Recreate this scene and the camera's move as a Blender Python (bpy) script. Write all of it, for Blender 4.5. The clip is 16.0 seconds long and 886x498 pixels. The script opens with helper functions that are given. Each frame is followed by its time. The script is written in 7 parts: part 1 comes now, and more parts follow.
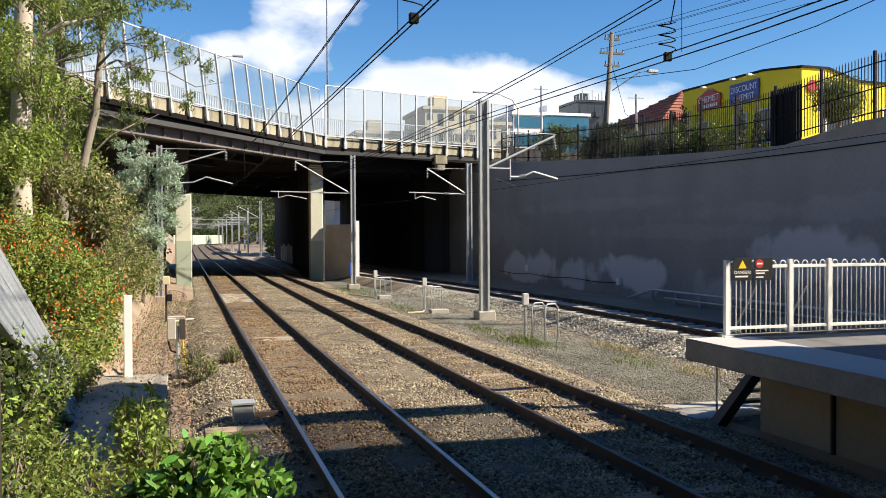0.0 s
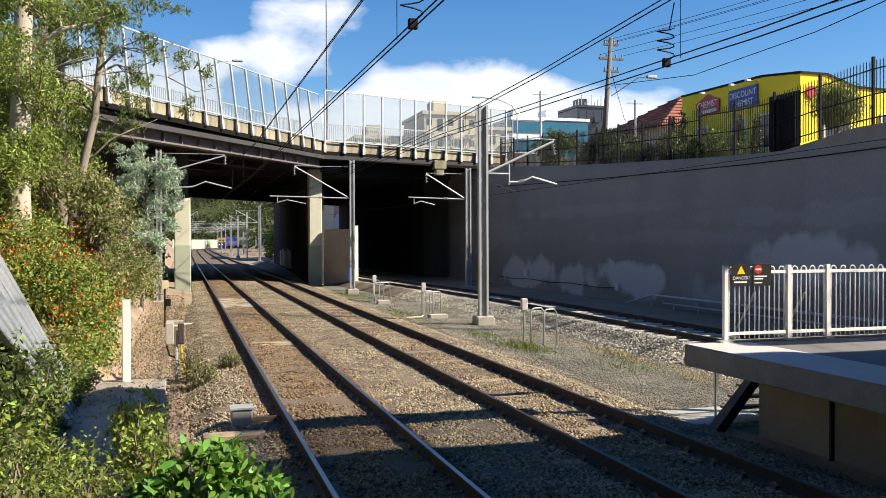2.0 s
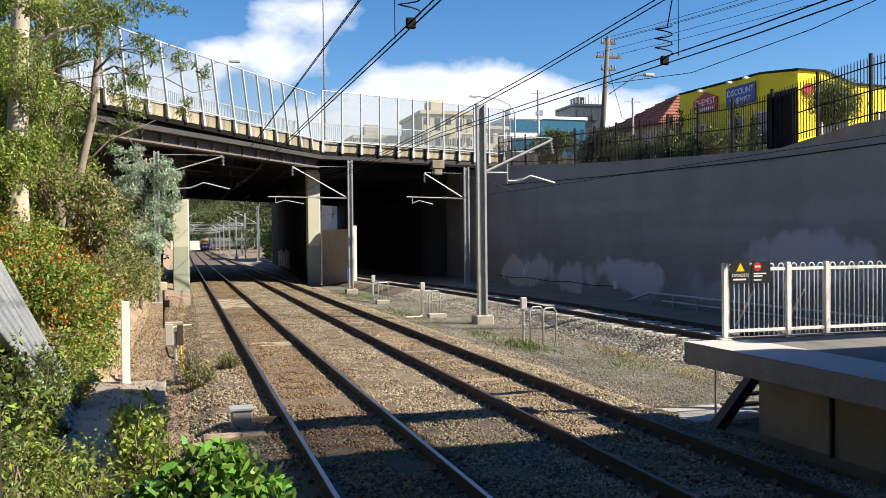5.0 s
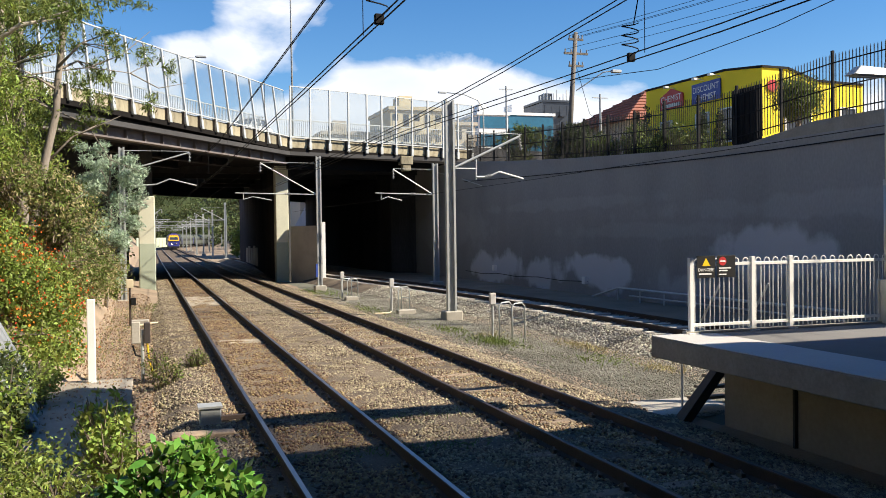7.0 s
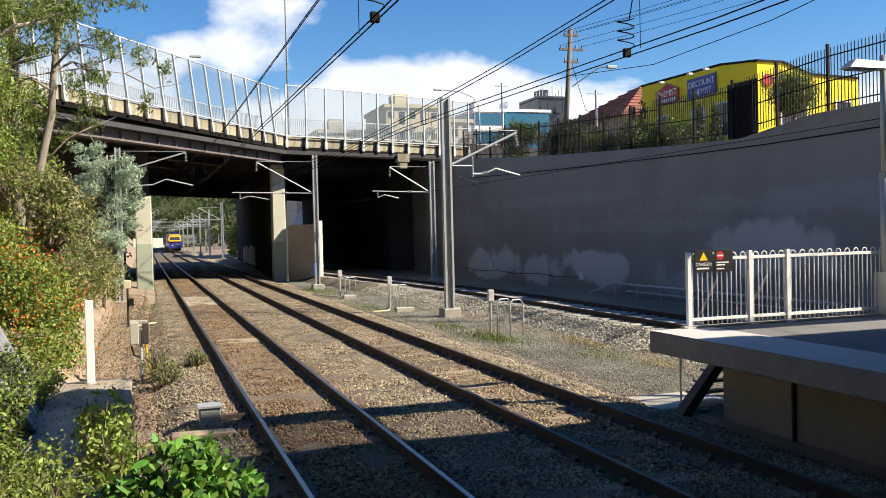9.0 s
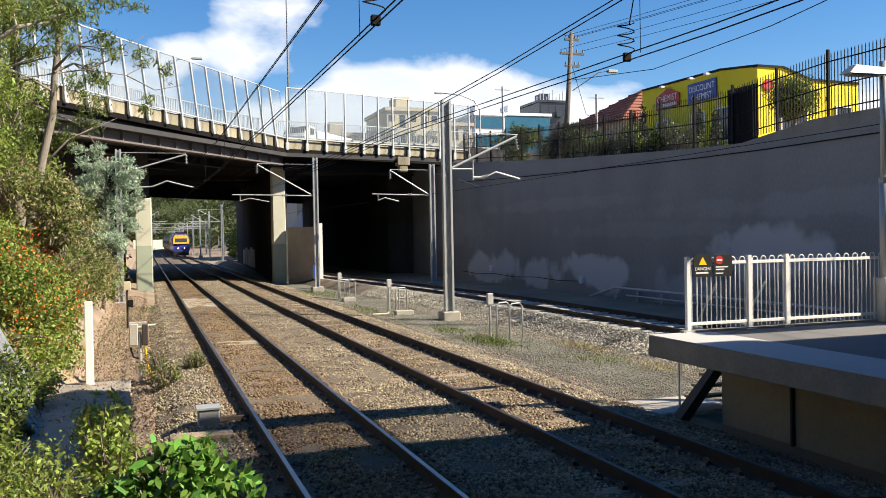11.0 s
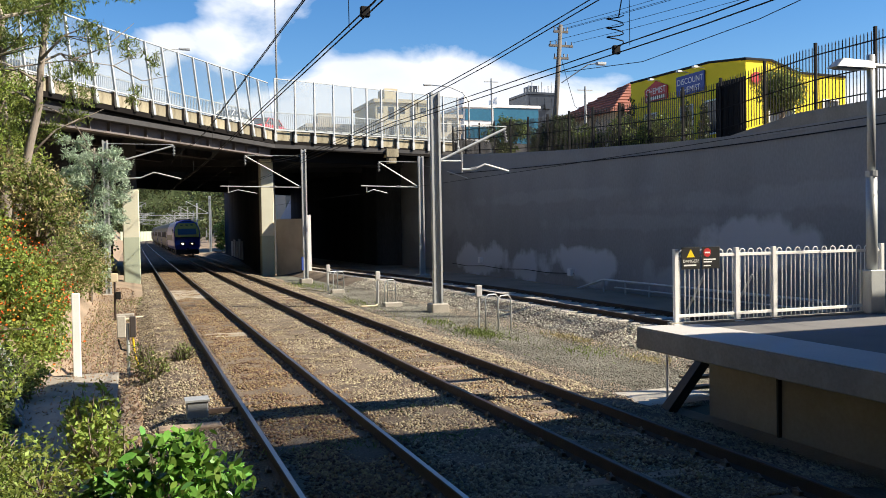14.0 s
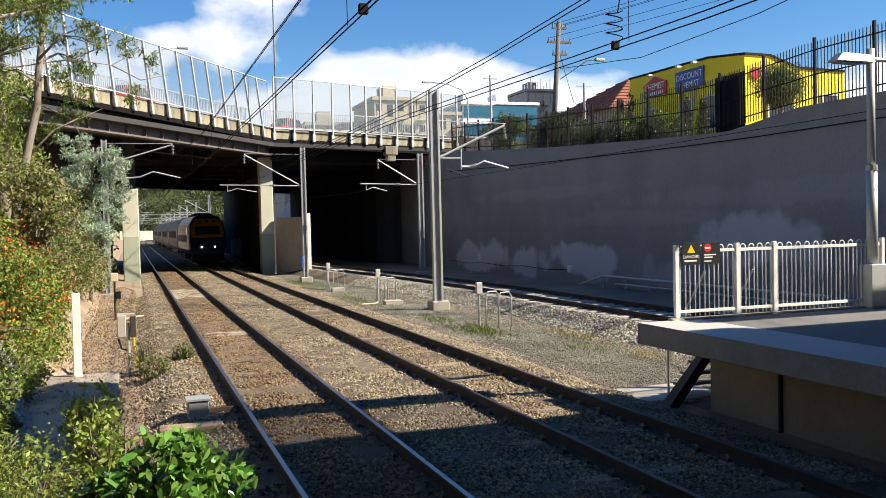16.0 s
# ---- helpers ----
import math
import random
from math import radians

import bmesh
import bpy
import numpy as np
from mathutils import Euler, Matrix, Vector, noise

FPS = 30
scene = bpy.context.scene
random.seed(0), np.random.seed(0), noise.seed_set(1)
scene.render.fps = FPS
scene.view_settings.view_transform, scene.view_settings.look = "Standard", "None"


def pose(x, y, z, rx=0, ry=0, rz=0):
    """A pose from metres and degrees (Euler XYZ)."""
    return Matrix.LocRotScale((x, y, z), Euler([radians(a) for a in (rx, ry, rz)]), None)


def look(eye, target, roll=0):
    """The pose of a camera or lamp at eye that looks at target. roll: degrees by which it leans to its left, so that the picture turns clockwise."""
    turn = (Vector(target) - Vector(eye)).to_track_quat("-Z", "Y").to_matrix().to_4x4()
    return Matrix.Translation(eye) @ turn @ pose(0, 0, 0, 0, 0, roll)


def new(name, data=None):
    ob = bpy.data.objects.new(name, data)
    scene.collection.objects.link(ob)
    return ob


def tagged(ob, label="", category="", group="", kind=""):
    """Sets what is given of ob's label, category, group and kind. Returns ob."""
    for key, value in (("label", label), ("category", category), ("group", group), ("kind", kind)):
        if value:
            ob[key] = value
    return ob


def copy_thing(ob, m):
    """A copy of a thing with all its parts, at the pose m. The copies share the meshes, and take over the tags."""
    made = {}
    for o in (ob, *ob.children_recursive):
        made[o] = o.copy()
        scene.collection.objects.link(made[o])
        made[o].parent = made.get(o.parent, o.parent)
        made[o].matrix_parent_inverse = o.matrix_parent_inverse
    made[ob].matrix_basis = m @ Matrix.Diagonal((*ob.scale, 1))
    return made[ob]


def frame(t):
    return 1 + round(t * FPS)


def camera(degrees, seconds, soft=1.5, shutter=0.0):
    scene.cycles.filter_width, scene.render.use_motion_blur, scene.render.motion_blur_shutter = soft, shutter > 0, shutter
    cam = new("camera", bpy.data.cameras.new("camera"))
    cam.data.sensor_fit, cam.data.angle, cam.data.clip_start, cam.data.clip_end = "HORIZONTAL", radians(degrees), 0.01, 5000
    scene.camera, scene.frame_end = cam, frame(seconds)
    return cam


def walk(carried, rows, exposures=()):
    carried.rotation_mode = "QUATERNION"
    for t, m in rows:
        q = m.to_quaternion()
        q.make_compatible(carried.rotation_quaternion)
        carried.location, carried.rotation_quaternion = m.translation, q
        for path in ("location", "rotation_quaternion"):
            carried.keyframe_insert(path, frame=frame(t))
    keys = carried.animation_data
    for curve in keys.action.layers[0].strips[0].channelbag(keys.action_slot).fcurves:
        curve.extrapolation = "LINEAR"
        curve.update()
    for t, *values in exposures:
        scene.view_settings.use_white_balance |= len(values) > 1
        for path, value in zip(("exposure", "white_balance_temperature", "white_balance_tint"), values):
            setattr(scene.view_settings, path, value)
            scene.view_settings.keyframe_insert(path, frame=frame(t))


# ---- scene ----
cam = camera(53.0, 16.0, soft=0.9)
PATH = [
    (0, (0.0, 0.0, 2.67), (0.56, 1.92, 2.638), -0.3),
    (0.5, (0.002, -0.002, 2.673), (0.56, 1.919, 2.644), -0.3),
    (1, (-0.001, -0.01, 2.673), (0.558, 1.91, 2.647), -0.3),
    (1.5, (-0.008, -0.009, 2.669), (0.552, 1.911, 2.647), -0.2),
    (2, (0.003, -0.004, 2.674), (0.565, 1.915, 2.653), -0.2),
    (2.5, (-0.006, -0.009, 2.675), (0.558, 1.91, 2.654), -0.1),
    (3, (-0.002, 0.007, 2.673), (0.56, 1.927, 2.65), -0.2),
    (3.5, (0.001, 0.003, 2.675), (0.558, 1.924, 2.652), -0.4),
    (4, (-0.002, 0.007, 2.67), (0.547, 1.93, 2.647), -0.5),
    (6.5, (-0.01, -0.005, 2.676), (0.607, 1.897, 2.65), -0.8),
    (7, (-0.014, -0.016, 2.672), (0.618, 1.882, 2.64), -0.8),
    (7.5, (-0.022, -0.026, 2.673), (0.625, 1.866, 2.634), -0.7),
    (8, (-0.033, -0.027, 2.661), (0.622, 1.862, 2.621), -0.6),
    (8.5, (-0.025, -0.025, 2.66), (0.622, 1.867, 2.62), -0.9),
    (9, (-0.028, -0.022, 2.671), (0.61, 1.874, 2.633), -1.4),
    (11.5, (-0.026, -0.04, 2.667), (0.614, 1.854, 2.639), -1.0),
    (12, (-0.028, -0.019, 2.67), (0.62, 1.873, 2.644), -1.1),
    (12.5, (-0.025, -0.031, 2.667), (0.629, 1.859, 2.637), -1.2),
    (13, (-0.031, -0.037, 2.677), (0.625, 1.851, 2.638), -1.1),
    (13.5, (-0.028, -0.024, 2.657), (0.632, 1.864, 2.614), -1.1),
    (14, (-0.035, -0.041, 2.669), (0.627, 1.846, 2.62), -1.0),
    (14.5, (-0.026, -0.031, 2.666), (0.638, 1.855, 2.613), -1.0),
    (15, (-0.024, -0.03, 2.662), (0.643, 1.855, 2.607), -1.1),
    (15.5, (-0.021, -0.025, 2.673), (0.645, 1.86, 2.618), -1.3),
    (16, (-0.032, -0.021, 2.668), (0.63, 1.865, 2.613), -1.4),
]
walk(cam, [(t, look(eye, target, roll)) for t, eye, target, roll in PATH], exposures=[(0, 1.0, 6600, 10), (16, 1.0, 6600, 10)])

# ---- light: low sun from the right, a little behind the camera ----
SUN_WAY = Vector((1.1, -0.6, 1.0)).normalized()
world = bpy.data.worlds.new("sky")
scene.world = world
world.use_nodes = True
wn, wl = world.node_tree.nodes, world.node_tree.links
wn.clear()


def wnode(kind, **values):
    n = wn.new(kind)
    for key, v in values.items():
        n.inputs[key].default_value = v
    return n


sky = wn.new("ShaderNodeTexSky")
sky.sky_type, sky.sun_disc = "NISHITA", False
sky.sun_elevation = math.asin(SUN_WAY.z)
sky.sun_rotation = math.atan2(SUN_WAY.x, SUN_WAY.y)
sky.air_density, sky.dust_density, sky.ozone_density = 1.0, 0.0, 4.0
coord = wn.new("ShaderNodeTexCoord")
# cumulus: banks low over the horizon and loose ones above, by direction alone
stretch = wn.new("ShaderNodeVectorMath")
stretch.operation = "MULTIPLY"
stretch.inputs[1].default_value = (1.0, 1.0, 1.9)
wl.new(coord.outputs["Generated"], stretch.inputs[0])
puffs = wnode("ShaderNodeTexNoise", Scale=5.5, Detail=9.0, Roughness=0.56, Distortion=0.25)
wl.new(stretch.outputs[0], puffs.inputs["Vector"])
split = wn.new("ShaderNodeSeparateXYZ")
wl.new(coord.outputs["Generated"], split.inputs[0])
low = wn.new("ShaderNodeMapRange")
low.inputs[1].default_value, low.inputs[2].default_value, low.inputs[3].default_value, low.inputs[4].default_value = 0.12, 0.225, 0.36, -0.16
wl.new(split.outputs[2], low.inputs[0])
add = wn.new("ShaderNodeMath")
wl.new(puffs.outputs["Fac"], add.inputs[0])
wl.new(low.outputs[0], add.inputs[1])
last = add
CLOUDS = [(500, 45, 0.062, 0.40), (620, 32, 0.048, 0.32), (385, 95, 0.028, 0.18), (450, 165, 0.030, -0.30), (625, 92, 0.022, -0.26), (720, 75, 0.03, -0.12), (700, 145, 0.055, 0.20), (790, 150, 0.07, 0.18), (900, 165, 0.07, 0.2), (300, 125, 0.06, 0.14), (420, 120, 0.03, -0.12), (985, 160, 0.05, 0.26), (1090, 165, 0.045, 0.24), (1180, 150, 0.03, 0.2), (1150, 50, 0.14, -0.30), (1500, 100, 0.12, -0.25), (850, 40, 0.08, -0.2)]
YAW0, F0 = radians(16.25), 1572.6
for px, py, size, gain in CLOUDS:
    right, ahead = Vector((math.cos(YAW0), -math.sin(YAW0), 0)), Vector((math.sin(YAW0), math.cos(YAW0), 0))
    way = (ahead + right * ((px - 784) / F0) + Vector((0, 0, (415 - py) / F0))).normalized()
    off = wn.new("ShaderNodeVectorMath")
    off.operation = "DISTANCE"
    off.inputs[1].default_value = way
    wl.new(coord.outputs["Generated"], off.inputs[0])
    near = wn.new("ShaderNodeMapRange")
    near.interpolation_type = "SMOOTHSTEP"
    near.inputs[1].default_value, near.inputs[2].default_value, near.inputs[3].default_value, near.inputs[4].default_value = 0.0, size * 1.5, gain, 0.0
    wl.new(off.outputs["Value"], near.inputs[0])
    more = wn.new("ShaderNodeMath")
    wl.new(last.outputs[0], more.inputs[0])
    wl.new(near.outputs[0], more.inputs[1])
    last = more
ramp = wn.new("ShaderNodeValToRGB")
ramp.color_ramp.elements[0].position, ramp.color_ramp.elements[1].position = 0.56, 0.72
wl.new(last.outputs[0], ramp.inputs[0])
shade = wnode("ShaderNodeTexNoise", Scale=9.0, Detail=5.0)
wl.new(stretch.outputs[0], shade.inputs["Vector"])
white = wn.new("ShaderNodeMixRGB")
white.inputs[1].default_value, white.inputs[2].default_value = (6.0, 6.8, 8.2, 1), (10.2, 10.3, 10.6, 1)
wl.new(shade.outputs["Fac"], white.inputs[0])
mixed = wn.new("ShaderNodeMixRGB")
wl.new(ramp.outputs[0], mixed.inputs[0])
vivid = wn.new("ShaderNodeHueSaturation")
vivid.inputs["Saturation"].default_value, vivid.inputs["Value"].default_value = 1.28, 1.2
vivid.inputs["Hue"].default_value = 0.505
wl.new(sky.outputs[0], vivid.inputs["Color"])
wl.new(vivid.outputs[0], mixed.inputs[1])
wl.new(white.outputs[0], mixed.inputs[2])
back = wnode("ShaderNodeBackground", Strength=0.062)
wl.new(mixed.outputs[0], back.inputs["Color"])
wl.new(back.outputs[0], wn.new("ShaderNodeOutputWorld").inputs[0])

sun = new("sun", bpy.data.lights.new("sun", "SUN"))
sun.data.energy, sun.data.angle, sun.data.color = 5.0, radians(0.53), (1.0, 0.90, 0.75)
sun.matrix_world = look(SUN_WAY * 60, (0, 0, 0))


# ---- materials ----
def mat(name, c1, c2=None, scale=2.0, fine=30.0, rough=0.8, metal=0.0, bump=0.25, random_tint=0.0, island=0.0, spec=0.5, stretch_z=1.0, contrast=0.5, trans=0.0):
    """Two colours mixed by a coarse and a fine noise, with relief from the fine one."""
    m = bpy.data.materials.new(name)
    m.use_nodes = True
    n, l = m.node_tree.nodes, m.node_tree.links
    p = n["Principled BSDF"]
    p.inputs["Roughness"].default_value, p.inputs["Metallic"].default_value = rough, metal
    p.inputs["Specular IOR Level"].default_value = spec
    c2 = c2 or tuple(v * 0.7 for v in c1)
    tc = n.new("ShaderNodeTexCoord")
    mp = n.new("ShaderNodeMapping")
    mp.inputs["Scale"].default_value = (1, 1, stretch_z)
    l.new(tc.outputs["Object"], mp.inputs[0])
    a, b = n.new("ShaderNodeTexNoise"), n.new("ShaderNodeTexNoise")
    a.inputs["Scale"].default_value, a.inputs["Detail"].default_value = scale, 6
    b.inputs["Scale"].default_value, b.inputs["Detail"].default_value = fine, 4
    l.new(mp.outputs[0], a.inputs["Vector"])
    l.new(mp.outputs[0], b.inputs["Vector"])
    mx = n.new("ShaderNodeMath")
    mx.operation = "MULTIPLY_ADD"
    mx.inputs[1].default_value = 0.6
    half = n.new("ShaderNodeMath")
    half.operation = "MULTIPLY"
    half.inputs[1].default_value = 0.4
    l.new(b.outputs["Fac"], half.inputs[0])
    l.new(a.outputs["Fac"], mx.inputs[0])
    l.new(half.outputs[0], mx.inputs[2])
    cr = n.new("ShaderNodeValToRGB")
    e = cr.color_ramp.elements
    e[0].position, e[1].position = 0.5 - 0.35 * (1 - contrast) - 0.02, 0.5 + 0.35 * (1 - contrast) + 0.02
    e[0].color, e[1].color = (*c1, 1), (*c2, 1)
    l.new(mx.outputs[0], cr.inputs[0])
    out = cr.outputs[0]
    if random_tint or island:
        hs = n.new("ShaderNodeHueSaturation")
        if island:
            src = n.new("ShaderNodeNewGeometry").outputs["Random Per Island"]
        else:
            src = n.new("ShaderNodeObjectInfo").outputs["Random"]
        amount = island or random_tint
        mr = n.new("ShaderNodeMapRange")
        mr.inputs[3].default_value, mr.inputs[4].default_value = 1 - amount, 1 + amount
        l.new(src, mr.inputs[0])
        l.new(mr.outputs[0], hs.inputs["Value"])
        if island:
            hm = n.new("ShaderNodeMapRange")
            hm.inputs[3].default_value, hm.inputs[4].default_value = 0.5 - amount * 0.06, 0.5 + amount * 0.06
            l.new(src, hm.inputs[0])
            l.new(hm.outputs[0], hs.inputs["Hue"])
        l.new(out, hs.inputs["Color"])
        out = hs.outputs[0]
    l.new(out, p.inputs["Base Color"])
    if trans:
        tl = n.new("ShaderNodeBsdfTranslucent")
        ms = n.new("ShaderNodeMixShader")
        ms.inputs[0].default_value = trans
        l.new(out, tl.inputs[0])
        l.new(p.outputs[0], ms.inputs[1])
        l.new(tl.outputs[0], ms.inputs[2])
        l.new(ms.outputs[0], n["Material Output"].inputs[0])
    if bump:
        bp = n.new("ShaderNodeBump")
        bp.inputs["Strength"].default_value, bp.inputs["Distance"].default_value = bump, 0.02
        l.new(b.outputs["Fac"], bp.inputs["Height"])
        l.new(bp.outputs[0], p.inputs["Normal"])
    return m


def glow(name, colour, strength):
    m = bpy.data.materials.new(name)
    m.use_nodes = True
    p = m.node_tree.nodes["Principled BSDF"]
    p.inputs["Base Color"].default_value = (*colour, 1)
    p.inputs["Emission Color"].default_value, p.inputs["Emission Strength"].default_value = (*colour, 1), strength
    return m


def glass(name, tint, alpha, rough=0.05):
    """A thin clear sheet: partly see-through, partly glossy."""
    m = bpy.data.materials.new(name)
    m.use_nodes = True
    n, l = m.node_tree.nodes, m.node_tree.links
    n.clear()
    t, g, d = (n.new("ShaderNodeBsdf" + k) for k in ("Transparent", "Glossy", "Diffuse"))
    mx, mx2 = n.new("ShaderNodeMixShader"), n.new("ShaderNodeMixShader")
    g.inputs["Roughness"].default_value = rough
    t.inputs[0].default_value = (*tint, 1)
    d.inputs[0].default_value = (0.55, 0.6, 0.6, 1)
    tc, no = n.new("ShaderNodeTexCoord"), n.new("ShaderNodeTexNoise")
    no.inputs["Scale"].default_value, no.inputs["Detail"].default_value = 0.6, 5
    l.new(tc.outputs["Object"], no.inputs["Vector"])
    mr = n.new("ShaderNodeMapRange")
    mr.inputs[3].default_value, mr.inputs[4].default_value = alpha * 0.5, alpha * 1.5
    l.new(no.outputs["Fac"], mr.inputs[0])
    l.new(mr.outputs[0], mx.inputs[0])
    l.new(t.outputs[0], mx.inputs[1])
    l.new(d.outputs[0], mx.inputs[2])
    mx2.inputs[0].default_value = 0.03
    l.new(mx.outputs[0], mx2.inputs[1])
    l.new(g.outputs[0], mx2.inputs[2])
    l.new(mx2.outputs[0], n.new("ShaderNodeOutputMaterial").inputs[0])
    return m


M_BALLAST = mat("ballast", (0.19, 0.15, 0.105), (0.07, 0.05, 0.034), 0.8, 34, 0.95, bump=1.0, contrast=0.75)
M_STONE = mat("ballast_stone", (0.36, 0.30, 0.21), (0.13, 0.095, 0.06), 0.6, 12, 0.9, bump=0.3, island=0.6)
M_STONE_RUST = mat("rusty_ballast_stone", (0.27, 0.18, 0.10), (0.095, 0.06, 0.035), 0.6, 12, 0.9, bump=0.3, island=0.6)
M_STONE_GREY = mat("grey_ballast_stone", (0.30, 0.285, 0.24), (0.13, 0.12, 0.095), 0.6, 12, 0.9, bump=0.3, island=0.45)
M_STONE_PALE = mat("pale_ballast_stone", (0.56, 0.52, 0.42), (0.20, 0.18, 0.14), 0.6, 12, 0.9, bump=0.3, island=0.55)
M_EARTH = mat("dry_earth", (0.38, 0.29, 0.205), (0.19, 0.145, 0.10), 0.5, 22, 0.95, bump=0.8)
M_GREYFINE = mat("fine_grey_gravel", (0.19, 0.19, 0.15), (0.085, 0.085, 0.062), 0.6, 60, 0.95, bump=0.7)
M_RAILSIDE = mat("rusty_rail", (0.055, 0.033, 0.024), (0.026, 0.018, 0.015), 3, 60, 0.75, bump=0.3)
M_RAILTOP = mat("polished_rail", (0.42, 0.42, 0.43), (0.30, 0.295, 0.30), 3, 80, 0.36, 1.0, bump=0.05)
M_RAILDULL = mat("dull_brown_rail", (0.10, 0.075, 0.062), (0.065, 0.05, 0.042), 3, 80, 0.5, 0.5, bump=0.05)
M_SLEEPER = mat("weathered_sleeper", (0.38, 0.29, 0.20), (0.19, 0.14, 0.10), 4, 50, 0.9, bump=0.5, random_tint=0.25)
M_CLIP = mat("rail_clip", (0.22, 0.18, 0.145), (0.10, 0.075, 0.055), 20, 80, 0.5, 0.4)
M_CONC = mat("concrete", (0.50, 0.47, 0.40), (0.33, 0.30, 0.25), 0.9, 25, 0.88, bump=0.2)
M_WORN = mat("worn_gritty_concrete", (0.46, 0.41, 0.32), (0.20, 0.165, 0.12), 2.2, 40, 0.92, bump=0.5, contrast=0.7)
M_CONC_WARM = mat("warm_concrete", (0.43, 0.39, 0.27), (0.15, 0.125, 0.08), 2.6, 18, 0.88, bump=0.25, random_tint=0.22, stretch_z=0.3)
M_PILLAR = mat("pale_pillar_paint", (0.66, 0.65, 0.51), (0.50, 0.50, 0.385), 0.7, 18, 0.8, bump=0.15)
M_WALL = mat("dark_grey_wall_paint", (0.32, 0.315, 0.31), (0.205, 0.203, 0.203), 0.35, 12, 0.85, bump=0.15, stretch_z=0.5)


def wall_stains(m, patches, colour):
    """Paler washed-out patches of paint, at places (y, z) on the wall with radii, frayed by noise."""
    n, l = m.node_tree.nodes, m.node_tree.links
    p = n["Principled BSDF"]
    base = p.inputs["Base Color"].links[0].from_socket
    tc = n.new("ShaderNodeTexCoord")
    fray = n.new("ShaderNodeTexNoise")
    fray.inputs["Scale"].default_value, fray.inputs["Detail"].default_value = 0.55, 8
    l.new(tc.outputs["Object"], fray.inputs["Vector"])
    total = None
    for y, z, ry, rz, gain in patches:
        mp = n.new("ShaderNodeMapping")
        mp.vector_type = "POINT"
        mp.inputs["Location"].default_value, mp.inputs["Scale"].default_value = (0, -y / ry, -z / rz), (0, 1 / ry, 1 / rz)
        l.new(tc.outputs["Object"], mp.inputs[0])
        ln = n.new("ShaderNodeVectorMath")
        ln.operation = "LENGTH"
        l.new(mp.outputs[0], ln.inputs[0])
        ma = n.new("ShaderNodeMath")
        ma.operation = "MULTIPLY_ADD"
        ma.inputs[1].default_value, ma.inputs[2].default_value = 2.6, -1.3
        l.new(fray.outputs["Fac"], ma.inputs[0])
        sm = n.new("ShaderNodeMath")
        l.new(ln.outputs["Value"], sm.inputs[0])
        l.new(ma.outputs[0], sm.inputs[1])
        mr = n.new("ShaderNodeMapRange")
        mr.inputs[1].default_value, mr.inputs[2].default_value, mr.inputs[3].default_value, mr.inputs[4].default_value = 0.75, 1.1, gain, 0
        l.new(sm.outputs[0], mr.inputs[0])
        if total is None:
            total = mr.outputs[0]
        else:
            mxm = n.new("ShaderNodeMath")
            mxm.operation = "MAXIMUM"
            l.new(total, mxm.inputs[0])
            l.new(mr.outputs[0], mxm.inputs[1])
            total = mxm.outputs[0]
    mix = n.new("ShaderNodeMixRGB")
    mix.inputs[2].default_value = (*colour, 1)
    l.new(total, mix.inputs[0])
    l.new(base, mix.inputs[1])
    l.new(mix.outputs[0], p.inputs["Base Color"])


wall_stains(M_WALL, [(52.0, 0.5, 4.6, 1.0, 0.75), (46.0, 0.4, 3.4, 0.9, 0.7), (39.0, 0.75, 3.2, 0.8, 0.75), (26.5, 1.9, 3.2, 1.0, 0.6), (31.0, 0.4, 3.0, 0.6, 0.3), (62.0, 3.0, 9.0, 1.4, 0.12), (20.0, 3.5, 14.0, 0.5, 0.12), (44.0, 4.2, 12.0, 0.35, 0.10), (34.0, 2.7, 8.0, 0.4, 0.10)], (0.62, 0.63, 0.67))
M_SLABEDGE = mat("weathered_slab", (0.37, 0.335, 0.28), (0.20, 0.18, 0.15), 1.2, 22, 0.9, bump=0.3)
# dark steel; on the inner girders it stands for shade under the deck
M_STEELDARK = mat("dark_steel_and_girder_shade", (0.062, 0.05, 0.045), (0.034, 0.028, 0.026), 0.7, 20, 0.6, bump=0.15, stretch_z=0.3)
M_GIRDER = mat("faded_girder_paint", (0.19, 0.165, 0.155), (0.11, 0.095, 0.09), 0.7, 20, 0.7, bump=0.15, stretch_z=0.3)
# near-black colour in place of the shadow below the parapet
M_FASCIA = mat("fascia_shade", (0.014, 0.012, 0.011), (0.009, 0.008, 0.007), 0.8, 20, 0.85, bump=0.15, stretch_z=0.3, spec=0.12)
# dark base colour carries the shade under the deck; also fills the platform joint
M_SOFFIT = mat("soffit_shade_and_joint", (0.075, 0.074, 0.074), (0.045, 0.044, 0.045), 0.5, 10, 0.9, spec=0.2)
M_GALV = mat("galvanised_steel", (0.52, 0.54, 0.53), (0.38, 0.40, 0.40), 2, 40, 0.5, 0.35, bump=0.08)
M_WIRE = mat("dark_wire", (0.016, 0.016, 0.018), (0.011, 0.011, 0.012), 5, 50, 0.8, 0.0, bump=0, spec=0.2)
M_INSUL = mat("grey_insulator", (0.35, 0.36, 0.36), (0.22, 0.22, 0.23), 10, 40, 0.3)
M_WHITE = mat("white_paint", (0.86, 0.86, 0.84), (0.74, 0.73, 0.70), 2, 30, 0.5, bump=0.08)
M_BLACKPAINT = mat("black_fence_paint", (0.012, 0.012, 0.013), (0.008, 0.008, 0.009), 2, 40, 0.7, bump=0, spec=0.2)
M_YELLOW = mat("yellow_wall_paint", (0.93, 0.74, 0.012), (0.86, 0.66, 0.01), 0.4, 14, 0.7, bump=0.08)
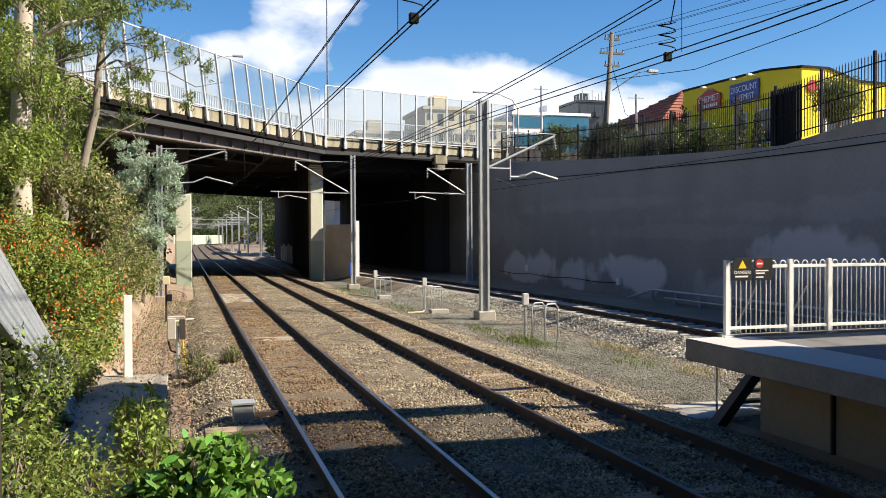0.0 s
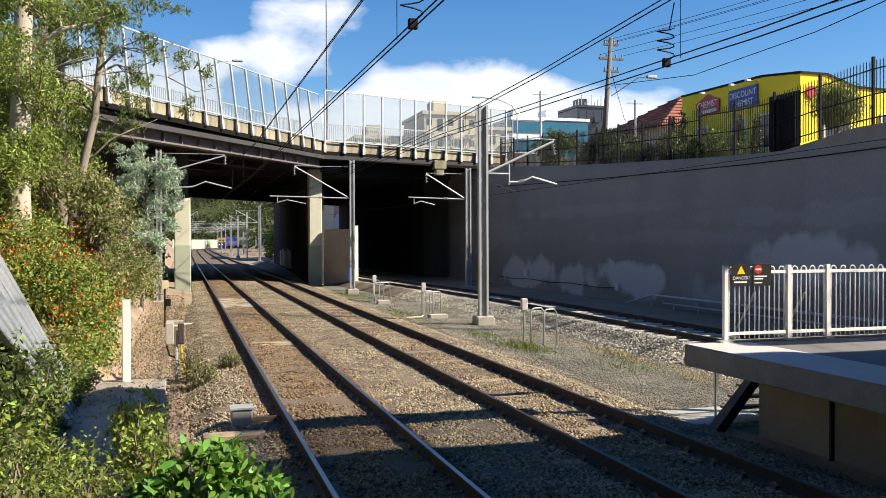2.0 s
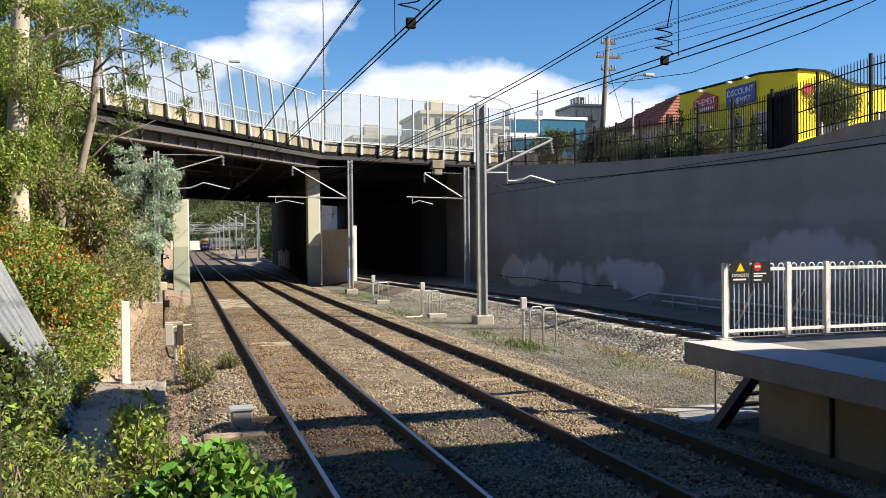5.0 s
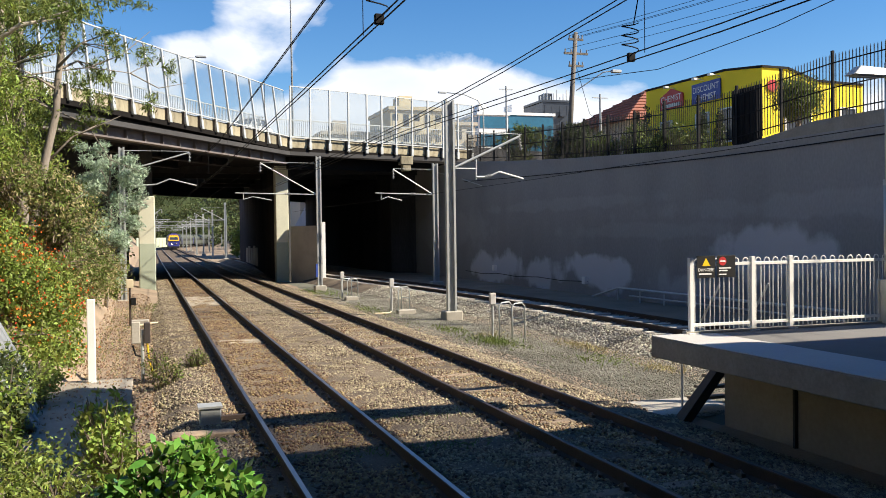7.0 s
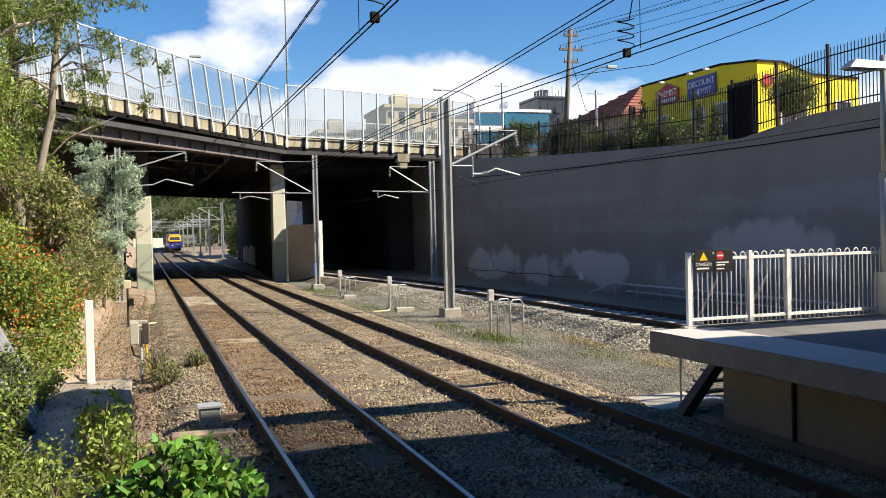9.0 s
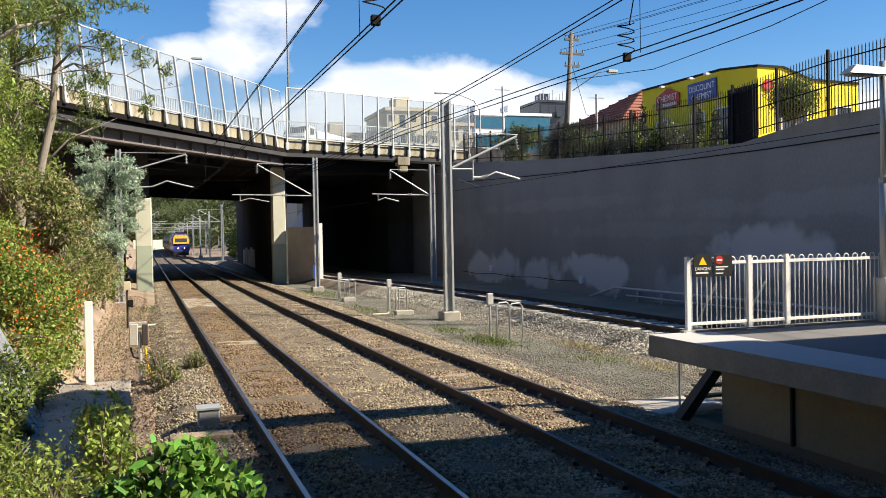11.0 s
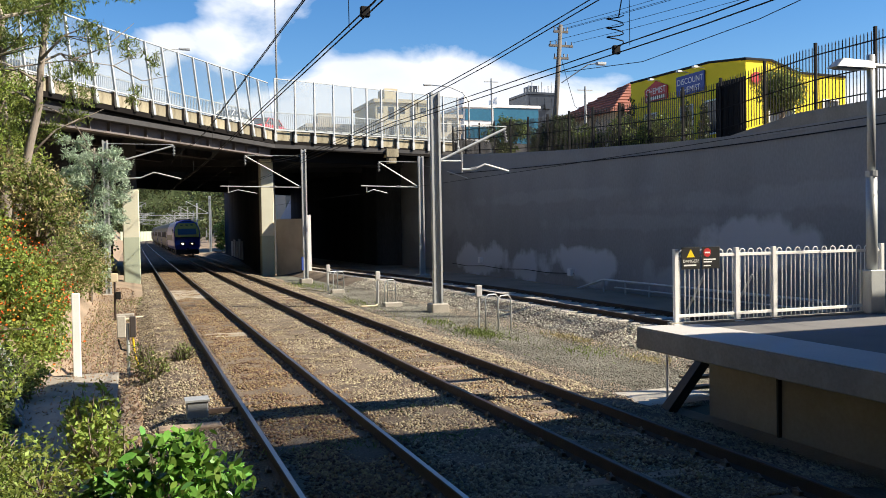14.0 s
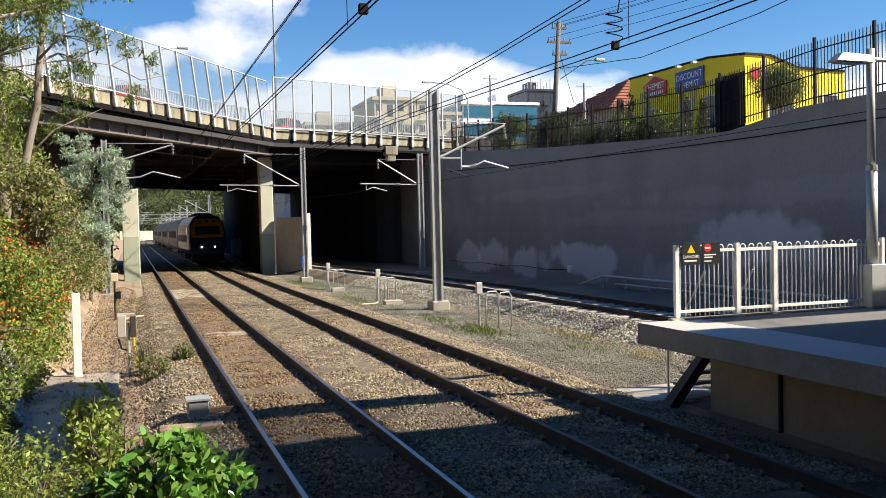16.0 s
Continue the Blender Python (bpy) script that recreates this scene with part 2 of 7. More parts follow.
M_RED = mat("red_sign", (0.55, 0.03, 0.03), (0.42, 0.02, 0.02), 1, 30, 0.5, bump=0)
M_BLUE = mat("blue_sign", (0.04, 0.09, 0.38), (0.03, 0.06, 0.28), 1, 30, 0.5, bump=0)
M_SIGNBLACK = mat("black_sign", (0.02, 0.02, 0.02), (0.013, 0.013, 0.013), 3, 40, 0.45, bump=0)
M_TILE = mat("terracotta_roof", (0.33, 0.12, 0.075), (0.20, 0.075, 0.05), 0.8, 9, 0.85, bump=0.4)
M_WOODPOLE = mat("weathered_pole_wood", (0.20, 0.18, 0.155), (0.11, 0.10, 0.085), 1.0, 30, 0.9, bump=0.4, stretch_z=0.15)
M_ASPHALT = mat("asphalt", (0.07, 0.07, 0.072), (0.045, 0.045, 0.047), 0.6, 60, 0.95, bump=0.3)
M_PLATTOP = mat("platform_paving", (0.20, 0.195, 0.185), (0.13, 0.127, 0.122), 0.7, 50, 0.9, bump=0.2)
M_COPING = mat("platform_coping", (0.56, 0.55, 0.53), (0.44, 0.43, 0.41), 0.8, 30, 0.85, bump=0.2)
M_CREAM = mat("cream_render", (0.62, 0.54, 0.36), (0.50, 0.43, 0.30), 0.15, 4, 0.85, bump=0.05)
M_BEIGE = mat("beige_render", (0.50, 0.45, 0.36), (0.40, 0.36, 0.30), 0.15, 4, 0.85, bump=0.05)
M_WINDOW = mat("dark_window_glass", (0.05, 0.06, 0.075), (0.03, 0.035, 0.045), 0.5, 6, 0.12, bump=0)
M_BLUEGLASS = mat("blue_office_glass", (0.03, 0.16, 0.25), (0.02, 0.10, 0.17), 0.15, 2, 0.1, bump=0)
M_SCREEN = glass("clear_screen", (0.88, 0.90, 0.90), 0.06)
M_BARK_PALE = mat("pale_gum_bark", (0.56, 0.50, 0.42), (0.34, 0.28, 0.22), 1.2, 16, 0.85, bump=0.3, stretch_z=0.3)
M_BARK = mat("brown_bark", (0.31, 0.27, 0.225), (0.15, 0.125, 0.10), 2, 22, 0.9, bump=0.6, stretch_z=0.25)


def leafmat(name, c1, c2, isl=0.35):
    return mat(name, c1, c2, 0.6, 6, 0.55, bump=0, island=isl, trans=0.3, spec=0.35)


M_LEAF = leafmat("green_leaves", (0.19, 0.235, 0.055), (0.10, 0.14, 0.03))
M_LEAF_LIGHT = leafmat("yellow_green_leaves", (0.33, 0.39, 0.075), (0.17, 0.24, 0.045), 0.45)
M_LEAF_SILVER = leafmat("silver_leaves", (0.50, 0.60, 0.45), (0.28, 0.37, 0.26))
M_LEAF_DARK = leafmat("dark_leaves", (0.07, 0.095, 0.03), (0.035, 0.055, 0.018))
M_LEAF_GLOSS = mat("glossy_leaves", (0.20, 0.37, 0.07), (0.08, 0.19, 0.035), 3, 20, 0.17, bump=0, island=0.4, trans=0.22, spec=0.7)
M_FLOWER = leafmat("orange_flowers", (0.92, 0.24, 0.03), (0.8, 0.10, 0.04))
M_DRYGRASS = leafmat("dry_grass", (0.42, 0.36, 0.18), (0.26, 0.22, 0.11))
M_TWIG = mat("twigs", (0.22, 0.18, 0.14), (0.13, 0.10, 0.08), 3, 20, 0.9, bump=0)


# ---- mesh building ----
class Shape:
    """Collects vertices and faces; mesh() turns them into mesh data."""

    def __init__(self):
        self.v, self.f = [], []

    def add(self, verts, faces):
        k = len(self.v)
        self.v += [tuple(p) for p in verts]
        self.f += [tuple(i + k for i in face) for face in faces]
        return self

    def box(self, x0, x1, y0, y1, z0, z1, m=None):
        c = [(x, y, z) for z in (z0, z1) for y in (y0, y1) for x in (x0, x1)]
        if m is not None:
            c = [m @ Vector(p) for p in c]
        return self.add(c, [(0, 2, 3, 1), (4, 5, 7, 6), (0, 1, 5, 4), (2, 6, 7, 3), (0, 4, 6, 2), (1, 3, 7, 5)])

    def tube(self, pts, r, n=8, r_end=None):
        pts = [Vector(p) for p in pts]
        rings, prev = [], None
        for i, p in enumerate(pts):
            way = (pts[min(i + 1, len(pts) - 1)] - pts[max(i - 1, 0)]).normalized()
            side = way.cross(Vector((0, 0, 1)) if abs(way.z) < 0.95 else Vector((1, 0, 0))).normalized() if prev is None else (prev - way * prev.dot(way)).normalized()
            prev = side
            up = way.cross(side)
            rr = r if r_end is None else r + (r_end - r) * i / (len(pts) - 1)
            rings.append([p + (side * math.cos(a) + up * math.sin(a)) * rr for a in (2 * math.pi * j / n for j in range(n))])
        faces = [(i * n + j, i * n + (j + 1) % n, (i + 1) * n + (j + 1) % n, (i + 1) * n + j) for i in range(len(pts) - 1) for j in range(n)]
        faces += [tuple(range(n - 1, -1, -1)), tuple((len(pts) - 1) * n + j for j in range(n))]
        return self.add([p for ring in rings for p in ring], faces)

    def prism(self, poly, z0, z1):
        n = len(poly)
        v = [(x, y, z0) for x, y in poly] + [(x, y, z1) for x, y in poly]
        return self.add(v, [tuple(range(n - 1, -1, -1)), tuple(range(n, 2 * n))] + [(i, (i + 1) % n, n + (i + 1) % n, n + i) for i in range(n)])

    def sweep(self, profile, stations, closed=True):
        """profile: (u, w) pairs; stations: matrices that carry (u, 0, w)."""
        n = len(profile)
        v = [m @ Vector((u, 0, w)) for m in stations for u, w in profile]
        f = [(i * n + j, i * n + (j + 1) % n, (i + 1) * n + (j + 1) % n, (i + 1) * n + j) for i in range(len(stations) - 1) for j in range(n if closed else n - 1)]
        if closed:
            f += [tuple(range(n)), tuple(len(stations) * n - 1 - j for j in range(n))]
        return self.add(v, f)

    def mesh(self, name, bevel=0.0, smooth=False):
        me = bpy.data.meshes.new(name)
        me.from_pydata(self.v, [], self.f)
        bm = bmesh.new()
        bm.from_mesh(me)
        bmesh.ops.recalc_face_normals(bm, faces=bm.faces)
        if bevel:
            bmesh.ops.bevel(bm, geom=[e for e in bm.edges], offset=bevel, segments=1, affect="EDGES", clamp_overlap=True)
        bm.to_mesh(me)
        bm.free()
        if smooth:
            me.polygons.foreach_set("use_smooth", [True] * len(me.polygons))
        return me


def part(name, shape, material, parent=None, label="", bevel=0.0, smooth=False, kind=""):
    me = shape.mesh(name, bevel, smooth) if isinstance(shape, Shape) else shape
    if material and not me.materials:
        me.materials.append(material)
    ob = new(name, me)
    if parent is not None:
        ob.parent = parent
    return tagged(ob, label, "", "", kind)


def thing(name, x, y, z, label, category, group="", kind="", rz=0.0):
    ob = new(name)
    ob.matrix_world = pose(x, y, z, 0, 0, rz)
    ob.empty_display_size = 0.2
    return tagged(ob, label, category, group, kind)


def quads_mesh(name, verts, material):
    """Mesh of separate polygons from an array of shape (n, k, 3)."""
    n, k = verts.shape[:2]
    me = bpy.data.meshes.new(name)
    me.vertices.add(n * k)
    me.vertices.foreach_set("co", verts.astype(np.float32).ravel())
    me.loops.add(n * k)
    me.loops.foreach_set("vertex_index", np.arange(n * k, dtype=np.int32))
    me.polygons.add(n)
    me.polygons.foreach_set("loop_start", np.arange(n, dtype=np.int32) * k)
    me.polygons.foreach_set("loop_total", np.full(n, k, dtype=np.int32))
    me.update(calc_edges=True)
    me.materials.append(material)
    return me


def leaves(rng, centres, size, long=2.0, droop=0.0, up=0.0, ovate=False):
    """Leaves at the centres, turned at random: diamonds, or pointed ovals."""
    n = len(centres)
    a = rng.normal(size=(n, 3))
    a[:, 2] -= droop
    a /= np.linalg.norm(a, axis=1)[:, None]
    b = rng.normal(size=(n, 3))
    b[:, 2] += 0.01
    nrm = rng.normal(size=(n, 3)) * 0.7
    nrm[:, 2] += up
    b = np.cross(nrm, a)
    b /= np.linalg.norm(b, axis=1)[:, None] + 1e-9
    nrm = np.cross(a, b)
    s = size * rng.uniform(0.6, 1.3, (n, 1))
    la, wb, fold = a * s * long / 2, b * s / 2, nrm * s * 0.12
    if ovate:
        c = centres
        return np.stack([c - la, c - la * 0.45 + wb * 0.85 + fold, c + la * 0.15 + wb * 0.9 + fold, c + la * 0.65 + wb * 0.45 + fold * 0.4, c + la - fold, c + la * 0.65 - wb * 0.45 + fold * 0.4, c + la * 0.15 - wb * 0.9 + fold, c - la * 0.45 - wb * 0.85 + fold], 1)
    return np.stack([centres - la, centres + fold + wb, centres + la, centres + fold - wb], 1)


def blob_points(rng, n, blobs, shell=0.55):
    """n points in ellipsoids (x, y, z, rx, ry, rz), more towards their skins, clumped."""
    blobs = np.array(blobs, float)
    w = (blobs[:, 3] * blobs[:, 4] * blobs[:, 5]) ** 0.67
    pick = rng.choice(len(blobs), n // 7 + 1, p=w / w.sum())
    d = rng.normal(size=(len(pick), 3))
    d /= np.linalg.norm(d, axis=1)[:, None]
    r = shell + (1 - shell) * rng.random((len(pick), 1))
    c = blobs[pick, :3] + d * r * blobs[pick, 3:]
    spread = blobs[pick, 3:].min(1, keepdims=True) * 0.16
    pts = np.repeat(c, 7, 0) + rng.normal(size=(len(pick) * 7, 3)) * np.repeat(spread, 7, 0)
    return pts[:n]


# ---- plan ----
def far_bend(y):
    return 3.1e-5 * max(0.0, y - 100) ** 2 + 0.0024 * max(0.0, y - 265) ** 2


def smooth01(t):
    t = min(1.0, max(0.0, t))
    return t * t * (3 - 2 * t)


def track_x(i, y):
    if i == 3:
        return 14.0 - 2.9 * smooth01((y - 30) / 48)
    return (2.27, 5.78)[i - 1] + far_bend(y)


def track_pose(i, y):
    slope = (track_x(i, y + 0.5) - track_x(i, y - 0.5))
    return pose(track_x(i, y), y, 0.1 if i == 3 else 0, 0, 0, -math.degrees(math.atan(slope)))


WALL_X = 21.0


def wall_top(y):
    return float(np.interp(y, [-40, 27, 31, 41.75, 49, 56, 61, 300], [5.68, 5.68, 5.82, 6.4, 6.87, 7.4, 7.7, 8.2]))


def bank_height(x, y):
    """Ground: flat rail yard, planted bank on the low-x side, street level behind the wall."""
    n = noise.noise(Vector((x * 0.35, y * 0.35, 0.0)))
    shoulder = 0.4 * smooth01((y - 38) / 8) * smooth01((68 - y) / 8)
    if x > WALL_X + 0.2:
        z = wall_top(y) - 0.12 + 0.02 * min(x - WALL_X, 40)
        low = smooth01((y - 98) / 10) * (1 - smooth01((x - 24) / 14))
        return z * (1 - low) - 0.42 * low
    if x < -1.4:
        toe = -1.4 if y > 21 else -1.4 - 0.9 * smooth01((21 - y) / 3)
        rise = max(0.0, toe - x)
        z = -0.38 + min(7.2, rise * 0.85) + 0.25 * n * min(1, rise) + shoulder
        return z
    return -0.42 + 0.03 * n + shoulder * smooth01((0.7 - x) / 1.2)


# ---- ground ----
xs = [-900, -400, -150, -60, -30, -20, -16, -13] + [-11 + 0.6 * i for i in range(16)] + [-1.4, -0.8, 0, 1.5, 4, 7, 9, 11, 13, 16, 19, 20.9, 21.1, 21.3, 22, 24, 27, 30, 34, 40, 60, 100, 250, 600, 1500]
ys = [-900, -300, -80, -30, -10] + [i * 1.5 for i in range(0, 48)] + [75, 85, 96, 102, 108, 120, 150, 190, 240, 300, 420, 700, 1500, 3000]
g = Shape()
g.add([(x, y, bank_height(x, y)) for y in ys for x in xs], [(j * len(xs) + i, j * len(xs) + i + 1, (j + 1) * len(xs) + i + 1, (j + 1) * len(xs) + i) for j in range(len(ys) - 1) for i in range(len(xs) - 1)])
part("ground", g, M_EARTH, label="dry earth and leaf litter beside the railway", kind="structure")["category"] = "ground"


# ---- ballast beds ----
def bed(name, outline, y0, y1, step, material, label):
    s = Shape()
    n = int((y1 - y0) / step)
    rows, w = [], 0
    for k in range(n + 1):
        y = y0 + (y1 - y0) * k / n
        row = outline(y)
        w = len(row)
        rows += [(x, y, z + 0.03 * noise.noise(Vector((x * 1.7, y * 1.7, 3)))) for x, z in row]
    s.add(rows, [(k * w + i, k * w + i + 1, (k + 1) * w + i + 1, (k + 1) * w + i) for k in range(n) for i in range(w - 1)])
    ob = part(name, s, material, label=label, kind="structure", smooth=True)
    ob["category"] = "ballast"
    return ob


def bed12(y):
    b = far_bend(y)
    return [(-0.1 + b, -0.5), (0.55 + b, -0.2), (1.2 + b, -0.165), (2.3 + b, -0.15), (3.3 + b, -0.165), (4.0 + b, -0.175), (4.8 + b, -0.175), (5.8 + b, -0.178), (6.8 + b, -0.18), (7.5 + b, -0.23), (8.5 + b, -0.5)]


def bed3(y):
    c = track_x(3, y)
    return [(c - 2.75, -0.58), (c - 2.3, -0.36), (c - 1.5, -0.06), (c - 1.2, -0.05), (c - 1, -0.07), (c, -0.08), (c + 1, -0.07), (c + 1.8, -0.1), (c + 2.8, -0.5)]


bed("ballast_bed_main", bed12, -8, 365, 0.8, M_BALLAST, "brown-grey crushed stone ballast under the two main tracks")
bed("ballast_bed_side", bed3, -8, 120, 0.8, M_BALLAST, "pale grey crushed stone ballast bank of the third track")

s = Shape()
rows = []
for k in range(41):
    y = 12 + k * 1.2
    rows += [(8.45 + 0.25 * noise.noise(Vector((y * 0.4, 1, 0))), y, -0.45), (9.0, y, -0.385), (10.2, y, -0.38), (11.2 + 0.2 * noise.noise(Vector((y * 0.5, 5, 0))), y, -0.45)]
s.add(rows, [(k * 4 + i, k * 4 + i + 1, k * 4 + i + 5, k * 4 + i + 4) for k in range(40) for i in range(3)])
part("gravel_path", s, M_GREYFINE, label="fine grey gravel strip between the tracks", kind="structure")["category"] = "path"

# ---- retaining wall ----
wall_wy = [-40 + 2.0 * i for i in range(69)]
wall = new("wall_east")
tagged(wall, "tall dark grey painted concrete retaining wall with faded patches", "wall", kind="structure")
s = Shape()
rows = []
for y in wall_wy:
    t = wall_top(y)
    rows += [(WALL_X, y, -0.6), (WALL_X, y, t), (WALL_X + 0.4, y, t), (WALL_X + 0.4, y, -0.6)]
s.add(rows, [(k * 4 + i, k * 4 + (i + 1) % 4, k * 4 + 4 + (i + 1) % 4, k * 4 + 4 + i) for k in range(len(wall_wy) - 1) for i in range(4)])
part("wall_face", s, M_WALL, wall)
s = Shape()
rows = []
for y in wall_wy:
    t = wall_top(y)
    rows += [(WALL_X - 0.03, y, t - 0.02), (WALL_X - 0.03, y, t + 0.16), (WALL_X + 0.5, y, t + 0.16), (WALL_X + 0.5, y, t - 0.02)]
s.add(rows, [(k * 4 + i, k * 4 + (i + 1) % 4, k * 4 + 4 + (i + 1) % 4, k * 4 + 4 + i) for k in range(len(wall_wy) - 1) for i in range(4)])
part("coping", s, M_WALL, wall, "dark grey concrete coping")
s = Shape().add([(WALL_X + 0.06, -40, 5.84), (WALL_X + 0.42, -40, 5.84), (WALL_X + 0.42, 28, 5.84), (WALL_X + 0.06, 28, 5.84), (WALL_X + 0.06, -40, 6.32), (WALL_X + 0.42, -40, 6.32), (WALL_X + 0.42, 24, 6.28), (WALL_X + 0.06, 24, 6.28)],
                [(0, 3, 2, 1), (4, 5, 6, 7), (0, 1, 5, 4), (1, 2, 6, 5), (2, 3, 7, 6), (3, 0, 4, 7)])
part("upstand", s, M_SLABEDGE, wall, "paler concrete upstand under the fence")
for pts in ([(20.9, 66.5, 7.75), (20.9, 59.6, 6.75)], [(20.9, 58.4, 6.55), (20.9, 54.5, 5.85)]):
    part("handrail", Shape().tube(pts, 0.03, 6), M_GALV, wall, "pale sloping pipe fixed to the wall")

# ---- bridge ----
BA, BK, BB = Vector((-10.2, 33.4)), Vector((9.1, 59.2)), Vector((23.5, 63.3))
bridge = new("road_bridge")
bridge.matrix_world = pose(0, 0, 0)
tagged(bridge, "skewed concrete and steel road bridge with clear screens", "bridge", kind="structure")


def front(d):
    """Point of the bridge's front edge, d metres from the kink (negative: towards the bank), and its heading."""
    u = (BK - BA).normalized() if d <= 0 else (BB - BK).normalized()
    return BK + u * d, u


def parapet_foot(d):
    """Height of the parapet's foot: the road falls gently towards the street side."""
    return 8.62 - 0.015 * d


LEFT_LEN, RIGHT_LEN = (BK - BA).length, (BB - BK).length
# deck slab and soffit
# underside shade is put into the deck's colour
s = Shape()
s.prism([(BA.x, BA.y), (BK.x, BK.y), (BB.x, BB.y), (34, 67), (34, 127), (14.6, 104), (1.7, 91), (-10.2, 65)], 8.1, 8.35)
part("deck", s, M_SOFFIT, bridge, "deck with underside shade in its colour")
s = Shape()
s.prism([(BA.x + 1.2, BA.y + 2.4), (BK.x + 0.4, BK.y + 1.6), (BB.x, BB.y + 1.2), (33, 68), (33, 125), (14.6, 102), (2.2, 89.5), (-9.5, 63.5)], 8.36, 9.45)
part("road_surface", s, M_ASPHALT, bridge)

NORMAL_L = Vector((-(BK - BA).normalized().y, (BK - BA).normalized().x))
for pts, z0, z1 in (([BA, BA - (BK - BA) * 1.6, BA - (BK - BA) * 1.6 + NORMAL_L * 14, BA + NORMAL_L * 14], 5.5, 9.45), ([Vector((34.02, 97)), Vector((60, 133)), Vector((48, 151)), Vector((34.02, 126.9))], 7.2, 9.45)):
    s = Shape()
    s.prism([(p.x, p.y) for p in pts], z0, z1)
    part("approach_road", s, M_ASPHALT, bridge, "asphalt road leading onto the bridge")


def along(shape, d0, d1, back0, back1, z0, z1, fall=0.0):
    """Box beside the front edge, from d0 to d1 along it and back0 to back1 behind it; fall: slope along it."""
    p, u = front((d0 + d1) / 2)
    nrm = Vector((-u.y, u.x))
    c = [(BK + u * d + nrm * b, d * fall) for b in (back0, back1) for d in (d0, d1)]
    shape.add([(q.x, q.y, z + f) for z in (z0, z1) for q, f in c], [(0, 2, 3, 1), (4, 5, 7, 6), (0, 1, 5, 4), (2, 6, 7, 3), (0, 4, 6, 2), (1, 3, 7, 5)])


# steel girders under the skewed part: web, flanges and stiffeners; inner ones coloured darker for shade
for back in (0.62, 5.0, 9.0, 13.0, 17.0, 21.0):
    s = Shape()
    along(s, -LEFT_LEN, 0.4, back, back + 0.06, 7.62, 8.12)
    along(s, -LEFT_LEN, 0.4, back - 0.22, back + 0.28, 7.55, 7.64)
    if back < 2:
        along(s, -LEFT_LEN, 0.4, back + 0.003, back + 0.063, 8.115, 8.36)
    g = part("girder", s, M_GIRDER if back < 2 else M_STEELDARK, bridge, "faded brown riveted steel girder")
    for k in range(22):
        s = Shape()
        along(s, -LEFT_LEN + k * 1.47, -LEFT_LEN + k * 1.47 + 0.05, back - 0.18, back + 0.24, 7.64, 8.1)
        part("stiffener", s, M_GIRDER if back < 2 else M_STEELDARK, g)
s = Shape()
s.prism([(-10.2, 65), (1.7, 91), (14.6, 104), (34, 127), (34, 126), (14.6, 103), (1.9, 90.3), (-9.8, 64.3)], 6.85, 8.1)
part("girder", s, M_SOFFIT, bridge, "edge girder on the far side, dark for shade")
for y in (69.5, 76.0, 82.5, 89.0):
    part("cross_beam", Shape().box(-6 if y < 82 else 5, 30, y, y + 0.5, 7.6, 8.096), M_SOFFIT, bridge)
# slab edge under the parapet, fascia over the side span; black stands for their shadow
s = Shape()
along(s, -LEFT_LEN, 0, 0.0, 0.6, 8.36, 8.61, -0.015)
part("slab_edge", s, M_FASCIA, bridge, "slab edge coloured black for parapet shade")
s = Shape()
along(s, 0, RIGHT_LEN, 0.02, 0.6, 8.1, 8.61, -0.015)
part("slab_edge", s, M_FASCIA, bridge, "slab edge coloured black for parapet shade")
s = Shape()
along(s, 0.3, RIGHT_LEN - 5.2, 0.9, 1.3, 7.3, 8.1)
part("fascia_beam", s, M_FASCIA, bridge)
STEP = 1.47
n_left = int(LEFT_LEN / STEP)


def piece_meshes(h, step):
    a = Shape().box(-0.055, 0.055, -0.16, -0.04, -0.05, h)
    a.box(-0.1, 0.1, -0.17, -0.03, -0.1, 0.42)
    b = Shape().add([(-0.13, 0.2, 0), (0.13, 0.2, 0), (0.13, 0.2, 0.66), (-0.13, 0.2, 0.66), (-0.13, -0.02, 0.02), (0.13, -0.02, 0.02), (0.13, -0.03, 0.66), (-0.13, -0.03, 0.66)],
                    [(0, 1, 2, 3), (4, 7, 6, 5), (0, 4, 5, 1), (3, 2, 6, 7), (0, 3, 7, 4), (1, 5, 6, 2)])
    c = Shape().box(0.15, step - 0.15, 0.1, 0.26, 0.0, 0.62)
    d = Shape().box(0.06, step - 0.06, -0.108, -0.092, 0.72, h - 0.06)
    e = Shape().box(0.055, step - 0.055, -0.13, -0.07, h - 0.06, h).box(0.055, step - 0.055, -0.13, -0.07, 0.66, 0.72)
    return a.mesh("screen_post", 0.01), b.mesh("rib"), c.mesh("parapet_panel", 0.015), d.mesh("screen_pane"), e.mesh("screen_rail")


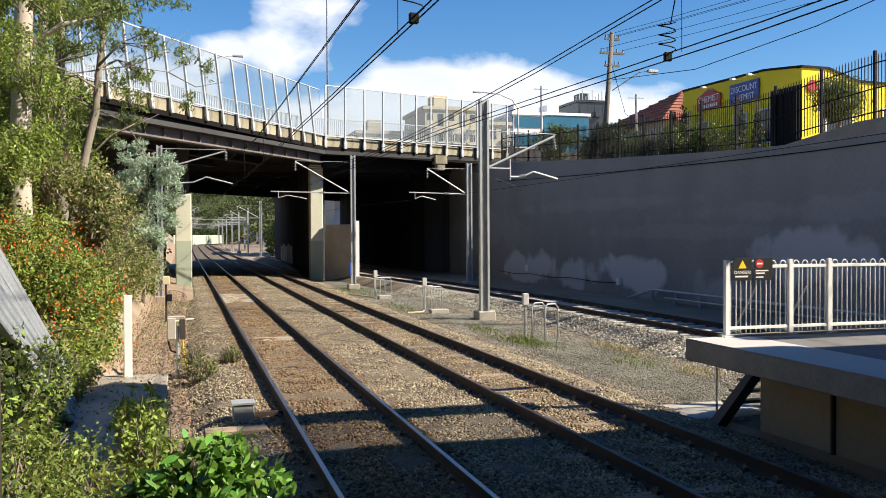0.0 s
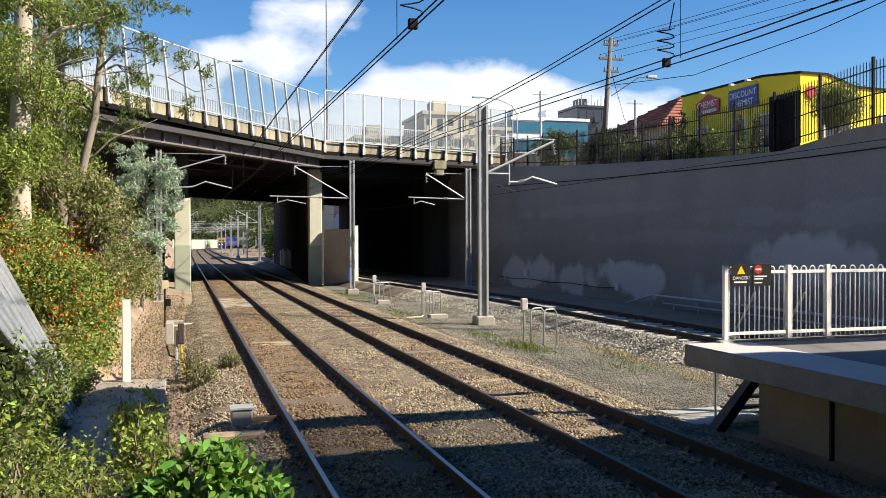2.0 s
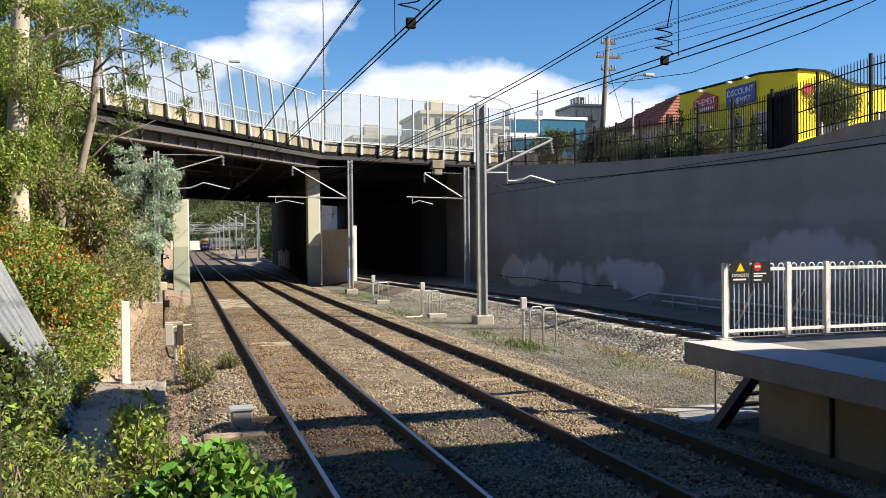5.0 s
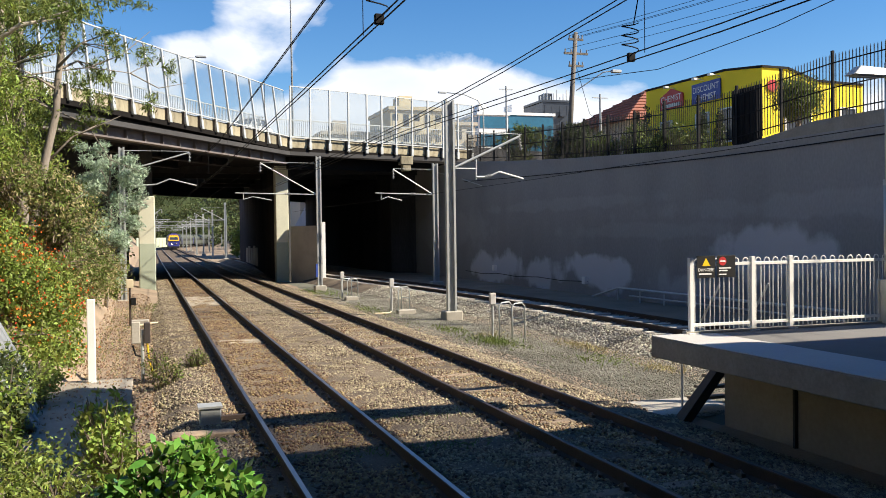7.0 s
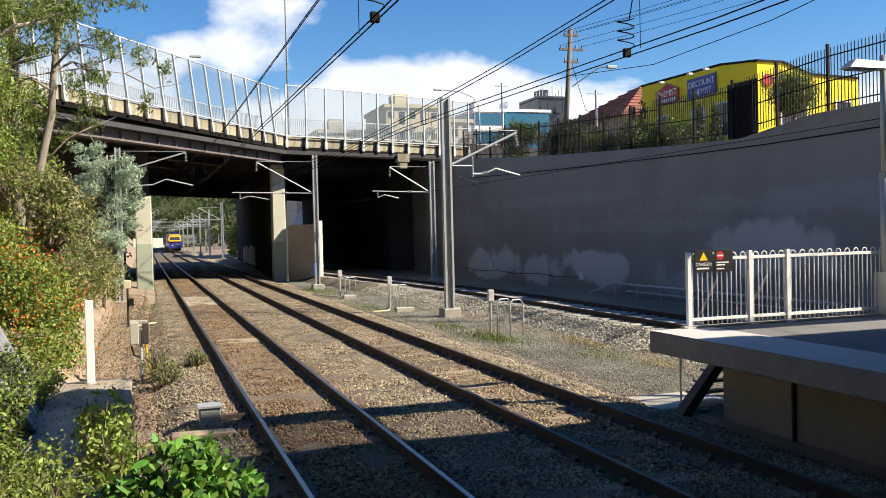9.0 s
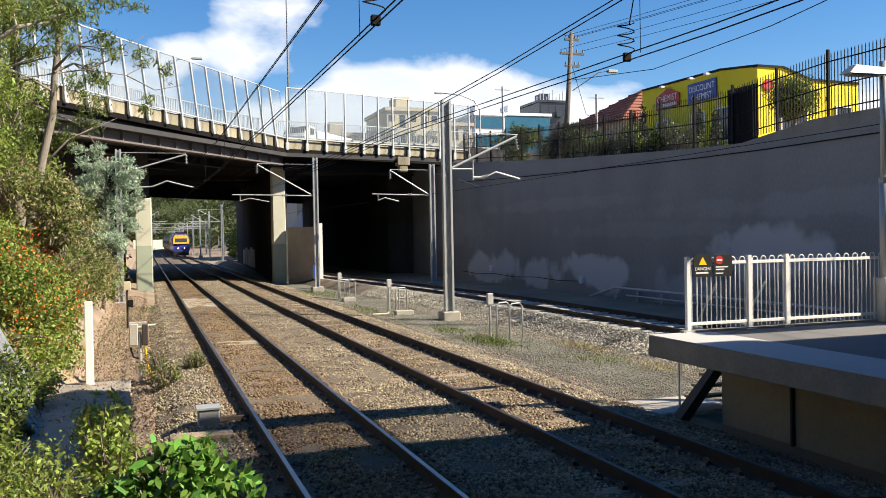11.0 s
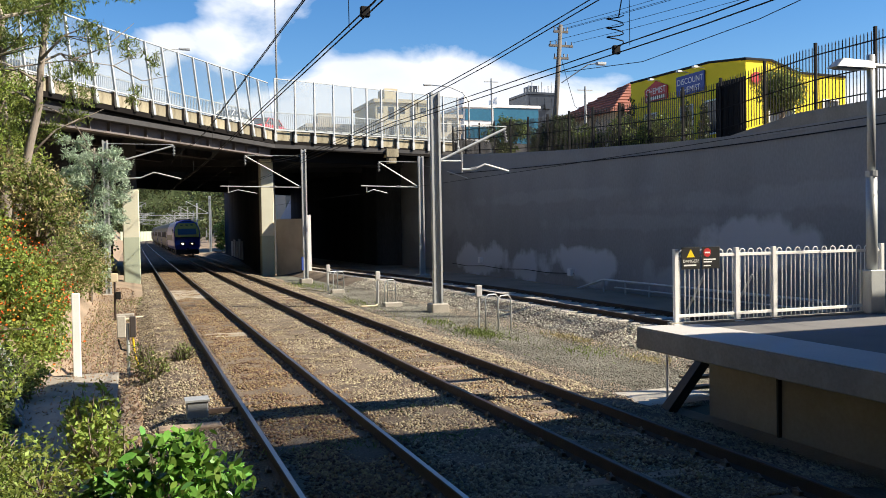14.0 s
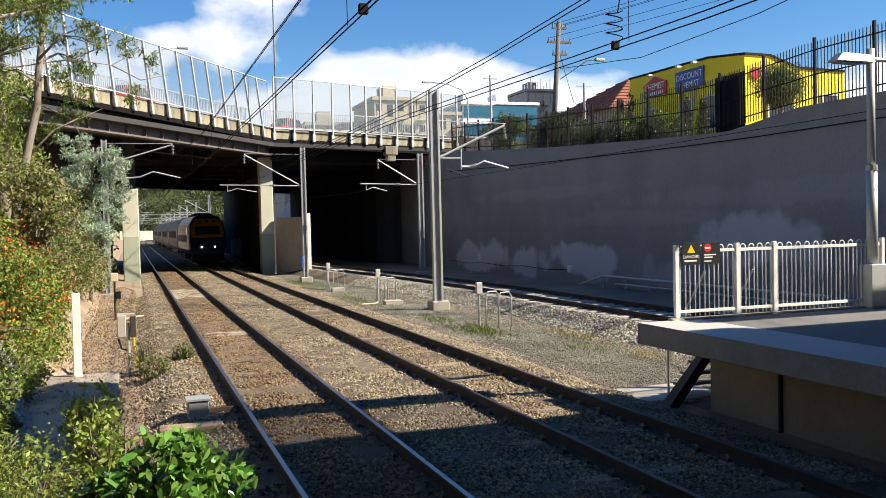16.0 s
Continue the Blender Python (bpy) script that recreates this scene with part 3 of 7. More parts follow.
# ribs coloured dark for the shadow between the parapet panels
M_RIB = mat("rib_shade_concrete", (0.10, 0.085, 0.07), (0.06, 0.05, 0.045), 2, 20, 0.9)
SPANS = [(-(n_left - k) * STEP, STEP) for k in range(n_left)]
d_at = 0.0
for w in (1.45, 1.45, 1.45, 1.45, 1.2, 1.2, 1.35, 1.35, 1.35, 1.35, 1.35):
    SPANS.append((d_at, w))
    d_at += w
SPANS.append((d_at, 0.0))
kits = {}
for d, w in SPANS:
    right = d >= 0
    if (right, w) not in kits:
        kits[right, w] = piece_meshes(4.08 if right else 3.85, w or 1.35)
    p, u = front(d + 0.001 if right else d)
    heading = math.degrees(math.atan2(u.y, u.x))
    m = pose(p.x, p.y, parapet_foot(d), 0, 0.86, heading)
    lean = pose(p.x, p.y, parapet_foot(d), -1.0 if right else -8, 0.86, heading)
    for nm, me, mt in zip(("screen_post", "rib", "parapet_panel", "screen_pane", "screen_rail"), kits[right, w], (M_GALV, M_RIB, M_CONC_WARM, M_SCREEN, M_GALV)):
        if not w and nm in ("parapet_panel", "screen_pane", "screen_rail"):
            continue
        ob = part(nm, me, mt, bridge)
        ob.matrix_world = lean if nm.startswith("screen") else m
        if nm == "screen_pane":
            ob.visible_shadow = False
# footway balustrade behind the screens
s = Shape()
for d0, d1 in ((-LEFT_LEN, 0), (0, RIGHT_LEN)):
    along(s, d0, d1, 1.9, 1.95, 10.68, 10.74)
    along(s, d0, d1, 1.9, 1.95, 9.55, 9.6)
    n = int((d1 - d0) / 0.16)
    for k in range(n):
        along(s, d0 + k * 0.16, d0 + k * 0.16 + 0.025, 1.91, 1.94, 9.6, 10.68)
    along(s, d0, d1, 1.3, 2.1, 9.4, 9.55)
part("balustrade", s, M_GALV, bridge, "grey steel balustrade beside the footway", kind="stuff")
# pillars, pier wall and abutments; the walls' dark colour includes under-bridge shade
s = Shape().box(-0.46, 0.44, 53.0, 53.9, -0.5, 5.1)
part("pillar", s, M_PILLAR, bridge, "pale painted concrete pillar", bevel=0.05)
# head pieces coloured dark for the shade below the deck
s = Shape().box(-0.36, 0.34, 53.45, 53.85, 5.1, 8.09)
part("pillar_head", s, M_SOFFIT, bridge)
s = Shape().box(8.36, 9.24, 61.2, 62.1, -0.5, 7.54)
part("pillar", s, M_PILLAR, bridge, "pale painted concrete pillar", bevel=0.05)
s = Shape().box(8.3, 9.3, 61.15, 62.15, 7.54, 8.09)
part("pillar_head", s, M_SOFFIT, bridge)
M_GREENBAND = mat("pale_green_pillar_paint", (0.40, 0.45, 0.34), (0.30, 0.34, 0.26), 0.8, 18, 0.75, bump=0.12)
for x0, x1, y0, y1, top in ((-0.46, 0.44, 53.0, 53.9, 2.45), (8.36, 9.24, 61.2, 62.1, 2.35)):
    part("painted_band", Shape().box(x0 - 0.004, x1 + 0.004, y0 - 0.004, y1 + 0.004, -0.5, top), M_GREENBAND, bridge, "pale green paint on the pillar's foot", bevel=0.05)
# wall colour darkened to carry the shade beneath the bridge
M_PIER = mat("pier_shade", (0.10, 0.10, 0.104), (0.05, 0.05, 0.054), 0.5, 9, 0.8, bump=0.1, stretch_z=0.25, spec=0.0)
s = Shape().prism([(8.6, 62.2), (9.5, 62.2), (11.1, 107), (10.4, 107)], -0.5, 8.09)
part("pier_wall", s, M_PIER, bridge, "pier wall with under-bridge shade in its colour")
# upright streaks of sheen on the pier, built as thin pale boxes
for k, (y, h) in enumerate(((80.0, 1.75), (83.0, 1.9), (86.2, 1.65), (89.5, 1.8), (93.0, 1.6))):
    x = 8.6 + (y - 62.2) * 1.8 / 44.8
    part("pale_panel", Shape().box(x - 0.05, x + 0.06, y, y + 1.5, 0.1, h), M_CONC, bridge, "pale upright streak of sheen on the pier wall")
s = Shape().prism([(9.32, 61.0), (9.75, 60.1), (10.87, 58.0), (11.12, 58.15), (10.02, 60.3), (9.62, 61.2)], -0.45, 3.4)
part("low_wall", s, M_CONC, bridge, "grey concrete screen wall")
s = Shape().box(10.82, 11.09, 57.7, 57.96, -0.45, 3.62)
part("end_post", s, M_WHITE, bridge, "white end post")
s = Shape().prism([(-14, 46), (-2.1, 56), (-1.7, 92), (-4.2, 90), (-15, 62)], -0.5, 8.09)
part("abutment", s, M_PIER, bridge, "abutment wall, coloured dark for shade")
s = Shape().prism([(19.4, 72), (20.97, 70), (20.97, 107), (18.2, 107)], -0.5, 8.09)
part("abutment", s, M_PIER, bridge, "abutment wall, coloured dark for shade")


# ---- tracks ----
RAIL = [(-0.075, -0.185), (0.075, -0.185), (0.07, -0.165), (0.016, -0.14), (0.014, -0.04), (0.036, -0.03), (0.036, -0.006), (0.028, 0.0), (-0.028, 0.0), (-0.036, -0.006), (-0.036, -0.03), (-0.014, -0.04), (-0.016, -0.14), (-0.07, -0.165)]
sl = Shape().box(-1.25, 1.25, -0.12, 0.12, -0.33, -0.18)
cl = Shape()
for side in (-1, 1):
    for inner in (-1, 1):
        x = side * 0.755 + inner * 0.1
        cl.box(x - 0.03, x + 0.03, -0.05, 0.05, -0.18, -0.13)
        cl.tube([(x - 0.02, -0.06, -0.135), (x, 0, -0.105), (x - 0.02, 0.06, -0.135)], 0.016, 5)
sleeper_mesh, clip_mesh = sl.mesh("sleeper", 0.015), cl.mesh("rail_clips")
sleeper_mesh.materials.append(M_SLEEPER)
clip_mesh.materials.append(M_CLIP)
tracks = {}
for i, y1 in ((1, 365.0), (2, 365.0), (3, 120.0)):
    tr = new(f"track_{i}")
    tagged(tr, "railway track of rusty rails on weathered sleepers", "railway track", "railway tracks", "structure")
    tracks[i] = tr
    stations = [track_pose(i, -8 + (y1 + 8) * k / 150) for k in range(151)]
    for off in (-0.752, 0.752):
        s = Shape().sweep([(u + off, w) for u, w in RAIL], stations)
        me = s.mesh("rail")
        me.materials.append(M_RAILSIDE)
        me.materials.append(M_RAILTOP if i == 1 else M_RAILDULL)
        for p in me.polygons:
            p.material_index = 1 if p.normal.z > 0.9 and p.center.z > -0.01 else 0
        part("rail", me, None, tr)

s = Shape().box(17.35, 18.25, 61.35, 62.1, 7.75, 8.36).box(17.5, 18.1, 61.4, 62.0, 7.3, 7.75)
part("corbel", s, M_CONC_WARM, bridge, "weathered concrete corbel", bevel=0.03)


# ---- island platform ----
plat = new("island_platform")
plat.matrix_world = pose(0, 0, 0)
tagged(plat, "raised concrete station platform with pale painted edge", "platform", kind="structure")
s = Shape().box(8.66, 12.0, -30, 11.95, -0.5, 0.72)
part("platform_wall", s, mat("dull_brown_render", (0.38, 0.33, 0.25), (0.26, 0.225, 0.17), 0.8, 16, 0.9, bump=0.2), plat, "dull brown rendered platform wall")
s = Shape().box(8.6, 8.66, 10.27, 10.31, -0.5, 0.7)
part("joint", s, M_SOFFIT, plat)
s = Shape().box(7.43, 12.9, -30, 12.12, 0.72, 1.046)
part("platform_slab", s, M_SLABEDGE, plat, bevel=0.02)
s = Shape().box(7.435, 8.5, -30, 12.1, 1.046, 1.054)
part("platform_edge", s, M_COPING, plat, "pale grey painted platform edge")
s = Shape().box(8.5, 12.88, -30, 12.1, 1.046, 1.052)
part("paving", s, M_PLATTOP, plat, "dark asphalt paving")
s = Shape().add([(8.1, 12.35, -0.45), (8.3, 12.35, -0.45), (8.3, 12.6, -0.45), (8.1, 12.6, -0.45), (8.75, 11.95, 0.72), (8.95, 11.95, 0.72), (8.95, 12.1, 0.72), (8.75, 12.1, 0.72)],
                [(0, 3, 2, 1), (4, 5, 6, 7), (0, 1, 5, 4), (1, 2, 6, 5), (2, 3, 7, 6), (3, 0, 4, 7)])
part("brace", s, M_STEELDARK, plat, "dark steel brace")

t = new("pavement_pad")
tagged(t, "pale concrete pad under the platform end", "pad", kind="structure")
part("pad", Shape().box(7.7, 9.6, 12.75, 14.0, -0.6, -0.36), M_CONC, t, bevel=0.02)
st = thing("access_steps", 9.0, 13.0, -0.36, "small weathered timber access steps below the platform end", "steps")
for k in range(3):
    part("tread", Shape().box(-0.25, 0.6, -0.1 - 0.22 * k, 0.14 - 0.22 * k, 0.16 + 0.22 * k, 0.21 + 0.22 * k), M_SLEEPER, st)
for x in (-0.25, 0.58):
    part("stringer", Shape().tube([(x, 0.15, 0.0), (x, -0.6, 0.75)], 0.03, 6), M_SLEEPER, st)
part("handrail_post", Shape().tube([(-0.3, 0.2, 0), (-0.3, 0.2, 1.0)], 0.02, 6), M_GALV, st)

# white looped-top fence across the platform end
FENCE_Y = 12.32


def platform_fence():
    f = thing("platform_fence", 8.13, FENCE_Y - 0.25, 1.054, "white steel fence with looped tops across the platform end", "fence")
    post = Shape().box(-0.035, 0.035, -0.035, 0.035, 0, 1.2).box(-0.09, 0.09, -0.09, 0.09, 0, 0.015)
    pm = post.mesh("post", 0.004)
    for x in (0.0, 1.16, 1.9, 4.2):
        ob = part("post", pm, M_WHITE, f)
        ob.location = (x, 0, 0)
    for x0, x1 in ((0.035, 1.125), (1.195, 1.865), (1.935, 4.165)):
        for z in (0.13, 1.09):
            part("rail", Shape().box(x0, x1, -0.018, 0.018, z - 0.025, z + 0.025), M_WHITE, f, bevel=0.004)
        n = max(1, round((x1 - x0) / 0.19))
        for k in range(n):
            a = x0 + (k + 0.2) * (x1 - x0) / n
            b = a + 0.1
            pts = [(a, 0, 0.05), (a, 0, 1.13)] + [((a + b) / 2 - 0.05 * math.cos(math.pi * i / 6), 0, 1.13 + 0.05 * math.sin(math.pi * i / 6)) for i in range(1, 6)] + [(b, 0, 1.13), (b, 0, 0.05)]
            part("picket", Shape().tube(pts, 0.0095, 6), M_WHITE, f, smooth=True)
    for x, y in ((0.55, 0.12), (1.5, 0.12)):
        s = Shape().tube([(x, y + 0.5, 0.0), (x, y * 0.2, 0.75)], 0.02, 6).box(x - 0.06, x + 0.06, y + 0.42, y + 0.58, 0, 0.02)
        part("stay", s, M_GALV, f)
    s = Shape().box(-0.12, 4.3, -0.06, 0.06, 0, 0.035)
    part("kerb", s, M_CONC, f)
    return f


fence = platform_fence()


def text(name, body, size, material, parent, x, z, y):
    c = bpy.data.curves.new(name, "FONT")
    c.body, c.size, c.align_x = body, size, "CENTER"
    ob = new(name, c)
    dg = bpy.context.evaluated_depsgraph_get()
    me = bpy.data.meshes.new_from_object(ob.evaluated_get(dg))
    bpy.data.objects.remove(ob)
    me.materials.clear()
    me.materials.append(material)
    t = new(name, me)
    t.parent = parent
    t.matrix_local = pose(x, y, z, 90, 0, 0)
    return t


M_SIGNYELLOW = mat("sign_yellow", (0.9, 0.62, 0.02), (0.85, 0.58, 0.02), 3, 30, 0.4, bump=0)
sg = thing("danger_sign", 8.38, FENCE_Y - 0.30, 2.0, "black sign with a yellow warning triangle on the fence", "sign", "fence signs")
part("plate", Shape().box(-0.17, 0.17, -0.004, 0.004, -0.07, 0.28), M_SIGNBLACK, sg, bevel=0.002)
part("triangle", Shape().add([(-0.075, -0.006, 0.12), (0.075, -0.006, 0.12), (0, -0.006, 0.25), (-0.075, -0.005, 0.12), (0.075, -0.005, 0.12), (0, -0.005, 0.25)], [(0, 1, 2), (3, 5, 4), (0, 3, 4, 1), (1, 4, 5, 2), (2, 5, 3, 0)]), M_SIGNYELLOW, sg, "yellow warning triangle")
text("lettering", "DANGER!", 0.07, M_WHITE, sg, 0, 0.035, -0.006)
part("bars", Shape().box(-0.13, 0.1, -0.0065, -0.0045, -0.02, 0.005), M_WHITE, sg)
sg = thing("no_entry_sign", 8.76, FENCE_Y - 0.30, 2.0, "black sign with a red no-entry disc on the fence", "sign", "fence signs")
part("plate", Shape().box(-0.17, 0.17, -0.004, 0.004, -0.07, 0.28), M_SIGNBLACK, sg, bevel=0.002)
part("disc", Shape().tube([(-0.07, -0.0045, 0.19), (-0.07, -0.0065, 0.19)], 0.07, 20), M_RED, sg, "red disc")
part("bars", Shape().box(-0.12, -0.02, -0.0085, -0.0067, 0.178, 0.202).box(-0.14, 0.09, -0.0065, -0.0045, 0.07, 0.09).box(-0.14, 0.02, -0.0065, -0.0045, 0.03, 0.05).box(-0.14, 0.0, -0.0065, -0.0045, -0.03, -0.012), M_WHITE, sg)

# platform lamp
lamp = thing("platform_lamp", 12.05, 12.0, 1.054, "grey painted steel platform lamp post with a flat head", "lamp post")
part("base", Shape().box(-0.16, 0.16, -0.14, 0.14, 0, 0.75), M_GALV, lamp, bevel=0.01)
part("pole", Shape().tube([(0, 0, 0.7), (0, 0, 2.4)], 0.095, 12), M_GALV, lamp, smooth=True)
part("pole", Shape().tube([(0, 0, 2.4), (0, 0, 4.45)], 0.07, 12), M_GALV, lamp, smooth=True)
part("collar", Shape().tube([(0, 0, 2.36), (0, 0, 2.46)], 0.105, 12), M_GALV, lamp)
hd = part("head", Shape().add([(-0.85, -0.13, 4.2), (0.0, -0.13, 4.2), (0.0, 0.13, 4.2), (-0.85, 0.13, 4.2), (-0.66, -0.08, 4.36), (0.0, -0.06, 4.34), (0.0, 0.06, 4.34), (-0.66, 0.08, 4.36)], [(0, 3, 2, 1), (4, 5, 6, 7), (0, 1, 5, 4), (1, 2, 6, 5), (2, 3, 7, 6), (3, 0, 4, 7)]), M_GALV, lamp, "flat grey lamp head", bevel=0.012)
part("lens", Shape().box(-0.75, -0.25, -0.1, 0.1, 4.18, 4.198), M_INSUL, hd)
part("arm", Shape().tube([(0, 0, 4.27), (0.5, 0, 4.27)], 0.04, 8), M_GALV, lamp)
gp = thing("guard_post", -0.44, 2.2, 1.05, "dark grey steel guard post on the platform edge", "post")
part("post", Shape().box(-0.035, 0.035, -0.035, 0.035, 0, 1.43), M_STEELDARK, gp, bevel=0.006)
part("base_plate", Shape().box(-0.08, 0.08, -0.08, 0.08, 0, 0.015), M_STEELDARK, gp)

# unseen decks and beams behind and above the viewpoint, added to cast foreground shade
fb = new("station_footbridge")
tagged(fb, "unseen concrete decks and beams added to cast the foreground shade", "footbridge", kind="structure")
part("deck", Shape().prism([(8.3, -14), (8.3, 7.3), (14.7, 7.3), (14.7, 7.0), (34, 7.0), (34, -14)], 6.75, 7.0), M_CONC, fb)
part("shade_beam", Shape().box(8.4, 13.2, 9.1, 9.75, 6.78, 7.0), M_CONC, fb)
part("shade_beam", Shape().box(14.7, 34, 8.05, 8.5, 6.78, 7.0), M_CONC, fb)
# unseen bars that dim the sunlit strip between two shadow bands
slat = Shape().box(-0.026, 0.026, 7.305, 9.095, 6.86, 6.87).mesh("slat")
for x in [8.46 + 0.092 * k for k in range(28)] + [11.0 + 0.15 * k for k in range(14)]:
    part("slat", slat, M_GALV, fb).location = (x, 0, 0)
part("shade_roof", Shape().prism([(7.0, 6.8), (9.0, 7.4), (9.0, 13.6), (7.9, 14.3), (7.0, 13.0)], 8.0, 8.15), M_CONC, fb)
# unseen roof added only to cut sky light on the foreground
part("sky_blocker", Shape().prism([(-16, -16.55), (8.28, -16.55), (8.28, -1.2), (3.6, -1.2), (3.6, 6.5), (-16, 6.5)], 6.75, 7.0), M_CONC, fb)
part("roof_posts", Shape().box(28, 28.4, 6, 6.4, 6.1, 6.76).box(28, 28.4, -10, -9.6, 6.1, 6.76), M_GALV, fb)
# out-of-view canopy, added to hold sky light off the shaded ground
pc = new("platform_canopy")
tagged(pc, "unseen canopy roof added over the island platform to block sky light", "canopy", kind="structure")
part("roof", Shape().box(9.9, 14.5, -20, 8.3, 4.4, 4.55), M_BEIGE, pc)
for y in (-12, -4, 4):
    part("column", Shape().box(12.3, 12.5, y - 0.1, y + 0.1, 1.05, 4.4), M_GALV, pc)
# unseen closing wall, with a tall block and roof added to cut sky light
sb = new("station_building")
tagged(sb, "unseen plain wall, block and roof added behind the viewpoint", "building", kind="structure")
part("wall", Shape().box(-14, 34, -17, -16.6, -0.5, 9), M_BEIGE, sb)
part("tower", Shape().box(-42, 44, -50, -17.05, -0.5, 34), mat("brown_brick", (0.20, 0.13, 0.10), (0.14, 0.09, 0.07), 0.6, 20, 0.9), sb, "unseen brown block added to cut sky light")
part("roof", Shape().box(-6, 8.0, -16.6, -1.5, 4.9, 5.1), M_BEIGE, sb)
lp = new("near_platform")
tagged(lp, "concrete platform under the viewpoint", "platform", kind="structure")
part("platform_slab", Shape().box(-6, 0.75, -30, 2.5, -0.5, 1.05), M_CONC, lp)


# ---- overhead line: masts, arms, wires ----
def mast(x, y, z, h, label, w=0.3, base=True):
    """Steel mast of two channels laced by plates, on a concrete foot."""
    m = thing("overhead_mast", x, y, z, label, "mast", "overhead line masts")
    for sx in (-1, 1):
        u = [(0, -0.1), (0, 0.1), (-0.075, 0.1), (-0.075, 0.088), (-0.012, 0.088), (-0.012, -0.088), (-0.075, -0.088), (-0.075, -0.1)]
        part("channel", Shape().prism([(sx * (w / 2 + a), b) for a, b in u], 0.25, h), M_GALV, m)
    s = Shape()
    for k in range(int(h / 0.9)):
        s.box(-w / 2 + 0.012, w / 2 - 0.012, -0.02, -0.01, 0.6 + k * 0.9, 0.72 + k * 0.9)
    s.box(-w / 2 + 0.013, w / 2 - 0.013, 0.02, 0.03, 0.25, h - 0.05)
    part("lacing", s, M_GALV, m, kind="stuff")
    if base:
        part("foot", Shape().box(-0.32, 0.32, -0.32, 0.32, -0.3, 0.28), M_CONC, m, "concrete foot", bevel=0.03)
    return m


def insulator(shape, p, q, n=5):
    p, q = Vector(p), Vector(q)
    for k in range(n):
        a = p + (q - p) * ((k + 0.5) / n)
        d = (q - p).normalized() * 0.018
        shape.tube([a - d, a + d], 0.075, 8)
    shape.tube([p, q], 0.03, 6)


def arm(m, reach, z_top, z_arm, tie=True):
    """Cantilever: raking tube, tie, registration arm and insulators; reach < 0 goes towards -x."""
    sg_ = 1 if reach > 0 else -1
    s = Shape().tube([(0.1 * sg_, 0, z_arm), (reach * 0.93, 0, z_top)], 0.035, 8)
    part("raking_tube", s, M_GALV, m)
    part("tie", Shape().tube([(0.1 * sg_, 0, z_top + 0.02), (reach * 0.93, 0, z_top + 0.04)], 0.014, 6), M_GALV, m)
    s = Shape().tube([(0.1 * sg_, 0, z_arm + 0.02), (reach * 1.32, 0, z_arm + 0.1)], 0.03, 8)
    s.tube([(reach * 1.2, 0, z_arm + 0.1), (reach * 1.2, 0, z_arm - 0.25)], 0.02, 6)
    s.tube([(reach * 1.2, 0, z_arm - 0.25), (reach * 1.05, 0, z_arm - 0.1), (reach * 0.75, 0, z_arm - 0.3)], 0.025, 6)
    part("registration_arm", s, M_GALV, m)
    s = Shape()
    insulator(s, (reach * 0.93, 0, z_top - 0.02), (reach * 0.93, 0, z_top - 0.5), 3)
    part("insulator", s, M_INSUL, m)
    s = Shape()
    insulator(s, (reach * 0.45, 0, z_arm + 0.05), (reach * 0.55, 0, z_arm + 0.055), 3)
    part("insulator", s, M_INSUL, m)


mast_a = mast(10.35, 30.2, -0.35, 7.85, "tall pale grey steel mast on a concrete foot between tracks", 0.34)
s = Shape().tube([(0.15, 0, 5.42), (2.75, 0, 6.62)], 0.045, 8).tube([(0.15, 0, 6.75), (2.8, 0, 6.68)], 0.015, 6).tube([(0.15, 0, 5.4), (1.0, 0, 5.4)], 0.03, 6).tube([(1.0, 0, 5.75), (1.0, 0, 5.0)], 0.03, 6)
part("bracket", s, M_GALV, mast_a)
s = Shape().tube([(1.0, 0, 5.1), (1.45, 0, 5.1)], 0.045, 8).tube([(1.45, 0, 5.1), (1.9, 0, 5.3), (2.85, 0, 5.05)], 0.035, 8)
part("registration_arm", s, M_GALV, mast_a)
s = Shape()
insulator(s, (2.7, 0, 6.55), (2.78, 0, 6.1), 4)
part("insulator", s, M_INSUL, mast_a)
s = Shape()
insulator(s, (1.35, 0, 5.1), (1.6, 0, 5.16), 3)
part("insulator", s, M_INSUL, mast_a)
mast_b = mast(9.15, 49.4, -0.35, 7.5, "grey steel mast with a blue band near the bridge", 0.28)
arm(mast_b, -3.45, 7.1, 5.35)
part("band", Shape().box(-0.235, -0.13, -0.108, 0.108, 0.75, 1.5), M_BLUE, mast_b, "blue painted band")
mast_c = mast(15.3, 47.2, -0.2, 6.85, "grey steel mast beside the retaining wall", 0.3)
arm(mast_c, -2.6, 6.5, 5.1)
mast_d = mast(-1.05, 43.4, -0.4, 7.3, "grey steel mast behind the leafy bank", 0.26)
part("raking_tube", Shape().tube([(0.1, 0, 6.2), (3.0, 0, 7.1)], 0.035, 8), M_GALV, mast_d)
part("tie", Shape().tube([(0.1, 0, 7.15), (3.0, 0, 7.15)], 0.014, 6), M_GALV, mast_d)
part("registration_arm", Shape().tube([(0.1, 0, 5.5), (1.5, 0, 5.6), (2.1, 0, 5.85), (3.3, 0, 5.55)], 0.035, 6), M_GALV, mast_d)
s = Shape()
insulator(s, (3.0, 0, 7.1), (3.0, 0, 6.65), 3)
part("insulator", s, M_INSUL, mast_d)


def wire(name, pts, r, label, n=5):
    ob = part(name, Shape().tube(pts, r, n), M_WIRE, label=label)
    ob["category"] = "wire"
    return ob


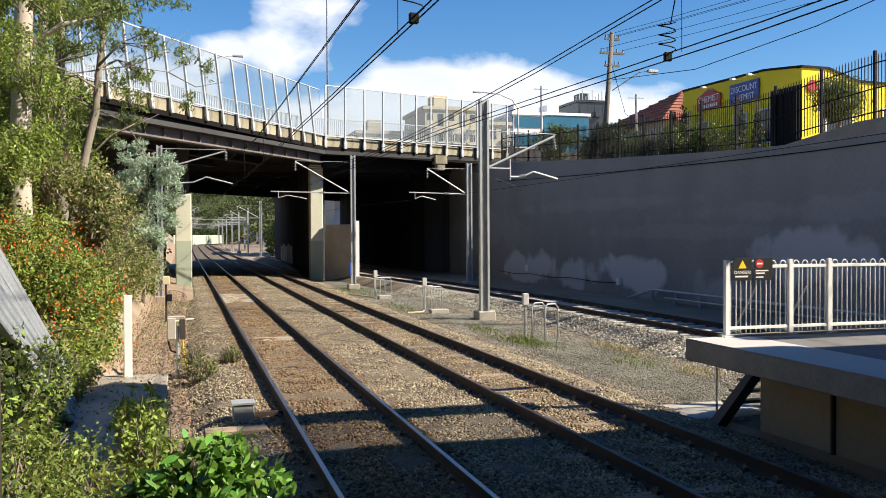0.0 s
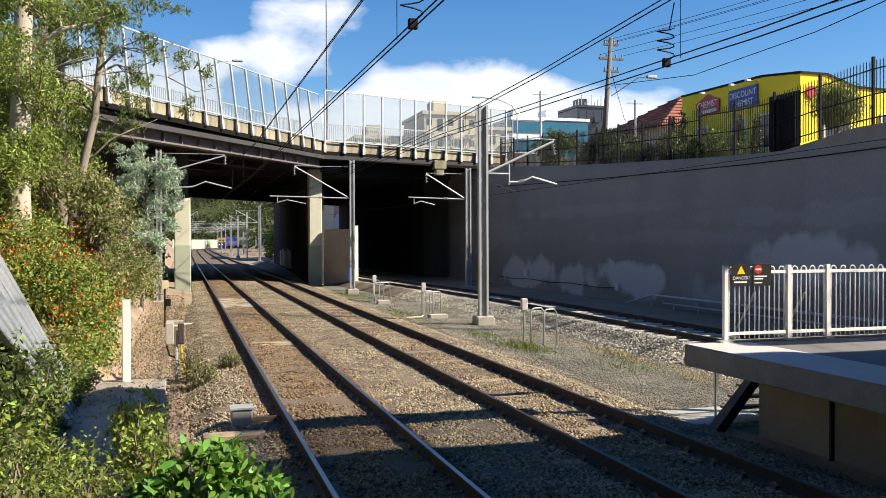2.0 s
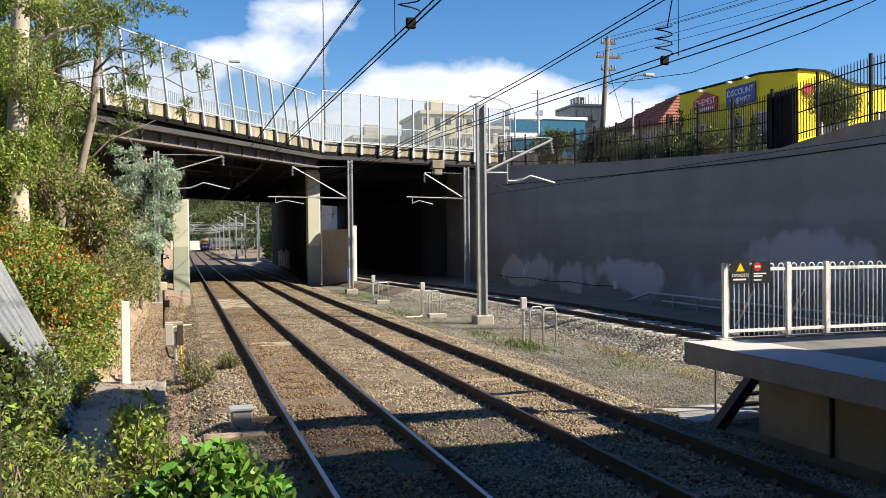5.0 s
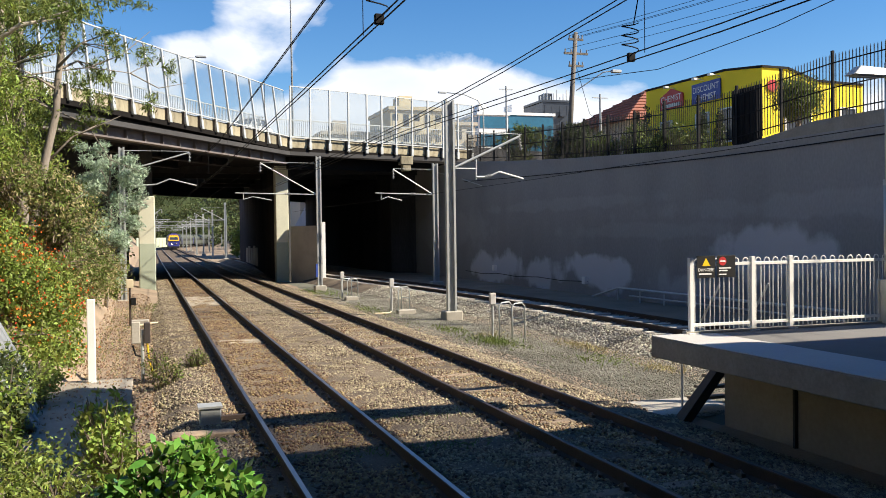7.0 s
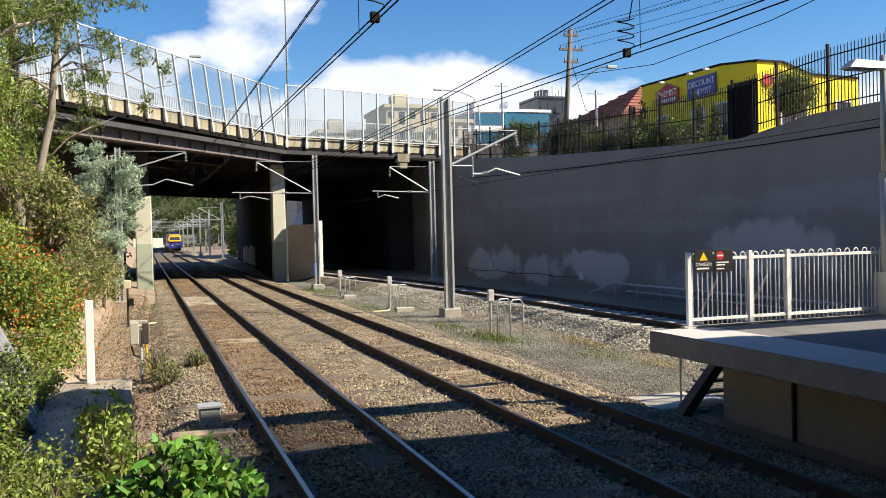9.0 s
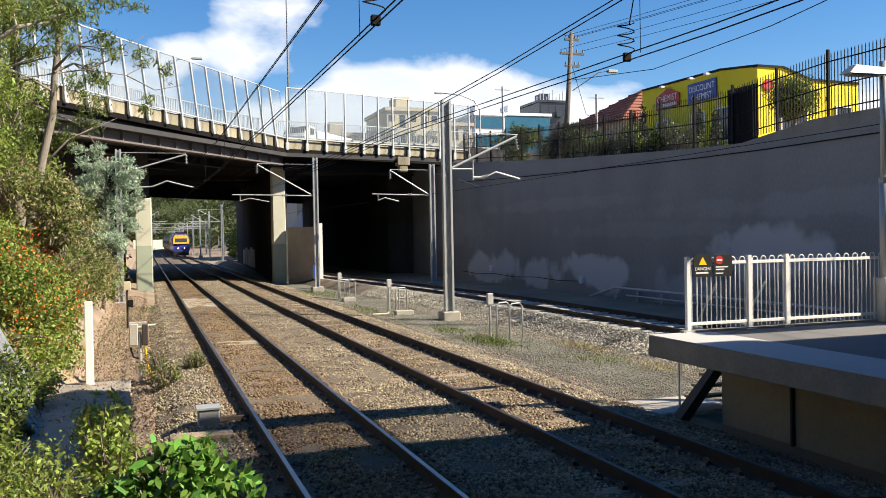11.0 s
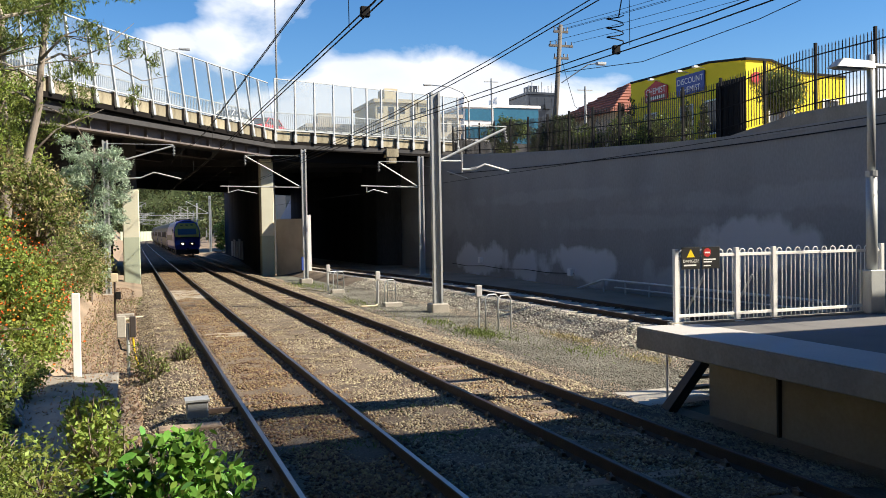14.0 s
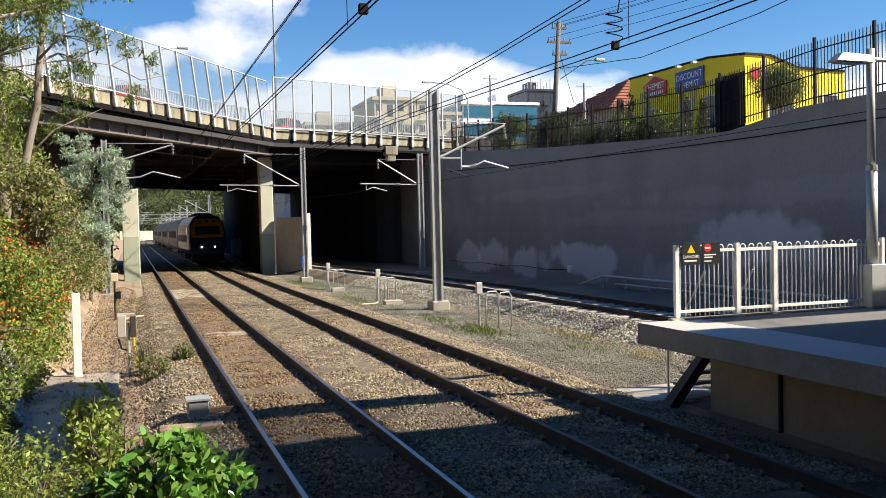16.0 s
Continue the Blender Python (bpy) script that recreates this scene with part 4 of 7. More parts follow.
def sag(y, near, high):
    if near < 5.5 and high > 6:
        return near + (high - near) * min(1.0, ((y - 26) / 24) ** 2) * (0.6 if y < 26 else 1.0)
    if near == 4.8:
        return 4.8 + min(0.3, max(0.0, 0.022 * (y - 7)))
    return near + (high - near) * smooth01((y - 28) / 22)


for i in (1, 2):
    for name, near, high, gap in (("messenger_wire", (5.8, 5.25)[i - 1], 6.65, 0.05), ("contact_wire", (4.86, 4.8)[i - 1], 5.1, 0.04)):
        for side in (-1, 1):
            pts = [(track_x(i, y) + side * gap * 0.5, y, sag(y, near, high) + (side * 0.05)) for y in (-6, 2, 8, 14, 20, 26, 30, 34, 38, 42, 46, 50, 58, 70, 90, 120, 160, 210, 260)]
            wire(name, pts, 0.0085, "dark overhead wire above the railway track", 5)
    for y in (9.5, 18.0, 26.5, 35.0, 43.0, 56.0, 66.0):
        x = track_x(i, y)
        wire("dropper_wire", [(x, y, sag(y, (4.86, 4.8)[i - 1], 5.1)), (x, y, sag(y, (5.8, 5.25)[i - 1], 6.65))], 0.005, "thin dropper between overhead wires", 4)
for side in (-1,):
    wire("contact_wire", [(track_x(3, y) - 0.2, y, 4.7) for y in (-6, 10, 20, 30, 40, 50, 60, 80, 110)], 0.009, "dark overhead wire above the side track")


def jumper(x, y, z_low, z_high):
    pts = [(x + 0.12, y, z_high), (x + 0.05, y, z_low + (z_high - z_low) * 0.55)]
    for k in range(25):
        a = k * 2 * math.pi / 8
        pts.append((x + 0.12 * math.cos(a), y + 0.05 * math.sin(a), z_low + (z_high - z_low) * (0.58 - 0.45 * k / 24)))
    pts.append((x, y, z_low))
    t = thing("jumper_cable", x, y, z_low, "coiled black jumper cable with a clamp on overhead wires", "cable", "jumper cables")
    part("coil", Shape().tube([(p[0] - x, p[1] - y, p[2] - z_low) for p in pts], 0.008, 5), M_WIRE, t)
    part("clamp", Shape().box(-0.04, 0.06, -0.03, 0.03, -0.05, 0.06), M_WIRE, t, bevel=0.01)


jumper(5.78, 9.84, 4.86, 5.62)
jumper(2.27, 8.84, 4.88, 5.8)


# ---- trackside things ----
def marker(x, y, z, h):
    t = thing("junction_post", x, y, z, "thin steel post with a pale junction box on top", "post", "trackside posts")
    part("post", Shape().tube([(0, 0, -0.1), (0, 0, h - 0.2)], 0.035, 8), M_GALV, t)
    part("box", Shape().box(-0.09, 0.09, -0.07, 0.07, h - 0.34, h), M_COPING, t, "pale cabinet", bevel=0.015)
    return t


for x, y in ((9.55, 24.2), (9.25, 34.4), (8.95, 42.5)):
    marker(x, y, -0.4, 1.35)


def hoop(x, y, z, w, h, rz):
    t = thing("hoop_rail", x, y, z, "galvanised tubular hoop rail beside the track", "hoop rail", "hoop rails", rz=rz)
    for yy in (0, 0.55):
        pts = [(-w / 2, yy, -0.1), (-w / 2, yy, h - 0.1), (-w / 2 + 0.1, yy, h), (w / 2 - 0.1, yy, h), (w / 2, yy, h - 0.1), (w / 2, yy, -0.1)]
        part("hoop", Shape().tube(pts, 0.022, 8), M_GALV, t, smooth=True)
    part("cross_tube", Shape().tube([(w / 2, 0, h * 0.55), (w / 2, 0.55, h * 0.55)], 0.018, 6), M_GALV, t)


hoop(10.2, 23.8, -0.4, 0.5, 1.05, 20)
hoop(9.7, 34.2, -0.4, 0.55, 1.0, 20)
hoop(9.35, 42.0, -0.4, 0.6, 1.0, 20)
for x, y, sx, sy in ((9.5, 33.2, 0.7, 0.4), (9.2, 41.6, 0.6, 0.4), (0.9, 30.0, 0.5, 0.4), (-0.3, 33.5, 0.6, 0.4)):
    t = thing("cable_pit", x, y, -0.42, "pale concrete cable pit lid at ground level", "pit", "cable pits")
    part("lid", Shape().box(-sx / 2, sx / 2, -sy / 2, sy / 2, 0, 0.2), M_CONC, t, bevel=0.02)
# white marker post and relay boxes on the bank side
t = thing("white_post", -1.16, 20.0, -0.4, "white painted timber marker post with flaking paint", "post")
part("post", Shape().box(-0.08, 0.08, -0.07, 0.07, 0, 1.82), M_WHITE, t, bevel=0.012)
t = thing("relay_boxes", -0.15, 20.4, -0.4, "two grey relay boxes on a steel post", "relay box")
part("post", Shape().tube([(0, 0, -0.1), (0, 0, 1.1)], 0.035, 8), M_GALV, t)
part("box", Shape().box(-0.22, -0.04, -0.08, 0.08, 0.8, 1.27), M_CONC, t, bevel=0.015)
part("box", Shape().box(0.04, 0.17, -0.08, 0.08, 0.8, 1.25), M_STEELDARK, t, bevel=0.015)
part("conduit", Shape().tube([(0.1, 0, 0.8), (0.14, 0.02, 0.4), (0.24, 0.0, 0.0)], 0.025, 6), M_SIGNYELLOW, t, "yellow conduit")
part("conduit", Shape().tube([(-0.2, 0, 0.76), (-0.14, 0, 0.55), (0, 0, 0.5)], 0.022, 6), M_BLACKPAINT, t)
t = thing("relay_post", -0.62, 33.2, -0.4, "slim post with a small beige box", "relay box")
part("post", Shape().tube([(0, 0, -0.1), (0, 0, 1.5)], 0.035, 8), M_RAILSIDE, t)
part("box", Shape().box(-0.12, 0.12, -0.08, 0.08, 1.35, 1.65), M_CREAM, t, bevel=0.015)
part("box", Shape().box(0.03, 0.2, -0.12, 0.02, 0.75, 1.0), M_BLACKPAINT, t, bevel=0.01)
t = thing("track_box", 0.92, 14.1, -0.2, "small grey metal box beside the rail on sleepers", "track box")
part("body", Shape().box(-0.22, 0.1, -0.16, 0.16, 0, 0.27), M_GALV, t, bevel=0.02)
part("lid", Shape().box(-0.24, 0.12, -0.18, 0.18, 0.27, 0.3), M_GALV, t)
part("arm", Shape().box(0.1, 0.55, -0.04, 0.04, 0.05, 0.12), M_RAILSIDE, t)
t = thing("concrete_block", 0.75, 13.2, -0.42, "long weathered brown block beside the rail", "block")
part("block", Shape().box(-0.5, 0.4, -0.14, 0.14, 0, 0.3), M_SLEEPER, t, bevel=0.02)
for x, y, w, l in ((2.35, 24.6, 1.1, 0.9), (2.4, 41.5, 1.7, 6.0)):
    t = thing("crossing_slab", x, y, -0.2, "pale worn concrete slab between the rails", "slab", "slabs between rails")
    part("slab", Shape().box(-w / 2, w / 2, -l / 2, l / 2, 0, 0.06), M_WORN, t, bevel=0.02)
for pts in ([(-0.4, 32.5, -0.33), (0.1, 33.0, -0.3), (0.6, 33.6, -0.33), (1.0, 34.0, -0.3)], [(0.1, 22.0, -0.37), (0.5, 25, -0.3), (0.9, 27.5, -0.25)], [(9.2, 34.3, -0.36), (8.9, 33.4, -0.33), (8.2, 33.0, -0.3)], [(8.9, 42.4, -0.36), (8.5, 43, -0.33), (7.9, 44, -0.28)]):
    ob = part("cable", Shape().tube(pts, 0.03, 6), M_CREAM, label="yellowish cable conduit lying on the ballast")
    ob["category"], ob["group"] = "cable", "ground cables"
# slab path beside the bank
t = new("pavement_slab")
tagged(t, "weathered concrete path slab beside the bank", "path", kind="structure")
part("slab", Shape().box(-2.4, -0.35, 10.5, 20.3, -0.5, -0.32), M_SLABEDGE, t, bevel=0.02)
# low ramp rail and cable line at the wall's foot
t = thing("ramp_rail", 20.4, 36, -0.42, "low weathered steel rail along the wall foot", "rail")
s = Shape().tube([(0, 2.5, 0.0), (0, 0, 0.55), (0, -14, 0.55)], 0.06, 6).tube([(0, -1, 0.25), (0, -14, 0.25)], 0.04, 6)
for k in range(8):
    s.tube([(0, -k * 1.9, 0), (0, -k * 1.9, 0.55)], 0.04, 6)
part("rail", s, M_GALV, t)
wire("wall_cable", [(20.95, y, 0.35 - 0.004 * y + 0.05 * math.sin(y)) for y in range(40, 60, 3)], 0.02, "black cable fixed along the retaining wall")
wire("wall_cable", [(20.93, y, 5.5 + (wall_top(y) - 5.68) * 0.45) for y in range(-6, 62, 4)], 0.022, "black cable under the wall coping")
for y, z in ((40.2, 0.1), (52.5, 0.35)):
    t = thing("wall_box", 20.9, y, z, "small white junction box on the retaining wall", "junction box", "wall boxes")
    part("box", Shape().box(-0.1, 0.1, -0.18, 0.18, 0, 0.36), M_WHITE, t, bevel=0.015)




# ---- street level behind the wall ----
def picket_of(h):
    k = Shape().box(-0.011, 0.011, -0.011, 0.011, 0.0, h - 0.08).add([(-0.011, -0.011, h - 0.08), (0.011, -0.011, h - 0.08), (0.011, 0.011, h - 0.08), (-0.011, 0.011, h - 0.08), (0, 0, h)], [(0, 1, 4), (1, 2, 4), (2, 3, 4), (3, 0, 4)])
    me = k.mesh("picket")
    me.materials.append(M_BLACKPAINT)
    return me


def fence_foot(y):
    return max(wall_top(y) + 0.16, float(np.interp(y, [0, 24, 26.7, 29], [6.3, 6.27, 6.08, 5.9])))


picket_meshes = picket_of(2.1), picket_of(1.88)
bf = thing("street_fence", WALL_X + 0.2, 0, 0, "black steel picket fence along the top of the wall", "fence")
FY0, FY1 = 16.0, 58.0
n_bays = 17
bay = (FY1 - FY0) / n_bays
post_meshes = [Shape().box(-0.045, 0.045, -0.045, 0.045, -0.1, h).mesh("post", 0.006) for h in (2.2, 1.98)]
for k in range(n_bays + 1):
    y = FY0 + k * bay
    ob = part("post", post_meshes[y > 34], M_BLACKPAINT, bf)
    ob.location = (0, y, fence_foot(y))
    if k < n_bays:
        s = Shape()
        za, zb = fence_foot(y), fence_foot(y + bay)
        for h in (0.25, 1.0, 1.8 if y < 33 else 1.62):
            s.tube([(0, y, za + h), (0, y + bay, zb + h)], 0.022, 4)
        part("rail", s, M_BLACKPAINT, bf)
        for j in range(1, 17):
            yy = y + j * bay / 17
            ob = part("picket", picket_meshes[yy > 34], None, bf)
            ob.location = (0, yy, fence_foot(yy) + 0.01)
# dark sheet screen on the fence
t = thing("shade_cloth_panel", WALL_X + 0.42, 27.3, wall_top(28) + 0.02, "dark cloth screen panel tied behind the fence", "screen")
part("cloth", Shape().box(-0.02, 0.02, -0.1, 1.6, 0.0, 2.3), M_BLACKPAINT, t, bevel=0.008)


def window_unit(parent, m, w, h, name="window", cols=2):
    fr = part(name, Shape().box(-w / 2 - 0.07, w / 2 + 0.07, -0.05, 0.03, -0.07, 0).box(-w / 2 - 0.07, w / 2 + 0.07, -0.05, 0.03, h, h + 0.07).box(-w / 2 - 0.07, -w / 2, -0.05, 0.03, 0, h).box(w / 2, w / 2 + 0.07, -0.05, 0.03, 0, h), M_WHITE, parent)
    fr.matrix_local = m
    for c in range(cols):
        part("pane", Shape().box(-w / 2 + c * w / cols + 0.02, -w / 2 + (c + 1) * w / cols - 0.02, -0.01, 0.01, 0.01, h - 0.01), M_WINDOW, fr)


# yellow shop
shop = thing("yellow_shop", 26.0, 33.0, 6.0, "single-storey shop with bright yellow painted walls", "shop")
def upright(poly, depth, flip):
    """Wall from an outline (u, z), depth thick: along x, or along y when flip."""
    n = len(poly)
    a = [(0, u, z) if flip else (u, 0, z) for u, z in poly]
    b = [(depth, u, z) if flip else (u, depth, z) for u, z in poly]
    return Shape().add(a + b, [tuple(range(n)), tuple(range(2 * n - 1, n - 1, -1))] + [(i, (i + 1) % n, n + (i + 1) % n, n + i) for i in range(n)])


SIDE_TOP = [(0.0, 3.9), (2.6, 4.2), (9.6, 4.32)]
FRONT_TOP = [(0.003, 3.9), (1.4, 3.88), (2.9, 3.38), (5.6, 3.3)]
part("wall", upright([(0, -0.6), (9.6, -0.6)] + SIDE_TOP[::-1], 0.25, True), M_YELLOW, shop, "yellow painted wall")
part("wall", upright([(0.253, -0.6), (5.6, -0.6)] + FRONT_TOP[::-1][:-1] + [(0.253, 3.9)], 0.25, False), M_YELLOW, shop, "yellow painted wall")
part("wall", Shape().box(5.35, 5.6, 0.253, 9.6, -0.6, 3.29), M_YELLOW, shop, "yellow painted wall")
part("wall", Shape().box(0.253, 5.347, 9.35, 9.6, -0.6, 3.29), M_YELLOW, shop)
for tops, flip in ((SIDE_TOP, True), (FRONT_TOP, False)):
    for (u0, z0), (u1, z1) in zip(tops, tops[1:]):
        cap = upright([(u0 - 0.02, z0), (u1, z1), (u1, z1 + 0.1), (u0 - 0.02, z0 + 0.1)], 0.34, flip)
        cap.v = [(x - 0.06, y, z) if flip else (x, y - 0.06, z) for x, y, z in cap.v]
        part("roof_edge", cap, M_BLACKPAINT, shop, "dark blue-black roof edge")
part("roof", Shape().box(0.25, 5.35, 0.25, 9.35, 3.1, 3.25), M_BLACKPAINT, shop)
for y in (2.4, 4.4, 7.6):
    window_unit(shop, pose(-0.03, y, 0.9, 0, 0, -90), 0.95, 1.5)
window_unit(shop, pose(1.9, -0.04, 0.8), 1.3, 1.2)
window_unit(shop, pose(4.7, -0.04, 1.3), 0.8, 0.9)
sgn = part("sign_board", Shape().box(-0.1, -0.03, 2.9, 5.2, 2.98, 3.94), M_BLUE, shop, "blue sign board")
for body, z in (("DISCOUNT", 3.5), ("CHEMIST", 3.07)):
    tx_ = text("lettering", body, 0.42, M_WHITE, sgn, 0, 0, 0)
    tx_.matrix_local = pose(-0.105, 4.05, z, 90, 0, -90)
red = Shape()
red.add([(-0.03, 6.0, 3.05), (-0.03, 8.1, 3.05), (-0.03, 8.1, 3.72), (-0.03, 7.05, 4.08), (-0.03, 6.0, 3.72), (-0.1, 6.0, 3.05), (-0.1, 8.1, 3.05), (-0.1, 8.1, 3.72), (-0.1, 7.05, 4.08), (-0.1, 6.0, 3.72)],
        [(0, 1, 2, 3, 4), (9, 8, 7, 6, 5), (0, 5, 6, 1), (1, 6, 7, 2), (2, 7, 8, 3), (3, 8, 9, 4), (4, 9, 5, 0)])
sgn = part("sign_board", red, M_RED, shop, "red house-shaped sign")
tx_ = text("lettering", "CHEMIST", 0.46, M_WHITE, sgn, 0, 0, 0)
tx_.matrix_local = pose(-0.105, 7.05, 3.42, 90, 0, -90)
part("bars", Shape().box(-0.106, -0.1, 6.2, 7.9, 3.13, 3.3), M_WHITE, sgn, "white bars")
for y in (3.0, 4.3, 6.8):
    part("spotlight", Shape().tube([(0, y, 4.05), (-0.5, y, 4.12)], 0.02, 5).box(-0.65, -0.45, y - 0.1, y + 0.1, 4.04, 4.14), M_WHITE, shop)
part("disc", Shape().tube([(0.55, -0.02, 3.1), (0.55, -0.06, 3.1)], 0.28, 16), M_RED, shop, "red and white round sign")

# tiled house
hs = thing("tiled_house", 27.5, 47.0, 6.8, "brick house with a red terracotta tile roof", "house")
part("wall", Shape().box(0, 10, 0, 9, -0.3, 2.7), M_BEIGE, hs)
rf = Shape().add([(-0.5, -0.5, 2.6), (10.5, -0.5, 2.6), (10.5, 9.5, 2.6), (-0.5, 9.5, 2.6), (4.0, 4.5, 5.3), (6.5, 4.5, 5.3)], [(0, 1, 5, 4), (1, 2, 5), (2, 3, 4, 5), (3, 0, 4), (0, 3, 2, 1)])
roof = part("roof", rf, M_TILE, hs, "red terracotta tile roof")
s = Shape()
for k in range(9):
    f = (k + 0.5) / 10
    s.tube([(-0.5 + f * 4.5, -0.5 + f * 5, 2.63 + f * 2.7), (-0.5 + f * 4.5, 9.5 - f * 5, 2.63 + f * 2.7)], 0.05, 5)
    s.tube([(-0.5 + f * 4.5, -0.5 + f * 5, 2.63 + f * 2.7), (10.5 - f * 4, -0.5 + f * 5, 2.63 + f * 2.7)], 0.05, 5)
part("tile_courses", s, M_TILE, roof)

# wooden power pole with crossarms and lamp
pp = thing("power_pole", 23.4, 45.8, 6.6, "weathered wooden power pole with crossarms and cables", "power pole")
part("pole", Shape().tube([(-0.62, 0, -0.4), (0, 0, 7.5)], 0.17, 12, 0.115), M_WOODPOLE, pp, smooth=True)
for z, w in ((7.1, 0.45), (6.3, 0.75), (5.6, 0.45)):
    part("crossarm", Shape().box(-w, w, -0.06, 0.06, z - 0.06, z + 0.06), M_WOODPOLE, pp)
    for x in (-0.9 * w, -0.4 * w, 0.4 * w, 0.9 * w):
        part("insulator", Shape().tube([(x, 0, z + 0.06), (x, 0, z + 0.25)], 0.04, 6), M_INSUL, pp)
part("lamp_arm", Shape().tube([(0, 0, 4.2), (1.4, -0.6, 5.2), (1.9, -0.8, 5.25)], 0.035, 6), M_GALV, pp)
part("lamp_head", Shape().box(1.8, 2.4, -0.95, -0.7, 5.15, 5.32), M_GALV, pp, bevel=0.03)
for k, (dx, z) in enumerate(((-0.4, 7.3), (0.2, 7.3), (0.4, 7.3), (-0.7, 6.5), (0.7, 6.5))):
    pts = [(23.4 + dx + (34 - 23.4) * f, 45.8 - 60 * f, 6.6 + z + 1.0 * f - 4 * 0.9 * f * (1 - f)) for f in (i / 12 for i in range(13))]
    wire("power_line", pts, 0.012, "thin power line hung from the wooden pole", 4)
pts = [(23.4, 45.8, 11.4), (22.6, 36, 10.2), (21.9, 27, 10.1), (21.4, 18, 10.6), (21.2, 8, 11.6), (21.0, -4, 13)]
wire("power_line", pts, 0.018, "black service cable hung from the wooden pole", 5)
wire("power_line", [(23.4, 45.8, 12.2), (24.6, 46.5, 9.6), (26.8, 47.2, 8.6)], 0.016, "black service cable to the house", 4)
for x, y, h in ((26.0, 47.8, 4.2), (22.9, 55.0, 5.2)):
    t = thing("steel_pole", x, y, wall_top(y), "slim grey steel pole behind the fence", "pole", "steel poles")
    part("pole", Shape().tube([(0, 0, -0.3), (0, 0, h)], 0.07, 8), M_GALV, t)
    part("crossbar", Shape().box(-0.5, 0.5, -0.03, 0.03, h - 0.25, h - 0.19), M_GALV, t)
t = thing("power_pole", 24.5, 20.5, 6.0, "brown wooden pole near the shop", "power pole")
part("pole", Shape().tube([(0, 0, -0.4), (0, 0, 9)], 0.17, 10, 0.14), M_WOODPOLE, t, smooth=True)


def street_lamp(x, y, z, h, reach, rz):
    t = thing("street_lamp", x, y, z, "slim grey street lamp with a curved arm", "street lamp", "street lamps", rz=rz)
    pts = [(0, 0, -0.2), (0, 0, h - 1.2), (-0.15 * reach, 0, h - 0.5), (-0.5 * reach, 0, h - 0.1), (-reach, 0, h)]
    part("pole", Shape().tube(pts, 0.07, 8, 0.035), M_GALV, t, smooth=True)
    part("head", Shape().box(-reach - 0.55, -reach + 0.1, -0.12, 0.12, h - 0.08, h + 0.06), M_GALV, t, bevel=0.03)


street_lamp(9.9, 63.0, 9.5, 12.5, 0.6, 0)
street_lamp(1.4, 58.0, 9.5, 4.6, 1.8, 180)
street_lamp(25.5, 66.0, 8.2, 5.6, 3.2, 0)


# ---- far buildings ----
def block(name, x, y, z, w, d, h, material, label, floors, cols, band=None, rz=0):
    b = thing(name, x, y, z, label, "building", rz=rz)
    part("wall", Shape().box(0, w, 0, d, -9, h), material, b, bevel=0.05)
    part("roof", Shape().box(-0.3, w + 0.3, -0.3, d + 0.3, h, h + 0.5).box(w * 0.3, w * 0.55, d * 0.3, d * 0.6, h + 0.5, h + 2.6), material if band is None else M_WHITE, b)
    fh = h / floors
    for fl in range(floors):
        if band:
            part("window", Shape().box(0.3, w - 0.3, -0.12, 0.05, fl * fh + fh * 0.28, fl * fh + fh * 0.92).box(-0.12, 0.05, 0.3, d - 0.3, fl * fh + fh * 0.28, fl * fh + fh * 0.92), band, b, "blue ribbon window")
            continue
        for c in range(cols):
            x0 = (c + 0.22) * w / cols
            wd = w / cols * 0.5
            win = part("window", Shape().box(x0, x0 + wd, -0.06, 0.06, fl * fh + fh * 0.2, fl * fh + fh * 0.8), M_WINDOW, b)
            if c % 2 == 0:
                part("balcony", Shape().box(x0 - 0.3, x0 + wd + 0.3, -1.1, -0.06, fl * fh + fh * 0.05, fl * fh + fh * 0.14).box(x0 - 0.3, x0 + wd + 0.3, -1.1, -1.02, fl * fh + fh * 0.14, fl * fh + fh * 0.42), material, win)
    return b


block("apartment_building", 33, 122, 6, 8, 12, 14.5, M_CREAM, "cream rendered apartment building with balconies", 5, 5)
block("apartment_building", 41.6, 124, 6, 5, 12, 12.8, M_BEIGE, "beige apartment building with dark windows", 5, 3)
block("apartment_building", 24.5, 128, 6, 8, 14, 11.5, M_BEIGE, "grey-beige apartment building behind the bridge", 4, 4)
block("office_building", 57, 150, 8, 5.8, 14, 16.2, M_WHITE, "white office building with blue ribbon windows", 5, 1, M_BLUEGLASS)
block("office_building", 63.4, 152, 8, 9.4, 14, 16.6, M_BLUEGLASS, "blue glass office building with a white roof edge", 5, 1, M_BLUEGLASS)
tw = block("dark_tower", 86, 185, 8, 7.5, 12, 24.6, M_WINDOW, "dark glass tower with rooftop antennas", 7, 4)
for k in range(9):
    part("antenna", Shape().tube([(0.4 + k * 0.82, 2, 25.0), (0.4 + k * 0.82, 2, 26.2 + (k % 3) * 0.8)], 0.12, 5), M_GALV, tw)
hall = thing("low_hall", 23.0, 140, 7.0, "low grey building with a hipped roof beyond the bridge", "building")
part("wall", Shape().box(0, 24, 0, 12, -3, 8.2), M_BEIGE, hall)
part("roof", Shape().add([(-0.8, -0.8, 8.2), (24.8, -0.8, 8.2), (24.8, 12.8, 8.2), (-0.8, 12.8, 8.2), (3.0, 5, 12.2), (22, 5, 12.2), (22, 7, 12.2), (3.0, 7, 12.2)], [(0, 3, 2, 1), (4, 5, 6, 7), (0, 1, 5, 4), (1, 2, 6, 5), (2, 3, 7, 6), (3, 0, 4, 7)]), M_ASPHALT, hall, "grey hipped roof")
far_wall = new("wall_cutting")
